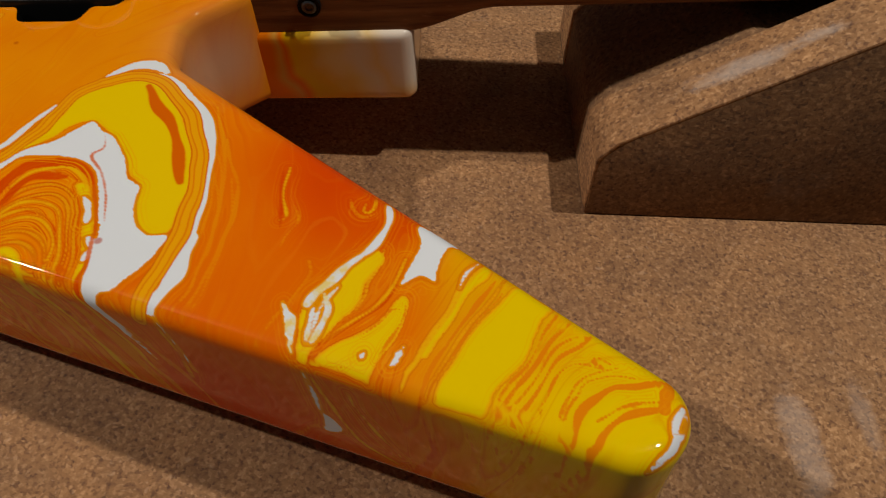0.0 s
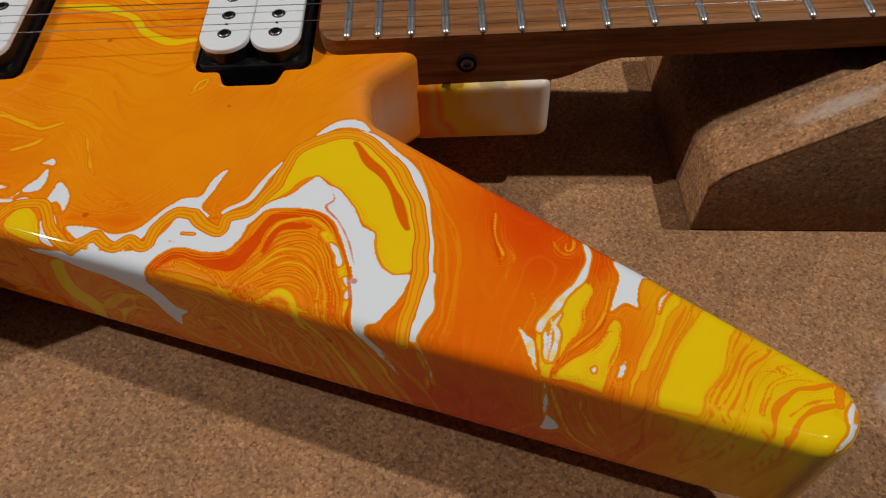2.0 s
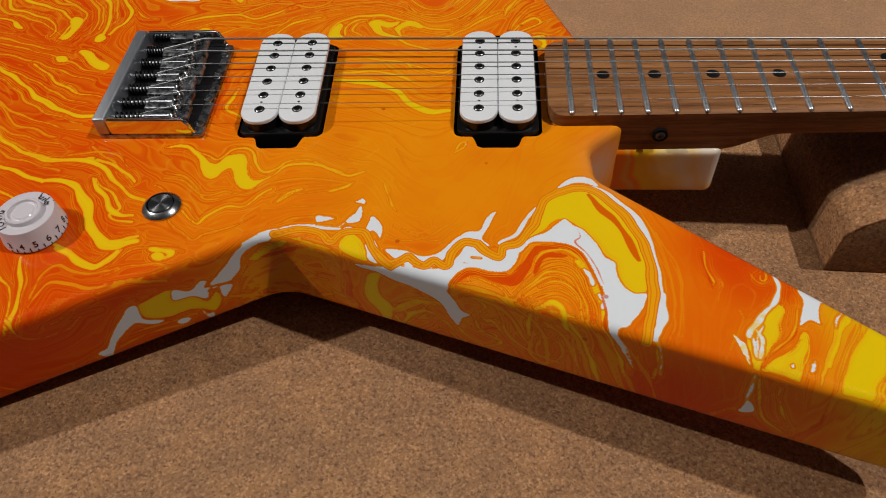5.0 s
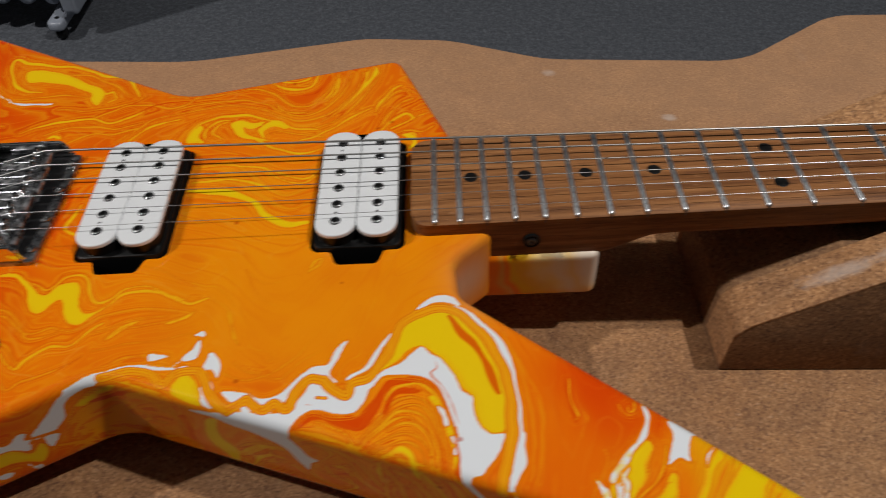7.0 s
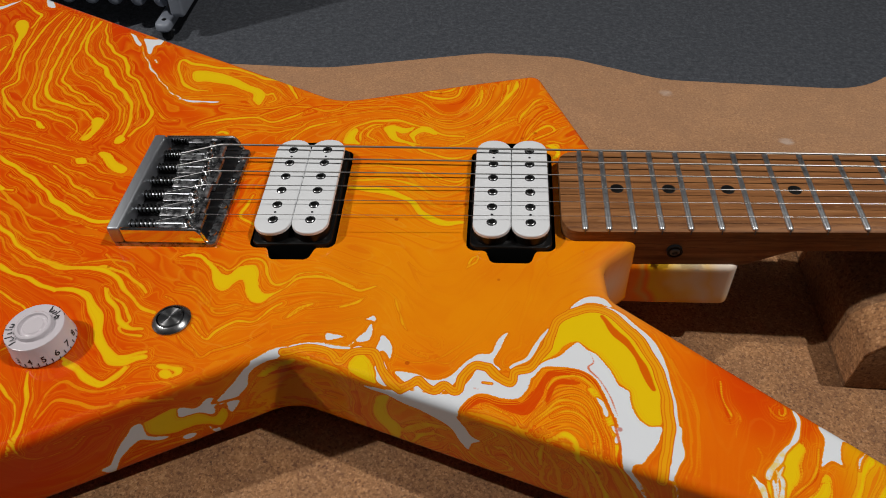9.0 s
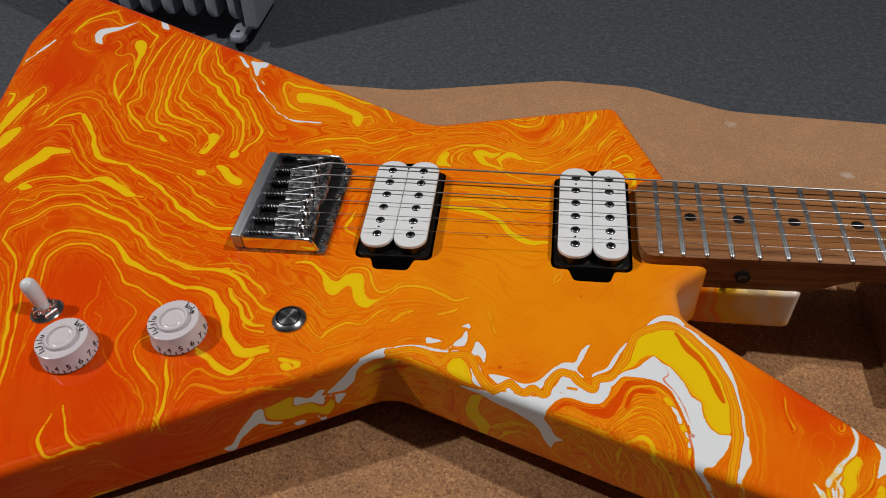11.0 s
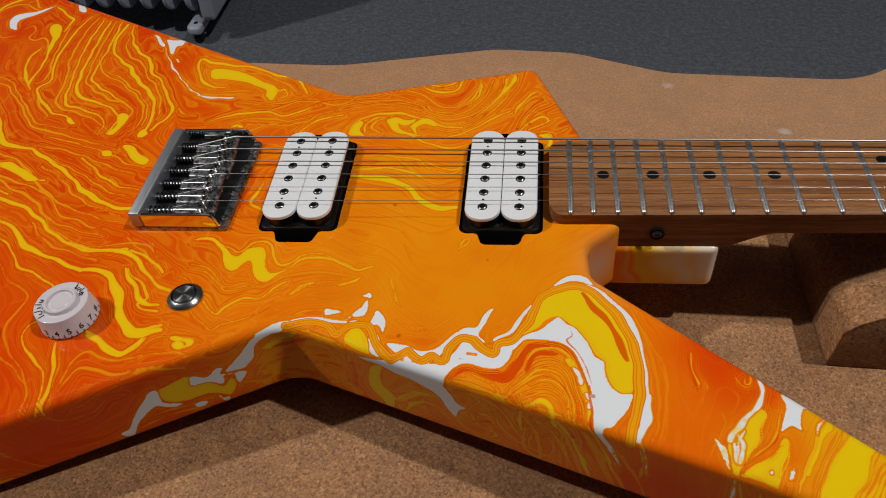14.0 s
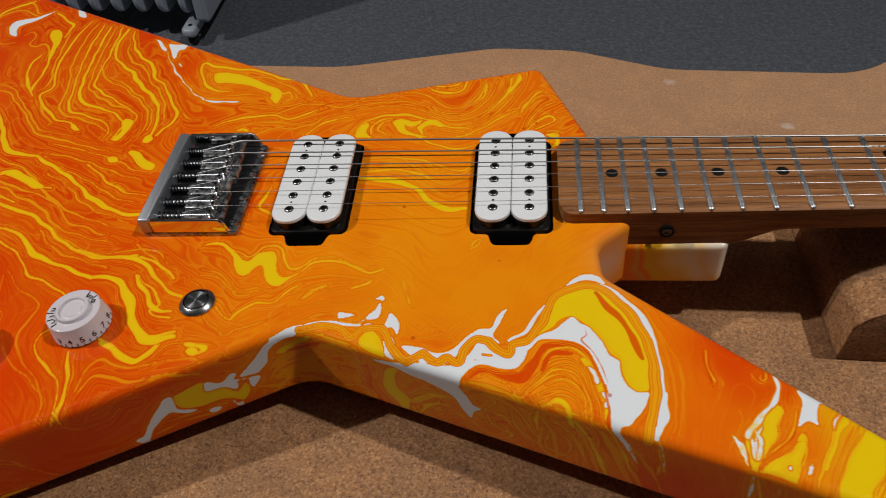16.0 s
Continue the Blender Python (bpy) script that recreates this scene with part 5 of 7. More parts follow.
patch("yellow", (178.9, -108.4), (181.6, -108.4), (183.5, -113.9), (186.3, -120.4), (188.2, -126.5), (188.7, -132.5), (186.9, -138.4), (186.4, -132.4), (185.6, -125.5), (183.2, -118.2), (180.9, -112.8))
stroke("red", 0.36, (165.5, -108), (169.7, -104.7), (174.2, -104.4), (178.8, -106.8))
stroke("gold", 0.30, (153.7, -127.3), (159.3, -117.6), (164.8, -111.3), (170.8, -108.1), (176.3, -109.4), (180, -113.9), (183, -122.3), (184.6, -130.4), (185, -137.8))
stroke("gold", 0.30, (152.8, -127), (160.2, -118.6), (166.8, -113.5), (171.9, -111), (176.4, -112.7), (179.7, -118.1), (182.3, -126.4), (183.1, -137.1))
stroke("yellow", 0.35, (153.7, -127.3), (159.6, -120.7), (165.2, -115.6), (169.4, -113.6), (173, -114.1), (176.7, -117), (179.6, -123.3), (181.3, -130.4), (181.2, -136.5))
stroke("red", 0.30, (169.7, -116.8), (173.2, -117.9), (176.9, -121.2), (179.7, -126.3), (180.4, -130.3))
stroke("yellow", 0.30, (154.7, -127.6), (162.1, -119.7), (167.9, -116.7), (171.4, -116.4), (173.3, -118.4))
stroke("yellow", 0.34, (163.9, -120.8), (170.7, -118.9), (175.2, -121.1), (178.9, -126.3), (179.3, -135.9), (181.2, -136.5))
stroke("gold", 0.30, (156.6, -128.2), (164.2, -123.9), (171, -123.1), (176.3, -126.3), (179.2, -132.3))
stroke("gold", 0.30, (158.5, -128.9), (164.5, -127), (171.2, -126.1), (175.7, -129.2), (177.4, -135.2))
stroke("yellow", 0.33, (162.3, -130.1), (163.2, -130.5), (167, -131.7), (171.8, -133.3), (176.5, -134.9))
stroke("red", 0.30, (163.2, -130.5), (165.1, -131.1), (168, -132.1))
patch("yellow", (166.1, -131.4), (168.9, -132.4), (172.7, -133.6), (175.6, -134.6), (174.4, -134.9), (169.9, -132.7))
stroke("yellow", 0.30, (138.1, -117), (142.7, -118.2), (148.4, -121.5), (151.8, -126.6), (154.7, -127.6))
stroke("gold", 0.30, (135.7, -121.2), (141.4, -123.1), (147.1, -125), (151.8, -126.6), (154, -129.5))
stroke("yellow", 0.30, (137.6, -121.9), (142.4, -123.5), (147.1, -125), (152.6, -127.6))
stroke("yellow", 0.43, (126.4, -129), (135, -125), (138.9, -127.7), (140.9, -131.8), (133.8, -137.4), (137, -141.6), (145.5, -138.9), (145.3, -145.2))
stroke("yellow", 0.43, (133, -140.6), (133.6, -147.1), (139.2, -149.6), (138.6, -154.7))
stroke("gold", 0.34, (154.8, -150.3), (165.9, -139.1), (173.9, -136.2), (178.6, -140.2), (179.5, -149.3), (175.5, -163.1))
stroke("gold", 0.35, (162.4, -152.3), (170.6, -144.4), (174.4, -147), (173, -156.9))
stroke("yellow", 0.51, (99, -135.3), (107.6, -131), (114.7, -131.8), (107.9, -137.4), (99.3, -140.1))
stroke("cut", 0.36, (134.2, -109.6), (135.6, -110), (136.5, -110.1))
stroke("rope", 0.55, (137.8, -107), (139.3, -107.2), (140.9, -107.3))
stroke("orange", 0.34, (253.9, -162.2), (254.3, -165.9), (256.9, -162.6), (258.1, -162.3))
stroke("orange", 0.30, (251.1, -161), (251.3, -172.9), (254.8, -175.6), (258.4, -167.8), (259.9, -163))
stroke("white", 0.54, (238.2, -158.6), (235.8, -169.2), (233.9, -177.1))
patch("white", (230.8, -183.5), (233.9, -177.1), (235.4, -176.8), (236.2, -182.1))
stroke("yellow", 0.45, (239.4, -158.2), (238.7, -172.3), (239.6, -187), (245.7, -195.2))
stroke("yellow", 0.40, (246.3, -164.3), (245.5, -176.2), (247.3, -190.9))
stroke("red", 0.53, (262.8, -163.9), (260.4, -176.2), (256.5, -188.1), (248.4, -198.5))
stroke("orange", 0.38, (266.4, -169.4), (263.7, -180.8), (259, -191.4))
stroke("orange", 0.38, (269.8, -171.9), (268.2, -183.1), (262.7, -194.2))
stroke("orange", 0.37, (276.5, -170.1), (273.6, -183.5), (266.3, -197))
stroke("orange", 0.31, (282.7, -170.6), (278.9, -183.7), (272, -195.2))
stroke("orange", 0.35, (290.2, -173.5), (286.7, -183.4), (283.1, -191.8))
stroke("orange", 0.45, (294.6, -175.9), (291.8, -183.5), (284.8, -193.1))
stroke("gold", 0.30, (218, -188.8), (227.7, -183.3), (236, -183.4), (243.3, -189.9))
stroke("yellow", 0.61, (186.9, -138.4), (188.4, -144.8), (189.4, -160.6), (189.2, -169.8))
stroke("gold", 0.35, (195.5, -141.3), (197.4, -148.6), (196.9, -162.8), (195.5, -172.5))
stroke("yellow", 0.48, (205.9, -144.8), (204.7, -154.3), (200.4, -169.6))
stroke("white", 0.30, (205.9, -144.8), (206.7, -150.5), (203.5, -165.3))
stroke("white", 0.35, (190.7, -139.7), (192.5, -146), (194, -152.6), (194.1, -157.9))
stroke("gold", 0.39, (163, -136.3), (156, -147.8), (152.5, -163.3), (157.9, -170.2))
stroke("gold", 0.42, (167.4, -137.5), (159.3, -149.1), (158.3, -158.4), (162.9, -159.7))
stroke("yellow", 0.34, (164.5, -132.8), (171, -135.5), (173.1, -141.8), (171.7, -156.2), (170.2, -171.7))
stroke("gold", 0.37, (170, -137.1), (173.6, -143.6), (174.3, -159.5), (174.2, -174.9))
stroke("gold", 0.37, (178, -141.1), (178.1, -155.2), (179.5, -170), (180.3, -175.6))
stroke("yellow", 0.57, (136.3, -139.6), (141, -141.1), (142.8, -146.8))
stroke("red", 0.58, (133.7, -147.2), (139.2, -145), (141.5, -146.1))
stroke("yellow", 0.46, (126.2, -142.5), (132.1, -147.4), (138.3, -152.2), (140.5, -154.5), (132.6, -158.8), (126.3, -154), (122.7, -146.7))
stroke("yellow", 0.42, (112.3, -148.2), (117, -143.7), (119.6, -147.2), (121.7, -154.6), (126.5, -159.6))
stroke("gold", 0.43, (108, -152.2), (113.9, -149.8), (117.1, -155.1))
stroke("yellow", 0.61, (94.7, -140.7), (107.8, -133.7), (116.5, -131), (122, -134))
stroke("gold", 0.50, (98.5, -142.2), (109.7, -135.4), (113.3, -136.9), (105.5, -143.3), (114.3, -140.4))
stroke("gold", 0.35, (53.6, -102.5), (66.4, -98.3), (75, -100.8), (83.5, -104), (76.9, -116.7))
stroke("gold", 0.56, (49.2, -130.7), (51.9, -111.3), (59.1, -103.8), (73.8, -101.4), (79.5, -106.1), (77.2, -114.9))
stroke("gold", 0.30, (47.9, -137.9), (54.2, -120.6), (54.5, -111.9), (66, -106.9), (75.7, -111.5))
stroke("yellow", 0.43, (44.6, -123.4), (47.4, -106.9), (50.3, -100.6), (57.4, -97.7))
stroke("gold", 0.30, (52.8, -138.2), (55.6, -126.3), (54.1, -119.1), (65.4, -116.8), (74, -118.6))
stroke("yellow", 0.43, (56.7, -95.3), (64.6, -91.5), (74.1, -91.2), (81.8, -93.7))
stroke("yellow", 0.35, (58.7, -95.6), (63.7, -97), (74.7, -94))


def wobble(p, size, amount, seed):
    """A smooth sideways shift of skin points, in millimetres."""
    out = np.zeros_like(p)
    rng = np.random.RandomState(seed)
    for k in range(9):
        a = rng.uniform(0, 2 * np.pi)
        f = 2 * np.pi / (size * rng.uniform(0.6, 1.6))
        ph = rng.uniform(0, 2 * np.pi)
        wave = np.sin(f * (p[:, 0] * np.cos(a) + p[:, 1] * np.sin(a)) + ph)
        b = rng.uniform(0, 2 * np.pi)
        out += amount / 2.2 * wave[:, None] * np.array([np.cos(b), np.sin(b)])
    return out


def nearest(p, kind, far=6.0, thin=1):
    """How far each point lies from the paint of one kind; less than nothing inside it."""
    best = np.full(len(p), far)
    for pts, w in STROKES[kind]:
        pts, w = pts[::thin], w[::thin]
        lo, hi = pts.min(0) - far - w.max(), pts.max(0) + far + w.max()
        m = np.where(((p > lo) & (p < hi)).all(1))[0]
        for c in np.array_split(m, max(1, len(m) * len(pts) // 2000000)):
            d = np.sqrt(((p[c, None] - pts[None]) ** 2).sum(2)) - w[None]
            best[c] = np.minimum(best[c], d.min(1))
    for pts in PATCHES[kind]:
        lo, hi = pts.min(0) - far, pts.max(0) + far
        m = np.where(((p > lo) & (p < hi)).all(1))[0]
        for c in np.array_split(m, max(1, len(m) * len(pts) // 2000000)):
            d = np.sqrt(((p[c, None] - pts[None]) ** 2).sum(2)).min(1)
            d[inside(p[c], pts)] *= -1
            best[c] = np.minimum(best[c], d)
    return best


LOW, CELL, SHAPE = np.array([-340.0, -260.0]), 2.5, (300, 240)


def sample(grid, p, low=LOW, cell=CELL):
    """Values of a grid at points, smoothly between its cells."""
    g = np.clip((p - low) / cell, 0, np.array(grid.shape[:2]) - 1.001)
    i = g.astype(int)
    f = (g - i)[:, :, None] if grid.ndim == 3 else None
    a, b = (f[:, 0], f[:, 1]) if grid.ndim == 3 else (g - i).T
    x, y = i.T
    return grid[x, y] * (1 - a) * (1 - b) + grid[x + 1, y] * a * (1 - b) + grid[x, y + 1] * (1 - a) * b + grid[x + 1, y + 1] * a * b


def flow_directions():
    """The way in which the paint was drawn, on a grid, from the swirls laid down (as twice its angle)."""
    at, way = [], []
    for k in STROKES:
        for pts, w in STROKES[k]:
            q = pts[::5]
            if len(q) > 2:
                d = np.gradient(q, axis=0)
                at.append(q)
                way.append(2 * np.arctan2(d[:, 1], d[:, 0]))
        for pts in PATCHES[k]:
            q = pts[::7]
            d = np.roll(q, -1, 0) - np.roll(q, 1, 0)
            at.append(q)
            way.append(2 * np.arctan2(d[:, 1], d[:, 0]))
    at, way = np.vstack(at).astype(np.float32), np.concatenate(way)
    turn = np.c_[np.cos(way), np.sin(way)].astype(np.float32)
    gx, gy = np.meshgrid(np.arange(SHAPE[0]), np.arange(SHAPE[1]), indexing="ij")
    cells = (np.c_[gx.ravel(), gy.ravel()] * CELL + LOW).astype(np.float32)
    out = np.zeros((len(cells), 2), np.float32)
    for c in np.array_split(np.arange(len(cells)), 60):
        d2 = ((cells[c, None] - at[None]) ** 2).sum(2)
        out[c] = (1 / (d2 + 5) ** 1.6) @ turn
    out /= np.linalg.norm(out, axis=1)[:, None] + 1e-9
    return out.reshape(*SHAPE, 2)


FLOW = []


def flow_bands(p):
    """Smooth random heights, drawn out along the flow: their level lines are the swirls' nested lines."""
    if not FLOW:
        FLOW.append(flow_directions())
        rng = np.random.RandomState(11)
        for size, blur in ((2.3, 2), (4.0, 2)):
            n = rng.normal(size=(int(750 / size), int(600 / size)))
            for _ in range(blur):
                n = (n + np.roll(n, 1, 0) + np.roll(n, -1, 0)) / 3
                n = (n + np.roll(n, 1, 1) + np.roll(n, -1, 1)) / 3
            FLOW.append((n, size))
    grid = FLOW[0]
    sums = [np.zeros(len(p)), np.zeros(len(p))]
    steps = 46
    for sign in (1.0, -1.0):
        q, last = p.copy(), None
        for k in range(steps):
            t = sample(grid, q)
            a = np.arctan2(t[:, 1], t[:, 0]) / 2
            d = np.c_[np.cos(a), np.sin(a)]
            if last is None:
                d = d * sign
            else:
                d *= np.sign((d * last).sum(1) + 1e-12)[:, None]
            last = d
            q = q + 1.5 * d
            fade = 0.5 + 0.5 * math.cos(math.pi * k / steps)
            for j in (0, 1):
                sums[j] += fade * sample(FLOW[1 + j][0], q, LOW, FLOW[1 + j][1])
    return [(v - v.mean()) / (v.std() + 1e-9) for v in sums]


CALM = [(-231, 132, 22), (-208, 165, 12), (-182, 27, 10), (-149, -21, 8), (-118, -66, 20), (-69, 118, 12), (-55, -78, 9), (-84, -142, 16), (-75, -125, 12), (-39, -162, 20),
        (128, -59, 22), (150, -85, 14), (111, -79, 12), (160, -78, 14), (221, -104, 14), (236, -104, 12), (223, -130, 14), (262, -148, 8)]


def paint_fields(skin, milky=((206, -52, 9, 0.6), (200, -62, 5, 0.35))):
    """Per point: how far from each kind of paint, the flow lines' height, and how busy and how red the paint is."""
    p = skin * 1000
    q = p + wobble(p, 11, 0.35, 3)
    out = {k: nearest(q, k) for k in STROKES}
    streak, sweep = flow_bands(p)
    # the bands wrap round the swirls that were laid down
    near = np.minimum(out["yellow"], np.minimum(out["gold"] + 0.4, out["white"]))
    hug = np.exp(-np.clip(near, 0, None) / 1.8)
    streak = streak * (1 - 0.7 * hug) + 1.7 * hug
    # places of known mood: x, y, reach, busy, tone (0 red-orange, 1 orange, 2 yellow)
    broad = [
        (-180, 120, 70, 0.85, 0.0), (-110, 90, 50, 1.0, 0.16), (-130, 10, 60, 0.85, 0.1), (-110, -110, 55, 0.12, 0.06), (-40, -40, 40, 0.65, 0.22), (-20, -150, 45, 0.5, 0.05),
        (-45, 105, 20, 0.8, 0.7), (30, 60, 40, 0.8, 0.55), (120, 85, 40, 1.0, 0.5), (30, -75, 35, 0.7, 0.85), (110, -50, 45, 0.10, 1.08), (100, 0, 40, 0.6, 0.98),
        (95, -130, 30, 1.0, 0.8),
    ]
    horn = [
        (170, -120, 22, 1.0, 0.95), (140, -150, 28, 1.0, 0.62), (205, -125, 16, 0.25, 0.75), (215, -120, 20, 0.2, 0.78), (225, -145, 16, 0.1, 0.62), (215, -185, 18, 0.1, 0.1),
        (165, -165, 16, 0.45, 0.85), (252, -152, 12, 0.6, 0.75), (280, -158, 16, 0.35, 1.45), (303, -170, 18, 0.3, 1.75), (290, -195, 22, 0.7, 1.2), (245, -180, 16, 0.5, 0.6),
        (238, -110, 13, 0.25, 0.05),
    ]
    weight, busy, tone = np.zeros(len(p)), np.zeros(len(p)), np.zeros(len(p))
    for x, y, reach, bz, tn in broad + horn:
        w = np.exp(-((p[:, 0] - x) ** 2 + (p[:, 1] - y) ** 2) / (2 * (0.75 * reach) ** 2)) + 1e-6
        weight, busy, tone = weight + w, busy + w * bz, tone + w * tn
    # smooth pools of paint: x, y, reach
    calm = np.zeros(len(p))
    for x, y, reach in CALM:
        calm = np.maximum(calm, np.exp(-(((p[:, 0] - x) ** 2 + (p[:, 1] - y) ** 2) / (reach * reach)) ** 1.5))
    busy = busy * (1 - 0.9 * calm)
    # pale reflection on the cutaway wall, put into the colour: x, y, reach, strength
    milk = np.zeros(len(p))
    for x, y, reach, much in milky:
        milk = np.maximum(milk, much * np.exp(-((p[:, 0] - x) ** 2 + (p[:, 1] - y) ** 2) / (2 * reach ** 2)))
    out.update({"milk": milk, "streak": streak, "sweep": sweep, "busy": busy / weight, "tone": tone / weight})
    return out


def inside(pts, loop):
    """Which of the points lie in the loop."""
    x, y = pts[:, 0], pts[:, 1]
    odd = np.zeros(len(pts), bool)
    for (ax, ay), (bx, by) in zip(loop, np.roll(loop, -1, 0)):
        if ay != by:
            odd ^= ((ay > y) != (by > y)) & (x < (bx - ax) * (y - ay) / (by - ay) + ax)
    return odd


def outward(loop):
    t = np.roll(loop, -1, 0) - np.roll(loop, 1, 0)
    n = np.c_[t[:, 1], -t[:, 0]]
    return n / np.linalg.norm(n, axis=1)[:, None]


def rout_outline(cx, slant):
    """The opening round a pickup, with the tabs for its screws."""
    c = [(-0.0205, -0.0355, 0.004), (-0.0115, -0.0355, 0.002), (-0.0090, -0.0430, 0.003), (0.0090, -0.0430, 0.003), (0.0115, -0.0355, 0.002), (0.0205, -0.0355, 0.004),
         (0.0205, 0.0355, 0.004), (0.0115, 0.0355, 0.002), (0.0090, 0.0430, 0.003), (-0.0090, 0.0430, 0.003), (-0.0115, 0.0355, 0.002), (-0.0205, 0.0355, 0.004)]
    p = np.array(rounded(c, 0.0008))
    a = radians(slant)
    return np.c_[p[:, 0] * math.cos(a) - p[:, 1] * math.sin(a) + cx, p[:, 0] * math.sin(a) + p[:, 1] * math.cos(a)]


PICKUPS = ((0.1482, 0.0), (0.0453, 0.9))
ROUTS = [rout_outline(*p) for p in PICKUPS]


def set_fields(mesh, skin, **more):
    for key, values in paint_fields(skin, **more).items():
        a = mesh.attributes.new(key, "FLOAT", "POINT")
        a.data.foreach_set("value", values.astype(np.float32))


def guitar_body():
    from mathutils.geometry import delaunay_2d_cdt
    R = 0.0042
    loop = resample(rounded(BODY[::-1], 0.0010), 0.0010)
    n = outward(loop)
    for _ in range(2):
        n = n + np.roll(n, 1, 0) + np.roll(n, -1, 0)
        n /= np.linalg.norm(n, axis=1)[:, None]
    flat = loop - n * R
    gap = 0.0007
    gx, gy = np.meshgrid(np.arange(-0.28, 0.32, gap), np.arange(-0.19, 0.26, gap))
    gx = gx + (np.arange(gx.shape[0]) % 2)[:, None] * gap / 2
    grid = np.c_[gx.ravel(), gy.ravel()]
    # a closer grid on the horn that the camera passes nearest
    close = (grid[:, 0] > 0.140) & (grid[:, 1] < -0.062)
    fx, fy = np.meshgrid(np.arange(0.1405, 0.32, 0.00045), np.arange(-0.19, -0.0625, 0.00045))
    fx = fx + (np.arange(fx.shape[0]) % 2)[:, None] * 0.000225
    grid = np.vstack([grid[~close], np.c_[fx.ravel(), fy.ravel()]])
    grid = grid[inside(grid, loop - n * (R + 0.0008))]
    for r in ROUTS:
        c = r.mean(0)
        grid = grid[~inside(grid, c + (r - c) * 1.02)]
    loops, pts, edges = [flat, *ROUTS], [], []
    for l in loops:
        k = len(pts)
        pts += [Vector(v) for v in l]
        edges += [(k + i, k + (i + 1) % len(l)) for i in range(len(l))]
    count = len(pts)
    pts += [Vector(v) for v in grid]
    verts, _, faces, _, _, _ = delaunay_2d_cdt(pts, edges, [], 0, 1e-7)
    v2 = np.array([tuple(v) for v in verts])
    faces = np.array([f for f in faces if len(f) == 3])
    mid = v2[faces].mean(1)
    keep = inside(mid, flat)
    for r in ROUTS:
        keep &= ~inside(mid, r)
    faces = faces[keep]
    # the rim: the flat's edge, over the rounding, down the side and under
    N = len(loop)
    rings, skins = [flat], [flat]
    zs = [TOP]
    for k in range(1, 7):
        a = math.pi / 2 * k / 6
        rings.append(loop - n * R * (1 - math.sin(a)))
        zs.append(TOP - R * (1 - math.cos(a)))
        skins.append(flat + n * R * a)
    base = R * math.pi / 2
    for k in range(1, 33):
        d = (TOP - BACK - 2 * R) * k / 32
        rings.append(loop)
        zs.append(TOP - R - d)
        skins.append(flat + n * (base + d))
    for k in range(1, 5):
        a = math.pi / 2 * k / 4
        rings.append(loop - n * R * (1 - math.cos(a)))
        zs.append(BACK + R * (1 - math.sin(a)))
        skins.append(flat + n * (base + TOP - BACK - 2 * R + R * a))
    co = [np.c_[v2, np.full(len(v2), TOP)]]
    skin = [v2]
    for ring, z, s in zip(rings, zs, skins):
        co.append(np.c_[ring, np.full(N, z)])
        skin.append(s)
    start = len(v2)
    polys = [tuple(map(int, f)) for f in faces]
    for k in range(len(rings) - 1):
        a, b = start + k * N, start + (k + 1) * N
        polys += [(a + i, b + i, b + (i + 1) % N, a + (i + 1) % N) for i in range(N)]
    polys.append(tuple(start + (len(rings) - 1) * N + i for i in range(N - 1, -1, -1)))
    co, skin = np.vstack(co), np.vstack(skin)
    mesh = bpy.data.meshes.new("body")
    mesh.from_pydata([tuple(c) for c in co], [], polys)
    set_fields(mesh, skin)
    bm = bmesh.new()
    bm.from_mesh(mesh)
    bmesh.ops.remove_doubles(bm, verts=bm.verts, dist=1e-6)
    bmesh.ops.recalc_face_normals(bm, faces=bm.faces)
    bm.to_mesh(mesh)
    bm.free()
    return finish_mesh("body", mesh, PAINT, guitar, "glossy orange, yellow and white swirled lacquer", 50)


def attribute(t, name):
    return node(t, "ShaderNodeAttribute", attribute_name=name).outputs["Fac"]


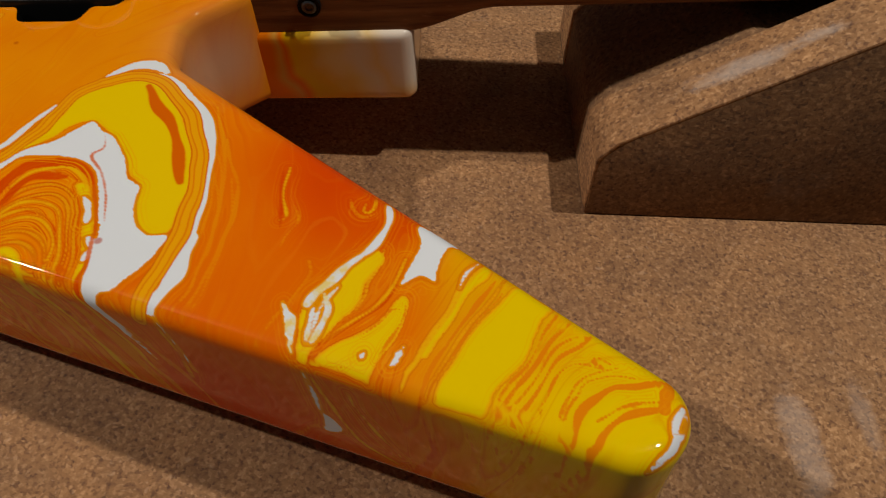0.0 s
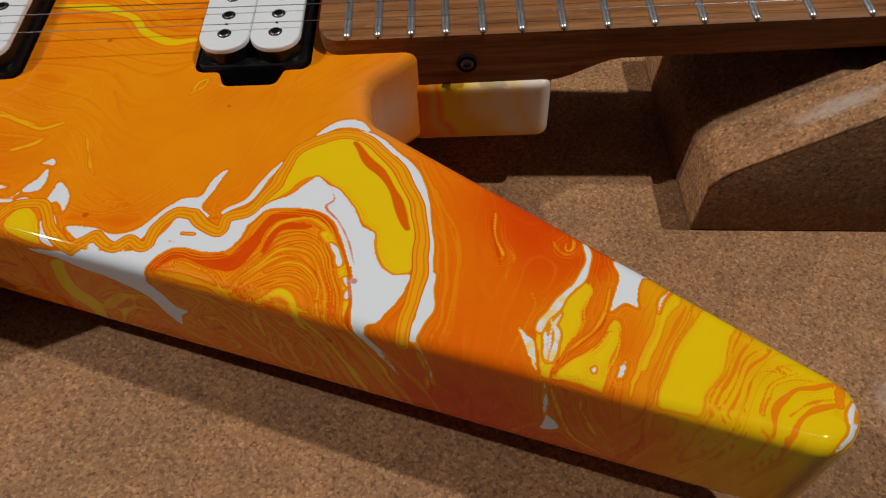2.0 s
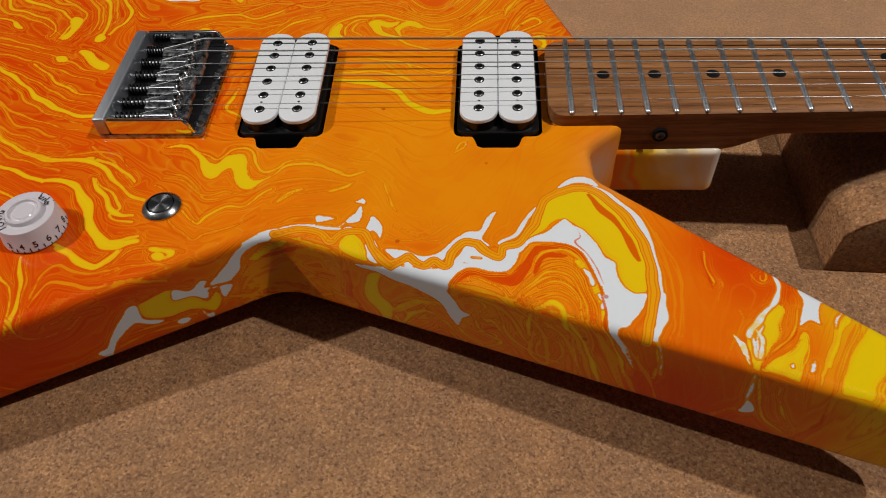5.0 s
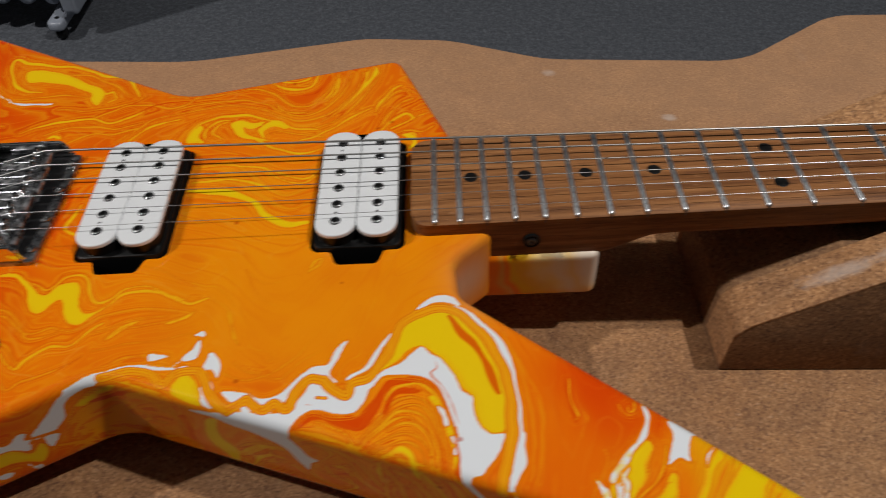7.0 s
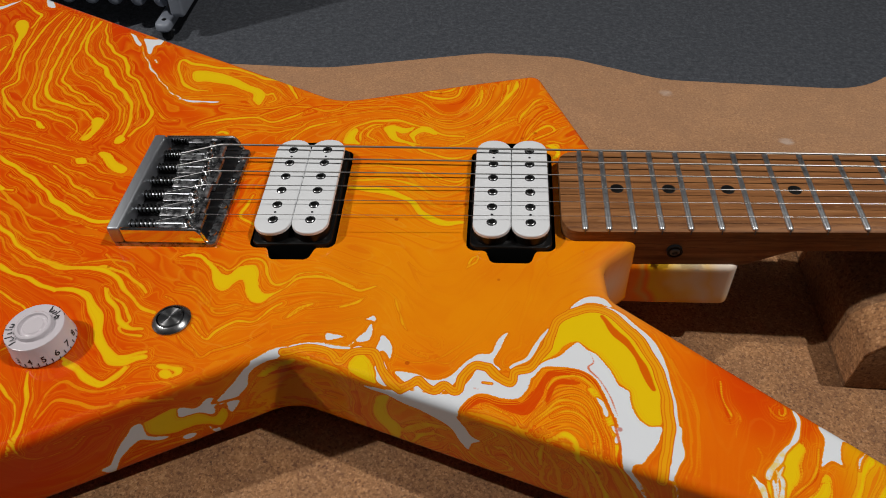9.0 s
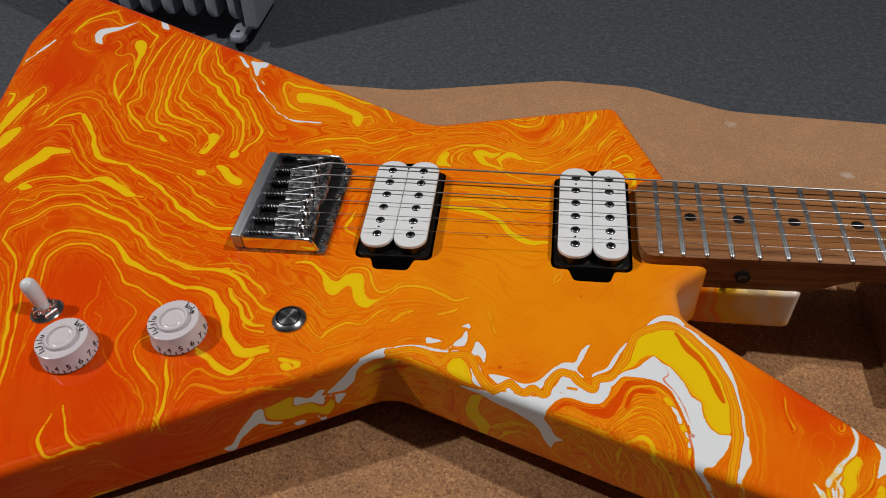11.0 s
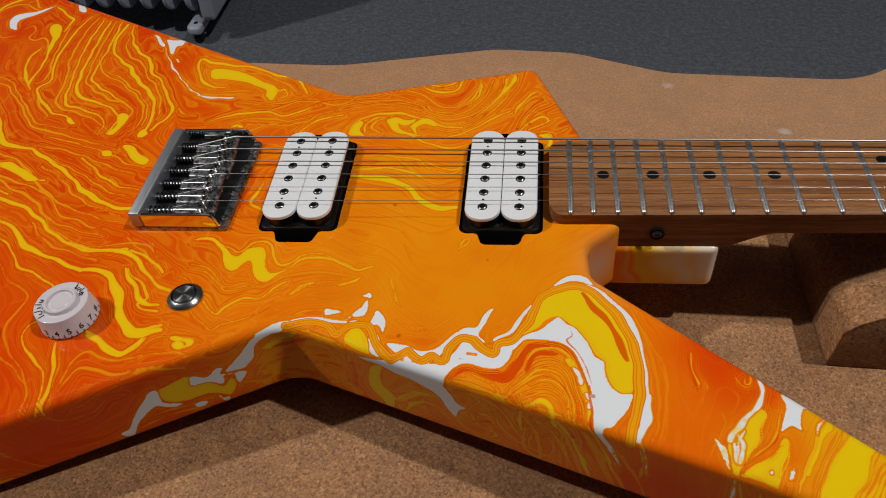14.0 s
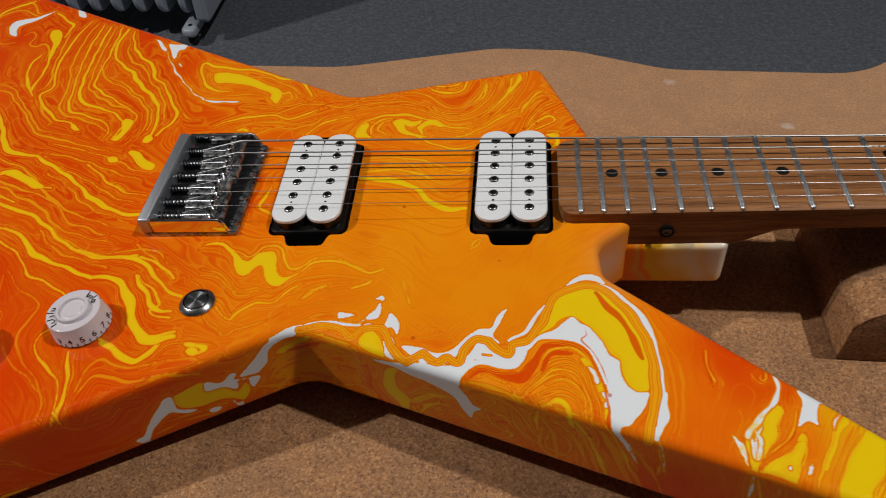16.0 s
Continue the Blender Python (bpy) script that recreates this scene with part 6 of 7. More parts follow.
def paint_material():
    m, t, b = material("swirled_lacquer", rough=0.04)
    b.inputs["Specular IOR Level"].default_value = 0.22
    c = coords(t)
    white, yellow, red, gold, orange, rope, cut, streak, sweep, busy, tone = (attribute(t, k) for k in ("white", "yellow", "red", "gold", "orange", "rope", "cut", "streak", "sweep", "busy", "tone"))
    fine = maths(t, "MULTIPLY", maths(t, "SUBTRACT", noise_tex(t, c, 200, 2, 0.5).outputs["Fac"], 0.5), 0.5)
    GOLD, YELLOW, DEEP, PALE = (0.80, 0.315, 0.005), (0.77, 0.52, 0.003), (0.64, 0.042, 0.001), (0.70, 0.73, 0.76)
    level = maths(t, "MULTIPLY", tone, 0.6)
    base = ramp(t, level, [(0.0, DEEP), (0.22, (0.70, 0.072, 0.001)), (0.55, (0.80, 0.178, 0.002)), (0.75, (0.80, 0.32, 0.003)), (0.95, YELLOW)])
    pale = ramp(t, level, [(0.0, (0.74, 0.110, 0.002)), (0.5, (0.82, 0.225, 0.003)), (1.0, YELLOW)])
    line = ramp(t, level, [(0.0, (0.79, 0.23, 0.004)), (0.3, (0.83, 0.36, 0.006)), (0.6, (0.84, 0.38, 0.006)), (1.0, (0.82, 0.48, 0.004))])
    hair = ramp(t, level, [(0.0, (0.80, 0.25, 0.012)), (0.6, (0.84, 0.42, 0.03)), (1.0, (0.80, 0.50, 0.02))])
    # masks by height: red for thin gold lines, green for paler bands, blue for deep ones
    N, G, P, D = (0.0, 0.0, 0.0), (1.0, 0.0, 0.0), (0.0, 0.7, 0.0), (0.0, 0.0, 0.9)
    bands = [(-9.0, D), (-1.10, N), (-0.92, G), (-0.85, P), (-0.50, N), (-0.22, G), (-0.15, N), (0.18, P), (0.42, G), (0.55, N), (0.80, D), (0.92, G), (1.28, P), (1.45, N), (1.58, G), (1.72, D), (1.95, P), (2.06, G)]
    height = maths(t, "ADD", streak, maths(t, "MULTIPLY", fine, 0.2))
    fac = maths(t, "MULTIPLY_ADD", height, 1 / 6, 0.5)
    mask = node(t, "ShaderNodeValToRGB", {"Fac": fac})
    el = mask.color_ramp.elements
    mask.color_ramp.interpolation = "LINEAR"
    while len(el) < len(bands):
        el.new(0.5)
    for e, (h0, c0) in zip(el, bands):
        e.position, e.color = max(0.0, h0 / 6 + 0.5), (*c0, 1)
    thin, light, deep = node(t, "ShaderNodeSeparateColor", {0: mask.outputs["Color"]}).outputs[:3]
    col = mix(t, maths(t, "MULTIPLY", maths(t, "MULTIPLY", maths(t, "MULTIPLY_ADD", busy, 0.9, 0.0), step(t, sweep, -0.3, 0.9)), 0.6), base, pale)
    col = mix(t, maths(t, "MULTIPLY", light, maths(t, "MULTIPLY_ADD", busy, 0.6, 0.0)), col, pale)
    col = mix(t, maths(t, "MULTIPLY", deep, maths(t, "MULTIPLY_ADD", busy, 0.65, 0.05)), col, DEEP)
    col = mix(t, maths(t, "MULTIPLY", thin, maths(t, "MULTIPLY_ADD", busy, 0.58, 0.0)), col, line)
    # hairlines drawn far out along the flow
    for at, half, much in ((-0.95, 0.022, 0.5), (-0.25, 0.018, 0.65), (0.35, 0.022, 0.7), (0.95, 0.025, 0.8), (1.5, 0.03, 0.8)):
        away = maths(t, "ABSOLUTE", maths(t, "SUBTRACT", maths(t, "ADD", sweep, maths(t, "MULTIPLY", fine, 0.12)), at))
        col = mix(t, maths(t, "MULTIPLY", step(t, away, half * 1.6, half * 0.5), maths(t, "MULTIPLY", maths(t, "MULTIPLY_ADD", busy, 0.50, 0.05), much)), col, hair)
    wash = noise_tex(t, c, 24, 3, 0.5).outputs["Fac"]
    col = mix(t, maths(t, "MULTIPLY", step(t, wash, 0.42, 0.68), 0.25), col, (0.66, 0.10, 0.002))

    def over(col, field, colour, soft=0.16, strength=1.0, shift=0.0):
        f = maths(t, "ADD", field, fine)
        return mix(t, maths(t, "MULTIPLY", step(t, f, shift + soft, shift - soft), strength), col, colour)

    part_way = noise_tex(t, c, 60, 2, 0.5).outputs["Fac"]
    shown = step(t, part_way, 0.38, 0.55)

    def ring(col, field, at, half, colour, strength):
        """A thin line that runs beside a swirl."""
        away = maths(t, "ABSOLUTE", maths(t, "SUBTRACT", maths(t, "ADD", field, maths(t, "MULTIPLY", fine, 1.6)), at))
        return mix(t, maths(t, "MULTIPLY", maths(t, "MULTIPLY", step(t, away, half + 0.1, half - 0.06), shown), maths(t, "MULTIPLY", maths(t, "MULTIPLY_ADD", busy, 0.8, 0.15), strength)), col, colour)

    # lines run along and inside each swirl
    RUST, FLAME = (0.62, 0.085, 0.002), (0.78, 0.20, 0.003)
    col = ring(col, yellow, 2.3, 0.16, GOLD, 0.7)
    col = ring(col, yellow, 1.5, 0.14, GOLD, 0.8)
    col = over(col, yellow, RUST, 0.14, 0.5, 0.38)
    col = over(col, gold, RUST, 0.25, maths(t, "MULTIPLY", busy, 0.5), 0.5)
    col = over(col, gold, GOLD, 0.2, maths(t, "MULTIPLY_ADD", busy, 0.6, 0.35), 0.04)
    col = over(col, yellow, GOLD, 0.16, 0.7, 0.18)
    sun = ramp(t, level, [(0.0, (0.80, 0.50, 0.005)), (0.4, (0.79, 0.51, 0.005)), (0.75, YELLOW)])
    col = over(col, yellow, (0.81, 0.385, 0.006), 0.16, 1.0, -0.02)
    col = over(col, yellow, sun, 0.35, 1.0, -0.45)
    col = ring(col, yellow, -1.3, 0.08, FLAME, 0.5)
    col = ring(col, orange, 0.55, 0.08, FLAME, 0.75)
    col = ring(col, orange, 1.1, 0.07, FLAME, 0.65)
    col = over(col, orange, (0.76, 0.19, 0.004), 0.16, 0.9, 0.06)
    col = ring(col, orange, -0.7, 0.14, GOLD, 0.8)
    col = over(col, red, DEEP, 0.35, 0.85)
    col = ring(col, white, 2.4, 0.14, GOLD, 0.6)
    col = ring(col, white, 1.5, 0.16, GOLD, 0.8)
    col = over(col, white, (0.70, 0.16, 0.003), 0.2, 0.8, 0.75)
    col = over(col, white, GOLD, 0.12, 0.7, 0.38)
    off = node(t, "ShaderNodeVectorMath", {0: c, 1: (0.238, -0.143, 0.075)}, operation="DISTANCE").outputs["Value"]
    lace = maths(t, "MULTIPLY", step(t, off, 0.020, 0.012), maths(t, "MULTIPLY", step(t, noise_tex(t, c, 330, 4, 0.65).outputs["Fac"], 0.36, 0.66), 0.85))
    col = over(col, white, mix(t, lace, PALE, (0.78, 0.58, 0.12)), 0.13, 1.0, 0.0)
    col = over(col, rope, (0.66, 0.13, 0.003), 0.15, 1.0, 0.35)
    col = over(col, rope, GOLD, 0.15, 1.0, 0.0)
    col = over(col, rope, (0.72, 0.17, 0.003), 0.15, 0.8, -0.75)
    col = over(col, rope, (0.80, 0.34, 0.005), 0.15, 1.0, -1.15)
    col = over(col, cut, (0.66, 0.12, 0.004), 0.2, 0.9)
    # the cutaway wall's pale reflection, mixed into the paint
    col = mix(t, attribute(t, "milk"), col, (0.62, 0.46, 0.34))
    speck = node(t, "ShaderNodeTexVoronoi", {"Vector": c, "Scale": 42.0}).outputs["Distance"]
    col = mix(t, maths(t, "MULTIPLY", step(t, speck, 0.055, 0.03), 0.7), col, (0.45, 0.05, 0.002))
    t.links.new(col, b.inputs["Base Color"])
    bump(t, b, noise_tex(t, c, 55, 2, 0.5).outputs["Fac"], 0.03, 0.0006)
    return m


PAINT = paint_material()
guitar_body()

# the painted tongue under the neck
bm = prism(rounded([(0.180, -0.0297, 0), (0.2550, -0.0297, 0.0045), (0.2550, 0.0297, 0.0045), (0.180, 0.0297, 0)], 0.0012), 0.0325, 0.0597, 0.0022, 4, True)
bmesh.ops.subdivide_edges(bm, edges=[e for e in bm.edges if e.calc_length() > 0.012], cuts=12, use_grid_fill=True)


def heel_material():
    """Orange running into yellow and then milky white, in bent sheets."""
    m, t, b = material("heel_lacquer", rough=0.12)
    b.inputs["Specular IOR Level"].default_value = 0.35
    c = coords(t)
    x, y, z = node(t, "ShaderNodeSeparateXYZ", {0: c}).outputs
    bend = noise_tex(t, coords(t, (1, 0.4, 1)), 38, 2, 0.5).outputs["Fac"]
    run = maths(t, "ADD", maths(t, "MULTIPLY_ADD", z, 0.35, x), maths(t, "MULTIPLY_ADD", bend, 0.030, -0.015))
    f = node(t, "ShaderNodeMapRange", {"Value": run, "From Min": 0.217, "From Max": 0.281}).outputs[0]
    col = ramp(t, f, [(0.0, (0.78, 0.15, 0.002)), (0.16, (0.80, 0.20, 0.003)), (0.22, (0.72, 0.36, 0.05)), (0.27, (0.80, 0.17, 0.003)), (0.33, (0.76, 0.46, 0.006)), (0.42, (0.78, 0.44, 0.03)),
                      (0.50, (0.78, 0.56, 0.20)), (0.60, (0.74, 0.62, 0.42)), (0.70, (0.76, 0.54, 0.24)), (0.80, (0.74, 0.63, 0.50)), (1.0, (0.76, 0.68, 0.60))])
    low = step(t, maths(t, "ADD", z, maths(t, "MULTIPLY", bend, 0.014)), 0.047, 0.039)
    col = mix(t, maths(t, "MULTIPLY", low, 0.45), col, (0.78, 0.30, 0.02))
    t.links.new(col, b.inputs["Base Color"])
    bump(t, b, noise_tex(t, c, 55, 2, 0.5).outputs["Fac"], 0.03, 0.0006)
    return m


part("heel", bm, heel_material(), guitar, "orange, yellow and milky white painted heel")


# ---- neck ----
def guitar_neck():
    BOARD_Z, END, NUT = 0.0816, 0.1715, SCALE
    bm = bmesh.new()
    xs = np.r_[END, END + np.array([0.0003, 0.001, 0.002, 0.0035, 0.005, 0.0065, 0.008]), np.linspace(0.19, 0.245, 6), np.linspace(0.25, 0.30, 14), np.linspace(0.32, NUT, 16)]
    rings = []
    for x in xs:
        half = np.interp(x, [0.17, NUT], [0.02870, 0.0215])
        u = 0.008 - (x - END)
        if u > 0:
            half -= 0.008 - math.sqrt(max(0.0, 0.008 ** 2 - u ** 2))
        s = np.clip((x - 0.252) / 0.030, 0, 1)
        s = s * s * (3 - 2 * s)
        thick = np.interp(x, [0.17, 0.28, NUT], [0.0222, 0.0218, 0.0205])
        ring = []
        for k in range(33):
            a = math.pi * k / 32
            ca, sa = math.cos(a), math.sin(a)
            boxy = (max(-1, min(1, 3.2 * ca)), min(1, 3.2 * sa))
            r = ((1 - s) * boxy[0] + s * math.copysign(abs(ca) ** 0.72, ca), (1 - s) * boxy[1] + s * (0.30 + 0.70 * sa ** 0.9 if sa > 0.02 else 0.30 * sa / 0.02))
            ring.append((x, half * r[0], BOARD_Z - 0.0006 - thick * r[1]))
        for k in range(1, 12):
            y = -half + 2 * half * k / 12
            if k in (1, 11):
                y = math.copysign(half - 0.0008, y)
            ring.append((x, y, BOARD_Z - (0.00005 if k in (1, 11) else 0.0) + 0.0004 * (1 - (y / half) ** 2)))
        rings.append([bm.verts.new(v) for v in ring])
    for a, b in zip(rings, rings[1:]):
        for i in range(len(a)):
            j = (i + 1) % len(a)
            bm.faces.new((a[i], b[i], b[j], a[j]))
    bm.faces.new(rings[0])
    bm.faces.new(rings[-1][::-1])
    bmesh.ops.recalc_face_normals(bm, faces=bm.faces)
    part("neck", bm, WOOD, guitar, "roasted brown maple neck with satin finish", 40)
    head = prism(rounded([(NUT - 0.001, -0.0215, 0.0), (NUT + 0.06, -0.036, 0.02), (NUT + 0.18, -0.030, 0.02), (NUT + 0.185, 0.030, 0.02), (NUT + 0.03, 0.034, 0.015), (NUT - 0.001, 0.0215, 0.0)], 0.004), 0.0615, 0.0755, 0.001)
    part("headstock", head, WOOD, guitar)
    part("nut", block(NUT - 0.002, NUT + 0.002, -0.0215, 0.0215, 0.079, 0.0845, 0.0005), WHITE, guitar)
    # frets
    for n in range(22, 0, -1):
        x = fret_x(n)
        half = np.interp(x, [0.17, NUT], [0.02870, 0.0215]) - 0.0002
        bm = bmesh.new()
        ring = [(0.00135 * math.cos(a), 0.0012 * math.sin(a)) for a in np.linspace(0, math.pi, 13)]
        rows = [[bm.verts.new((u * sc, y, v * sc)) for u, v in ring] for y, sc in ((-half, 0.35), (-half + 0.0004, 0.75), (-half + 0.0013, 1.0), (half - 0.0013, 1.0), (half - 0.0004, 0.75), (half, 0.35))]
        for a, b in zip(rows, rows[1:]):
            for i in range(12):
                bm.faces.new((a[i], a[i + 1], b[i + 1], b[i]))
        bm.faces.new(rows[0][::-1])
        bm.faces.new(rows[-1])
        bmesh.ops.recalc_face_normals(bm, faces=bm.faces)
        wire = part("fret", bm, FRETWIRE, guitar, "", 50)
        wire.location = (x, 0, BOARD_Z + 0.0001)
        part("fret_tang", block(-0.0003, 0.0003, -half - 0.0003, -half + 0.001, -0.0022, -0.0002), DARK_STEEL, wire, "dark slot end of the fret")
    dot = None
    for n in (21, 19, 17, 15, 12, 9, 7, 5, 3):
        x = (fret_x(n) + fret_x(n - 1)) / 2
        for y in ((-0.0116, 0.0116) if n == 12 else (0.0,)):
            m = Matrix.Translation((x, y, BOARD_Z + 0.0003))
            if dot is None:
                dot = part("inlay_dot", lathe([(0.0031, -0.001), (0.0031, 0.00020), (0.0029, 0.00028), (0.0, 0.00028)], 24), BLACK, guitar, "black dot inlay")
                dot.matrix_basis = m
            else:
                twin(dot, guitar, m)
    # side screw in its dark hole
    side = Matrix.Translation((0.2234, -0.0289, 0.0695)) @ Matrix.Rotation(radians(90), 4, "X")
    hole = part("screw_hole", lathe([(0.0036, -0.001), (0.0036, 0.0007), (0.0031, 0.0007), (0.0031, 0.0003), (0.0, 0.0003)], 24), BLACK, guitar)
    hole.matrix_basis = side
    bolt = part("side_screw", lathe([(0.0023, 0.0), (0.0023, 0.0007), (0.0018, 0.0011), (0.0012, 0.0010), (0.0009, 0.0004), (0.0, 0.0004)], 18), DARK_STEEL, guitar)
    bolt.matrix_basis = side


guitar_neck()


# ---- pickups ----
def pickup(cx, slant):
    turn = Matrix.Translation((cx, 0, 0)) @ Matrix.Rotation(radians(slant), 4, "Z")
    loop = rout_outline(0, 0)
    bm = bmesh.new()
    up = [bm.verts.new((x, y, TOP - 0.0003)) for x, y in loop]
    dn = [bm.verts.new((x, y, TOP - 0.016)) for x, y in loop]
    for i in range(len(loop)):
        j = (i + 1) % len(loop)
        bm.faces.new((up[i], up[j], dn[j], dn[i]))
    bm.faces.new(dn)
    well = part("pickup", bm, BLACK, guitar, "double-coil pickup with white bobbins in a black recess", 30)
    well.matrix_basis = turn
    part("pickup_base", prism(rounded([(-0.0190, -0.0350, 0.004), (0.0190, -0.0350, 0.004), (0.0190, 0.0350, 0.004), (-0.0190, 0.0350, 0.004)], 0.001), TOP - 0.0155, TOP + 0.0020, 0.0012), BLACK, well)
    for k, x in ((0, -0.0089), (1, 0.0089)):
        c = [(x - 0.00875, -0.0345, 0.0083), (x + 0.00875, -0.0345, 0.0083), (x + 0.00875, 0.0345, 0.0083), (x - 0.00875, 0.0345, 0.0083)]
        part("bobbin", prism(rounded(c, 0.0009), TOP + 0.0070, TOP + 0.0088, 0.0006, 3), WHITE, well, "white plastic bobbin")
        part("coil", prism(rounded([(a * 0.985, b * 0.985, r) for a, b, r in c], 0.0012), TOP + 0.0015, TOP + 0.0070), BLACK, well, "black wound coil")
        for i in range(6):
            y = (i - 2.5) * 0.0103
            seat = part("screw_hole", lathe([(0.0024, -0.0005), (0.0024, 0.00015), (0.0021, 0.00015), (0.0, 0.0001)], 20), INK, well)
            s = part("pole_screw", lathe([(0.0020, 0.0001), (0.0020, 0.0004), (0.0018, 0.00055), (0.0014, 0.0006), (0.0013, 0.0002), (0.0, 0.0002)], 18), SCREW, well)
            hx = part("socket", lathe([(0.0013, 0.0002), (0.0013, 0.00045), (0.0, 0.0004)], 6), BLACK, well)
            spin = Matrix.Rotation(radians((i * 37 + k * 23) % 60), 4, "Z")
            for o in (seat, s, hx):
                o.matrix_basis = Matrix.Translation((x, y, TOP + 0.0088)) @ spin
        for y in (-0.0206, 0.0206):
            h = part("bobbin_hole", lathe([(0.0006, 0.0), (0.0006, 0.0001), (0.0, 0.0001)], 10), INK, well)
            h.matrix_basis = Matrix.Translation((x, y, TOP + 0.0088))
    return well


for p in PICKUPS:
    pickup(*p)

# ---- bridge ----
STRING_Y = [(-0.0260 + i * 0.0104, -0.0172 + i * 0.00688) for i in range(6)]
STRING_R = [0.00012, 0.00015, 0.00020, 0.00030, 0.00040, 0.00052]


def bridge():
    x0, x1, w, h = -0.0400, 0.0098, 0.0354, 0.0118
    base = part("bridge", prism(rounded([(x0, -w, 0.002), (x1, -w, 0.0025), (x1, w, 0.0025), (x0, w, 0.002)], 0.0008), TOP, TOP + 0.0022, 0.0006), PLATE_STEEL, guitar, "chrome tray bridge with six spring-loaded saddles")
    part("back_wall", block(x0, x0 + 0.0058, -w, w, TOP + 0.0022, TOP + h, 0.0011, 3), LIP_STEEL, base, "brushed steel back lip")
    for s in (-1, 1):
        y0, y1 = sorted((s * w, s * (w - 0.0022)))
        bm = bmesh.new()
        prof = [(x0 + 0.0058, 0.0022), (x1 - 0.002, 0.0022), (x1 - 0.0035, 0.0040), (0.0055, h * 0.72), (0.0030, h), (x0 + 0.0058, h)]
        f = bm.faces.new([bm.verts.new((x, y0, TOP + z)) for x, z in prof])
        g = bmesh.ops.extrude_face_region(bm, geom=[f])
        for v in g["geom"]:
            if isinstance(v, bmesh.types.BMVert):
                v.co.y = y1
        bmesh.ops.recalc_face_normals(bm, faces=bm.faces)
        bmesh.ops.bevel(bm, geom=bm.edges[:], offset=0.0010, segments=3, affect="EDGES")
        part("side_wall", bm, CHROME, base)
    part("tray_floor", block(x0 + 0.006, 0.0055, -w + 0.0024, w - 0.0024, TOP + 0.0022, TOP + 0.0026), DARK_STEEL, base, "steel floor of the tray, coloured dark for shade")
    for i, (y, _) in enumerate(STRING_Y):
        sx = -0.0035 + (0.0012, 0.0, -0.0018, -0.0002, -0.0014, -0.0030)[i]
        z = TOP + 0.0030
        body = [block(sx - 0.0044, sx + 0.0040, y - 0.0048, y + 0.0048, z, z + 0.0050, 0.0009), block(sx - 0.0180, sx - 0.0044, y - 0.0046, y + 0.0046, z, z + 0.0030, 0.0008),
                tube([(sx + 0.0042, y - 0.0046, z + 0.0044), (sx + 0.0042, y + 0.0046, z + 0.0044)], 0.0016, 10)]
        part("saddle", joined(*body), SADDLE_STEEL, base)
        for dy in (-0.0031, 0.0031):
            foot = Matrix.Translation((sx - 0.0006, y + dy, z))
            post = part("height_screw", lathe([(0.0014, -0.0008), (0.0014, 0.0084), (0.0011, 0.0090), (0.0008, 0.0090), (0.0008, 0.0082), (0.0, 0.0082)], 12), SCREW, base)
            post.matrix_basis = foot
            part("socket", lathe([(0.0008, 0.0080), (0.0008, 0.0084), (0.0, 0.0084)], 6), BLACK, post)
            for ring in range(3):
                h = 0.0056 + 0.0009 * ring
                part("thread", lathe([(0.0014, h), (0.0017, h + 0.0002), (0.0017, h + 0.0003), (0.0014, h + 0.0005)], 12), SCREW, post)
        part("saddle_screw", tube([(x0 + 0.004, y + 0.0006, z + 0.0018), (sx - 0.004, y + 0.0006, z + 0.0022)], 0.0011, 8), STEEL, base)
        turns = 6
        a, bx = x0 + 0.0065, sx - 0.0180
        pts = [(a + (bx - a) * k / (turns * 8), y + 0.0006 + 0.0022 * math.cos(k * math.pi / 4), z + 0.0020 + 0.0022 * math.sin(k * math.pi / 4)) for k in range(turns * 8 + 1)]
        part("spring", tube(pts, 0.00042, 5), SPRING, base, "black coil spring")
    for y in (-0.028, -0.0095, 0.0095, 0.028):
        m = part("mount_screw", lathe([(0.0024, 0.0), (0.0022, 0.0008), (0.0012, 0.0011), (0.0010, 0.0005), (0.0, 0.0005)], 16), SCREW, base)
        m.matrix_basis = Matrix.Translation((0.0066, y, TOP + 0.0022))
    return base


bridge().location = (0, -0.0008, 0)

# ---- strings ----
for i, (yb, yn) in enumerate(STRING_Y):
    r = STRING_R[i]
    pts = [(-0.0300, yb, TOP + 0.0045), (-0.0070, yb, TOP + 0.0105), (-0.0015, yb, 0.0867), (0.005, yb, 0.0867), (SCALE, yn, 0.0848)]
    part("string", tube(pts, r, 8), WOUND if i > 2 else STRING, guitar, "wound steel string" if i > 2 else "plain steel string")


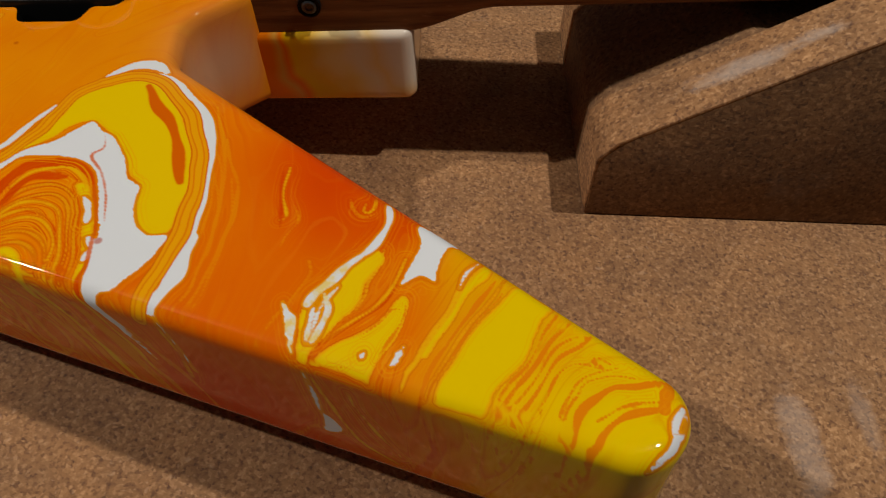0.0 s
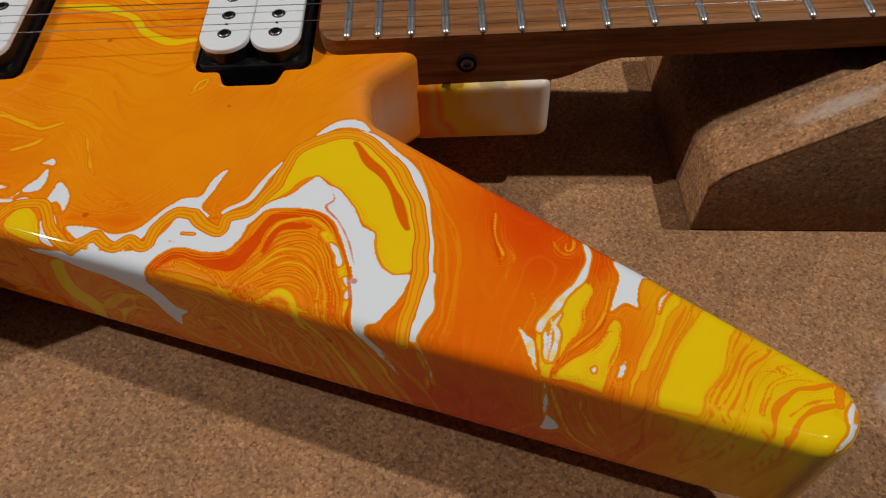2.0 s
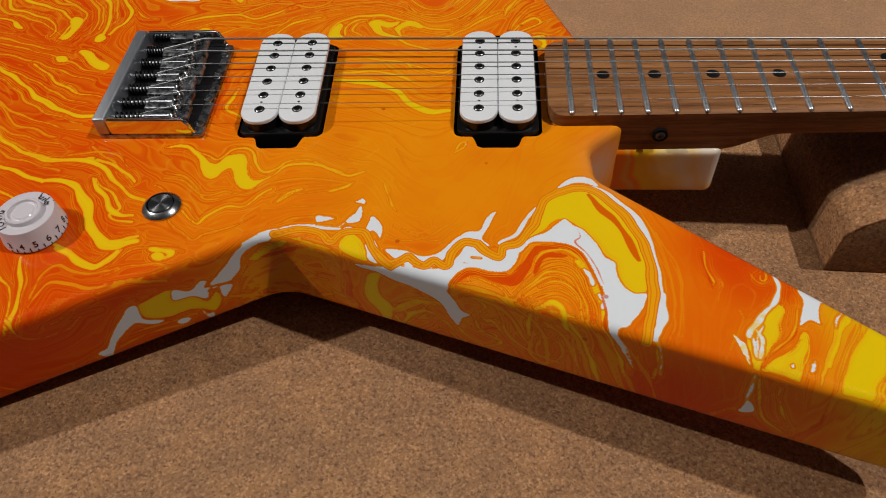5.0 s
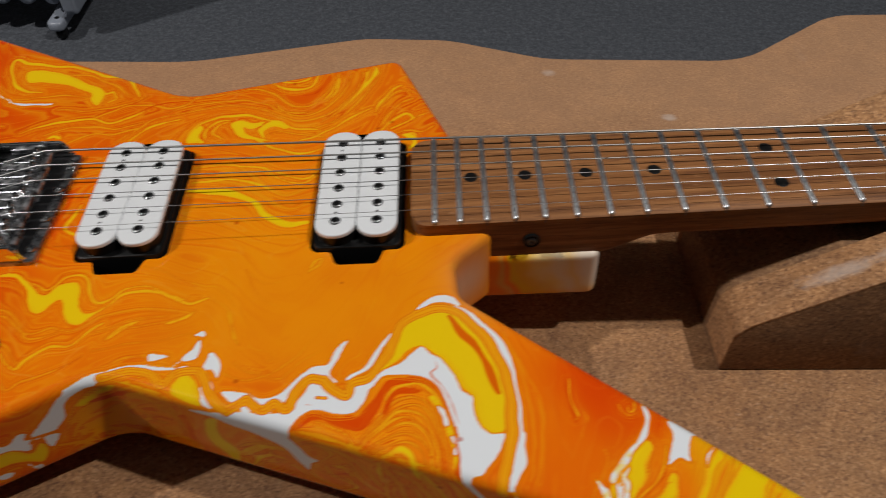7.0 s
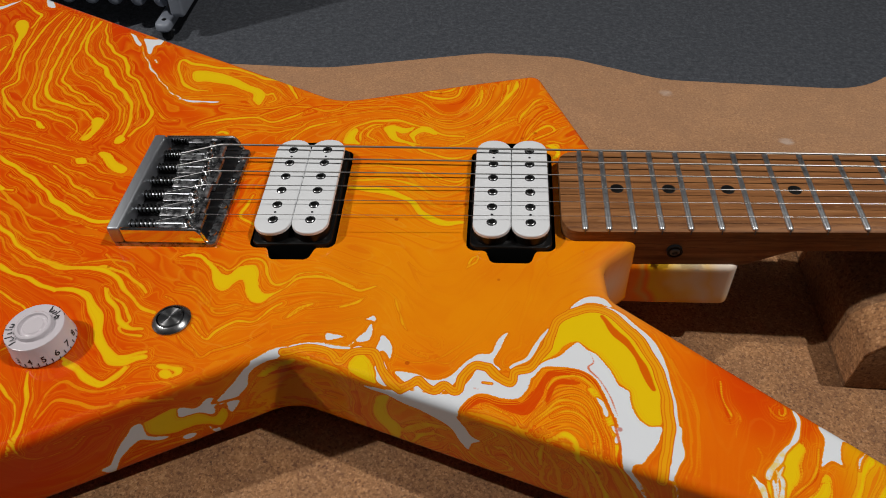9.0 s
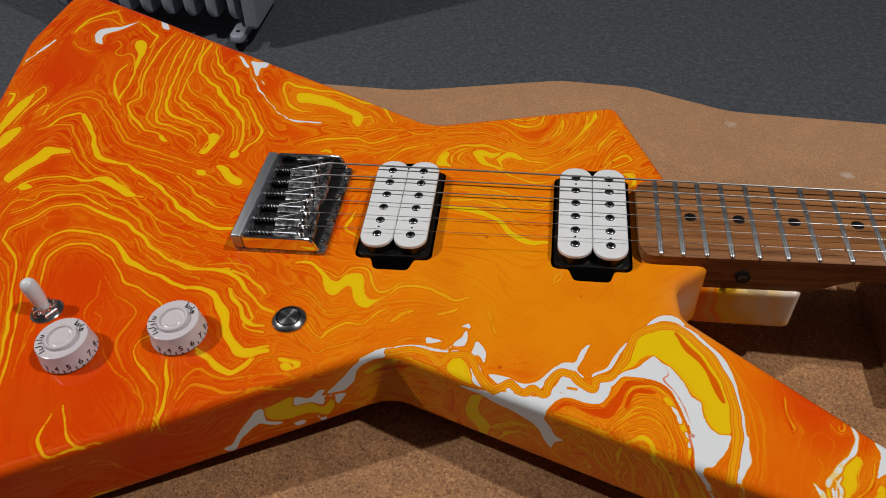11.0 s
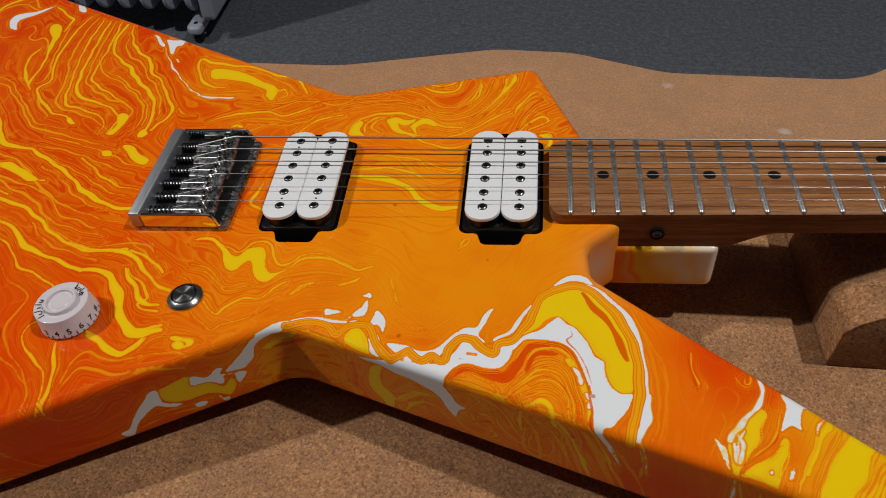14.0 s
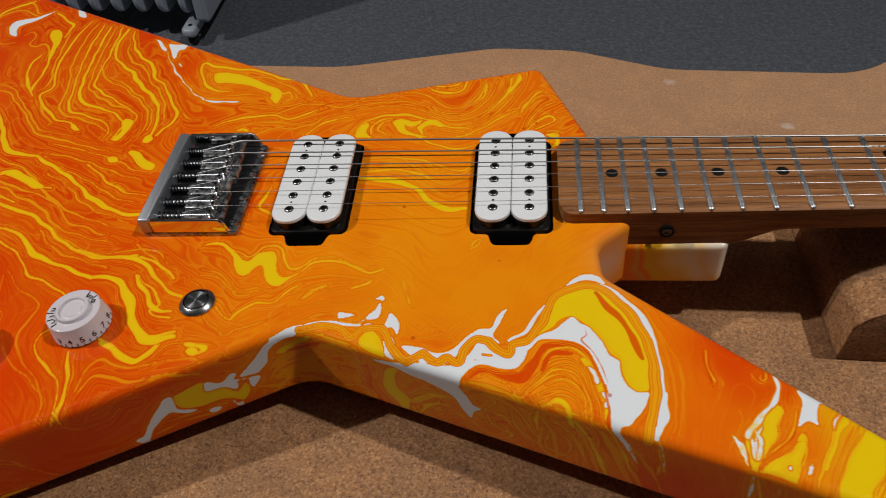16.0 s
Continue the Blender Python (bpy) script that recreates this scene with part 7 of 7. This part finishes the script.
# ---- controls ----
def knob(x, y, turn):
    k = part("control_knob", lathe([(0.0131, 0.0), (0.0135, 0.0003), (0.0135, 0.0011), (0.0133, 0.0014), (0.0124, 0.0098), (0.0121, 0.0104), (0.0115, 0.0106), (0.0084, 0.0100), (0.0078, 0.0101), (0.0074, 0.0117), (0.0069, 0.0120), (0.0062, 0.0119), (0.0058, 0.0110),
                                    (0.0050, 0.0106), (0.0046, 0.0107), (0.0040, 0.0113), (0.0026, 0.0115), (0.0, 0.0114)], 56),
             KNOB, guitar, "milky white plastic speed knob with black numbers")
    k.matrix_basis = Matrix.Translation((x, y, TOP + 0.0006)) @ Matrix.Rotation(radians(turn), 4, "Z")
    for n in range(0, 11):
        spin = Matrix.Rotation(radians((n - 5) * 24 + 14), 4, "Z")
        fnt = bpy.data.curves.new("number", "FONT")
        fnt.body, fnt.size, fnt.align_x, fnt.align_y, fnt.offset = str(n), 0.0042, "CENTER", "CENTER", 0.00008
        tmp = bpy.data.objects.new("number", fnt)
        mesh = bpy.data.meshes.new_from_object(tmp)
        bpy.data.objects.remove(tmp)
        mesh.materials.append(INK)
        o = new("number", mesh)
        o.parent = k
        if 2 < n < 9:
            o.matrix_basis = spin @ Matrix.Translation((0.0, -0.01318, 0.0036)) @ Matrix.Rotation(radians(84), 4, "X")
            marks = [(0.5, -0.01342, 0.0016, -6, 0.0009), (0.0, -0.01356, 0.0008, 0, 0.0005)]
        else:
            o.matrix_basis = spin @ Matrix.Translation((0.0, -0.0100, 0.01052)) @ Matrix.Rotation(radians(11), 4, "X")
            marks = [(0.5, -0.0103, 0.01052, 79, 0.0014), (0.0, -0.0122, 0.0103, 45, 0.0004)]
        for off, py, pz, lean, half in marks:
            tk = part("tick_mark", block(-0.0002, 0.0002, -0.0001, 0.0001, -half, half), INK, k)
            tk.matrix_basis = spin @ Matrix.Rotation(radians(24 * off), 4, "Z") @ Matrix.Translation((0.0, py, pz)) @ Matrix.Rotation(radians(lean), 4, "X")
    return k


knob(-0.0486, -0.0935, 15)
knob(-0.0982, -0.1088, 17)

button = part("push_button", lathe([(0.0084, 0.0), (0.0084, 0.0008), (0.0080, 0.0012), (0.0064, 0.0025), (0.0060, 0.0026), (0.0058, 0.0012), (0.0, 0.0012)], 48), SCREW, guitar, "round brushed steel push button")
button.matrix_basis = Matrix.Translation((0.0026, -0.0800, TOP))
part("plunger", lathe([(0.0053, 0.0010), (0.0053, 0.0024), (0.0050, 0.0028), (0.0040, 0.00285), (0.0, 0.00285)], 40), BUTTON, button, "brushed steel button face")
part("gap_ring", lathe([(0.0058, 0.0012), (0.0058, 0.0016), (0.0053, 0.0016), (0.0053, 0.0012)], 40), BLACK, button)
part("thin_line", block(-0.0046, 0.0046, -0.00014, 0.00014, 0.00285, 0.00300), CHROME, button).matrix_basis = Matrix.Rotation(radians(55), 4, "Z")

toggle = part("toggle_switch", joined(lathe([(0.0082, 0.0), (0.0082, 0.0008), (0.0074, 0.0014), (0.0052, 0.0014), (0.0050, 0.0038), (0.0042, 0.0042), (0.0040, 0.0052), (0.0, 0.0052)], 24)), CHROME, guitar, "chrome toggle switch with white tip")
toggle.matrix_basis = Matrix.Translation((-0.1225, -0.0858, TOP))
part("hex_nut", lathe([(0.0068, 0.0014), (0.0068, 0.0030), (0.0060, 0.0036), (0.0, 0.0036)], 6), CHROME, toggle)
for k in range(12):
    part("nut_ridge", block(0.0040, 0.0056, -0.0005, 0.0005, 0.0034, 0.0050, 0.0003), CHROME, toggle).matrix_basis = Matrix.Rotation(radians(30 * k), 4, "Z")
tip = part("tip", lathe([(0.0026, 0.0), (0.0031, 0.003), (0.0038, 0.007), (0.0040, 0.0135), (0.0036, 0.0162), (0.0026, 0.0178), (0.0013, 0.0185), (0.0, 0.0187)], 20), WHITE, toggle, "white plastic tip")
tip.matrix_basis = Matrix.Translation((0, 0, 0.0035)) @ Matrix.Rotation(radians(-10), 4, "Y") @ Matrix.Rotation(radians(-6), 4, "X")


# ---- oil radiator on the floor ----
def radiator():
    r = new("oil_radiator")
    r.location = (-0.385, 0.865, FLOOR_Z)
    tagged(r, "pale grey oil-filled radiator standing on the carpet", "radiator")
    fin = None
    for k in range(9):
        c = rounded([(-0.075, 0.045, 0.035), (0.075, 0.045, 0.035), (0.075, 0.60, 0.04), (-0.075, 0.60, 0.04)], 0.005)
        m = Matrix.Translation((-0.032 - 0.040 * k, 0.063, 0))
        if fin is None:
            bm = prism(c, -0.0055, 0.0055, 0.0045, 3, True)
            bm.transform(Matrix(((0, 0, 1, 0), (1, 0, 0, 0), (0, 1, 0, 0), (0, 0, 0, 1))))
            fin = part("fin", bm, RADIATOR, r)
            fin.matrix_basis = m
        else:
            twin(fin, r, m)
    panel = prism(rounded([(-0.02, 0.042, 0.012), (0.145, 0.042, 0.012), (0.145, 0.62, 0.03), (-0.02, 0.62, 0.03)], 0.005), -0.009, 0.012, 0.005, 3, True)
    panel.transform(Matrix(((0, 0, 1, 0), (1, 0, 0, 0), (0, 1, 0, 0), (0, 0, 0, 1))))
    part("end_panel", panel, RADIATOR, r)
    for z in (0.10, 0.55):
        part("oil_pipe", tube([(-0.36, 0.063, z), (0.0, 0.063, z)], 0.02, 14), RADIATOR, r)
    foot = prism(rounded([(-0.0135, -0.030, 0.010), (0.0125, -0.030, 0.010), (0.0125, 0.15, 0.010), (-0.0135, 0.15, 0.010)], 0.003), 0.020, 0.036, 0.005, 3, True)
    foot.transform(Matrix.Translation((-0.026, 0.0, 0.0)))
    bar = part("foot_bar", foot, RADIATOR, r)
    part("foot_screw", lathe([(0.004, 0.0355), (0.004, 0.0365), (0.0, 0.0365)], 12, Matrix.Translation((-0.026, -0.012, 0))), BLACK, bar)
    for y in (-0.012, 0.135):
        part("castor", lathe([(0.007, -0.008), (0.0105, -0.005), (0.0105, 0.005), (0.007, 0.008)], 20, Matrix.Translation((-0.026, y, 0.0105)) @ Matrix.Rotation(radians(90), 4, "Y")), BLACK, r)


radiator()
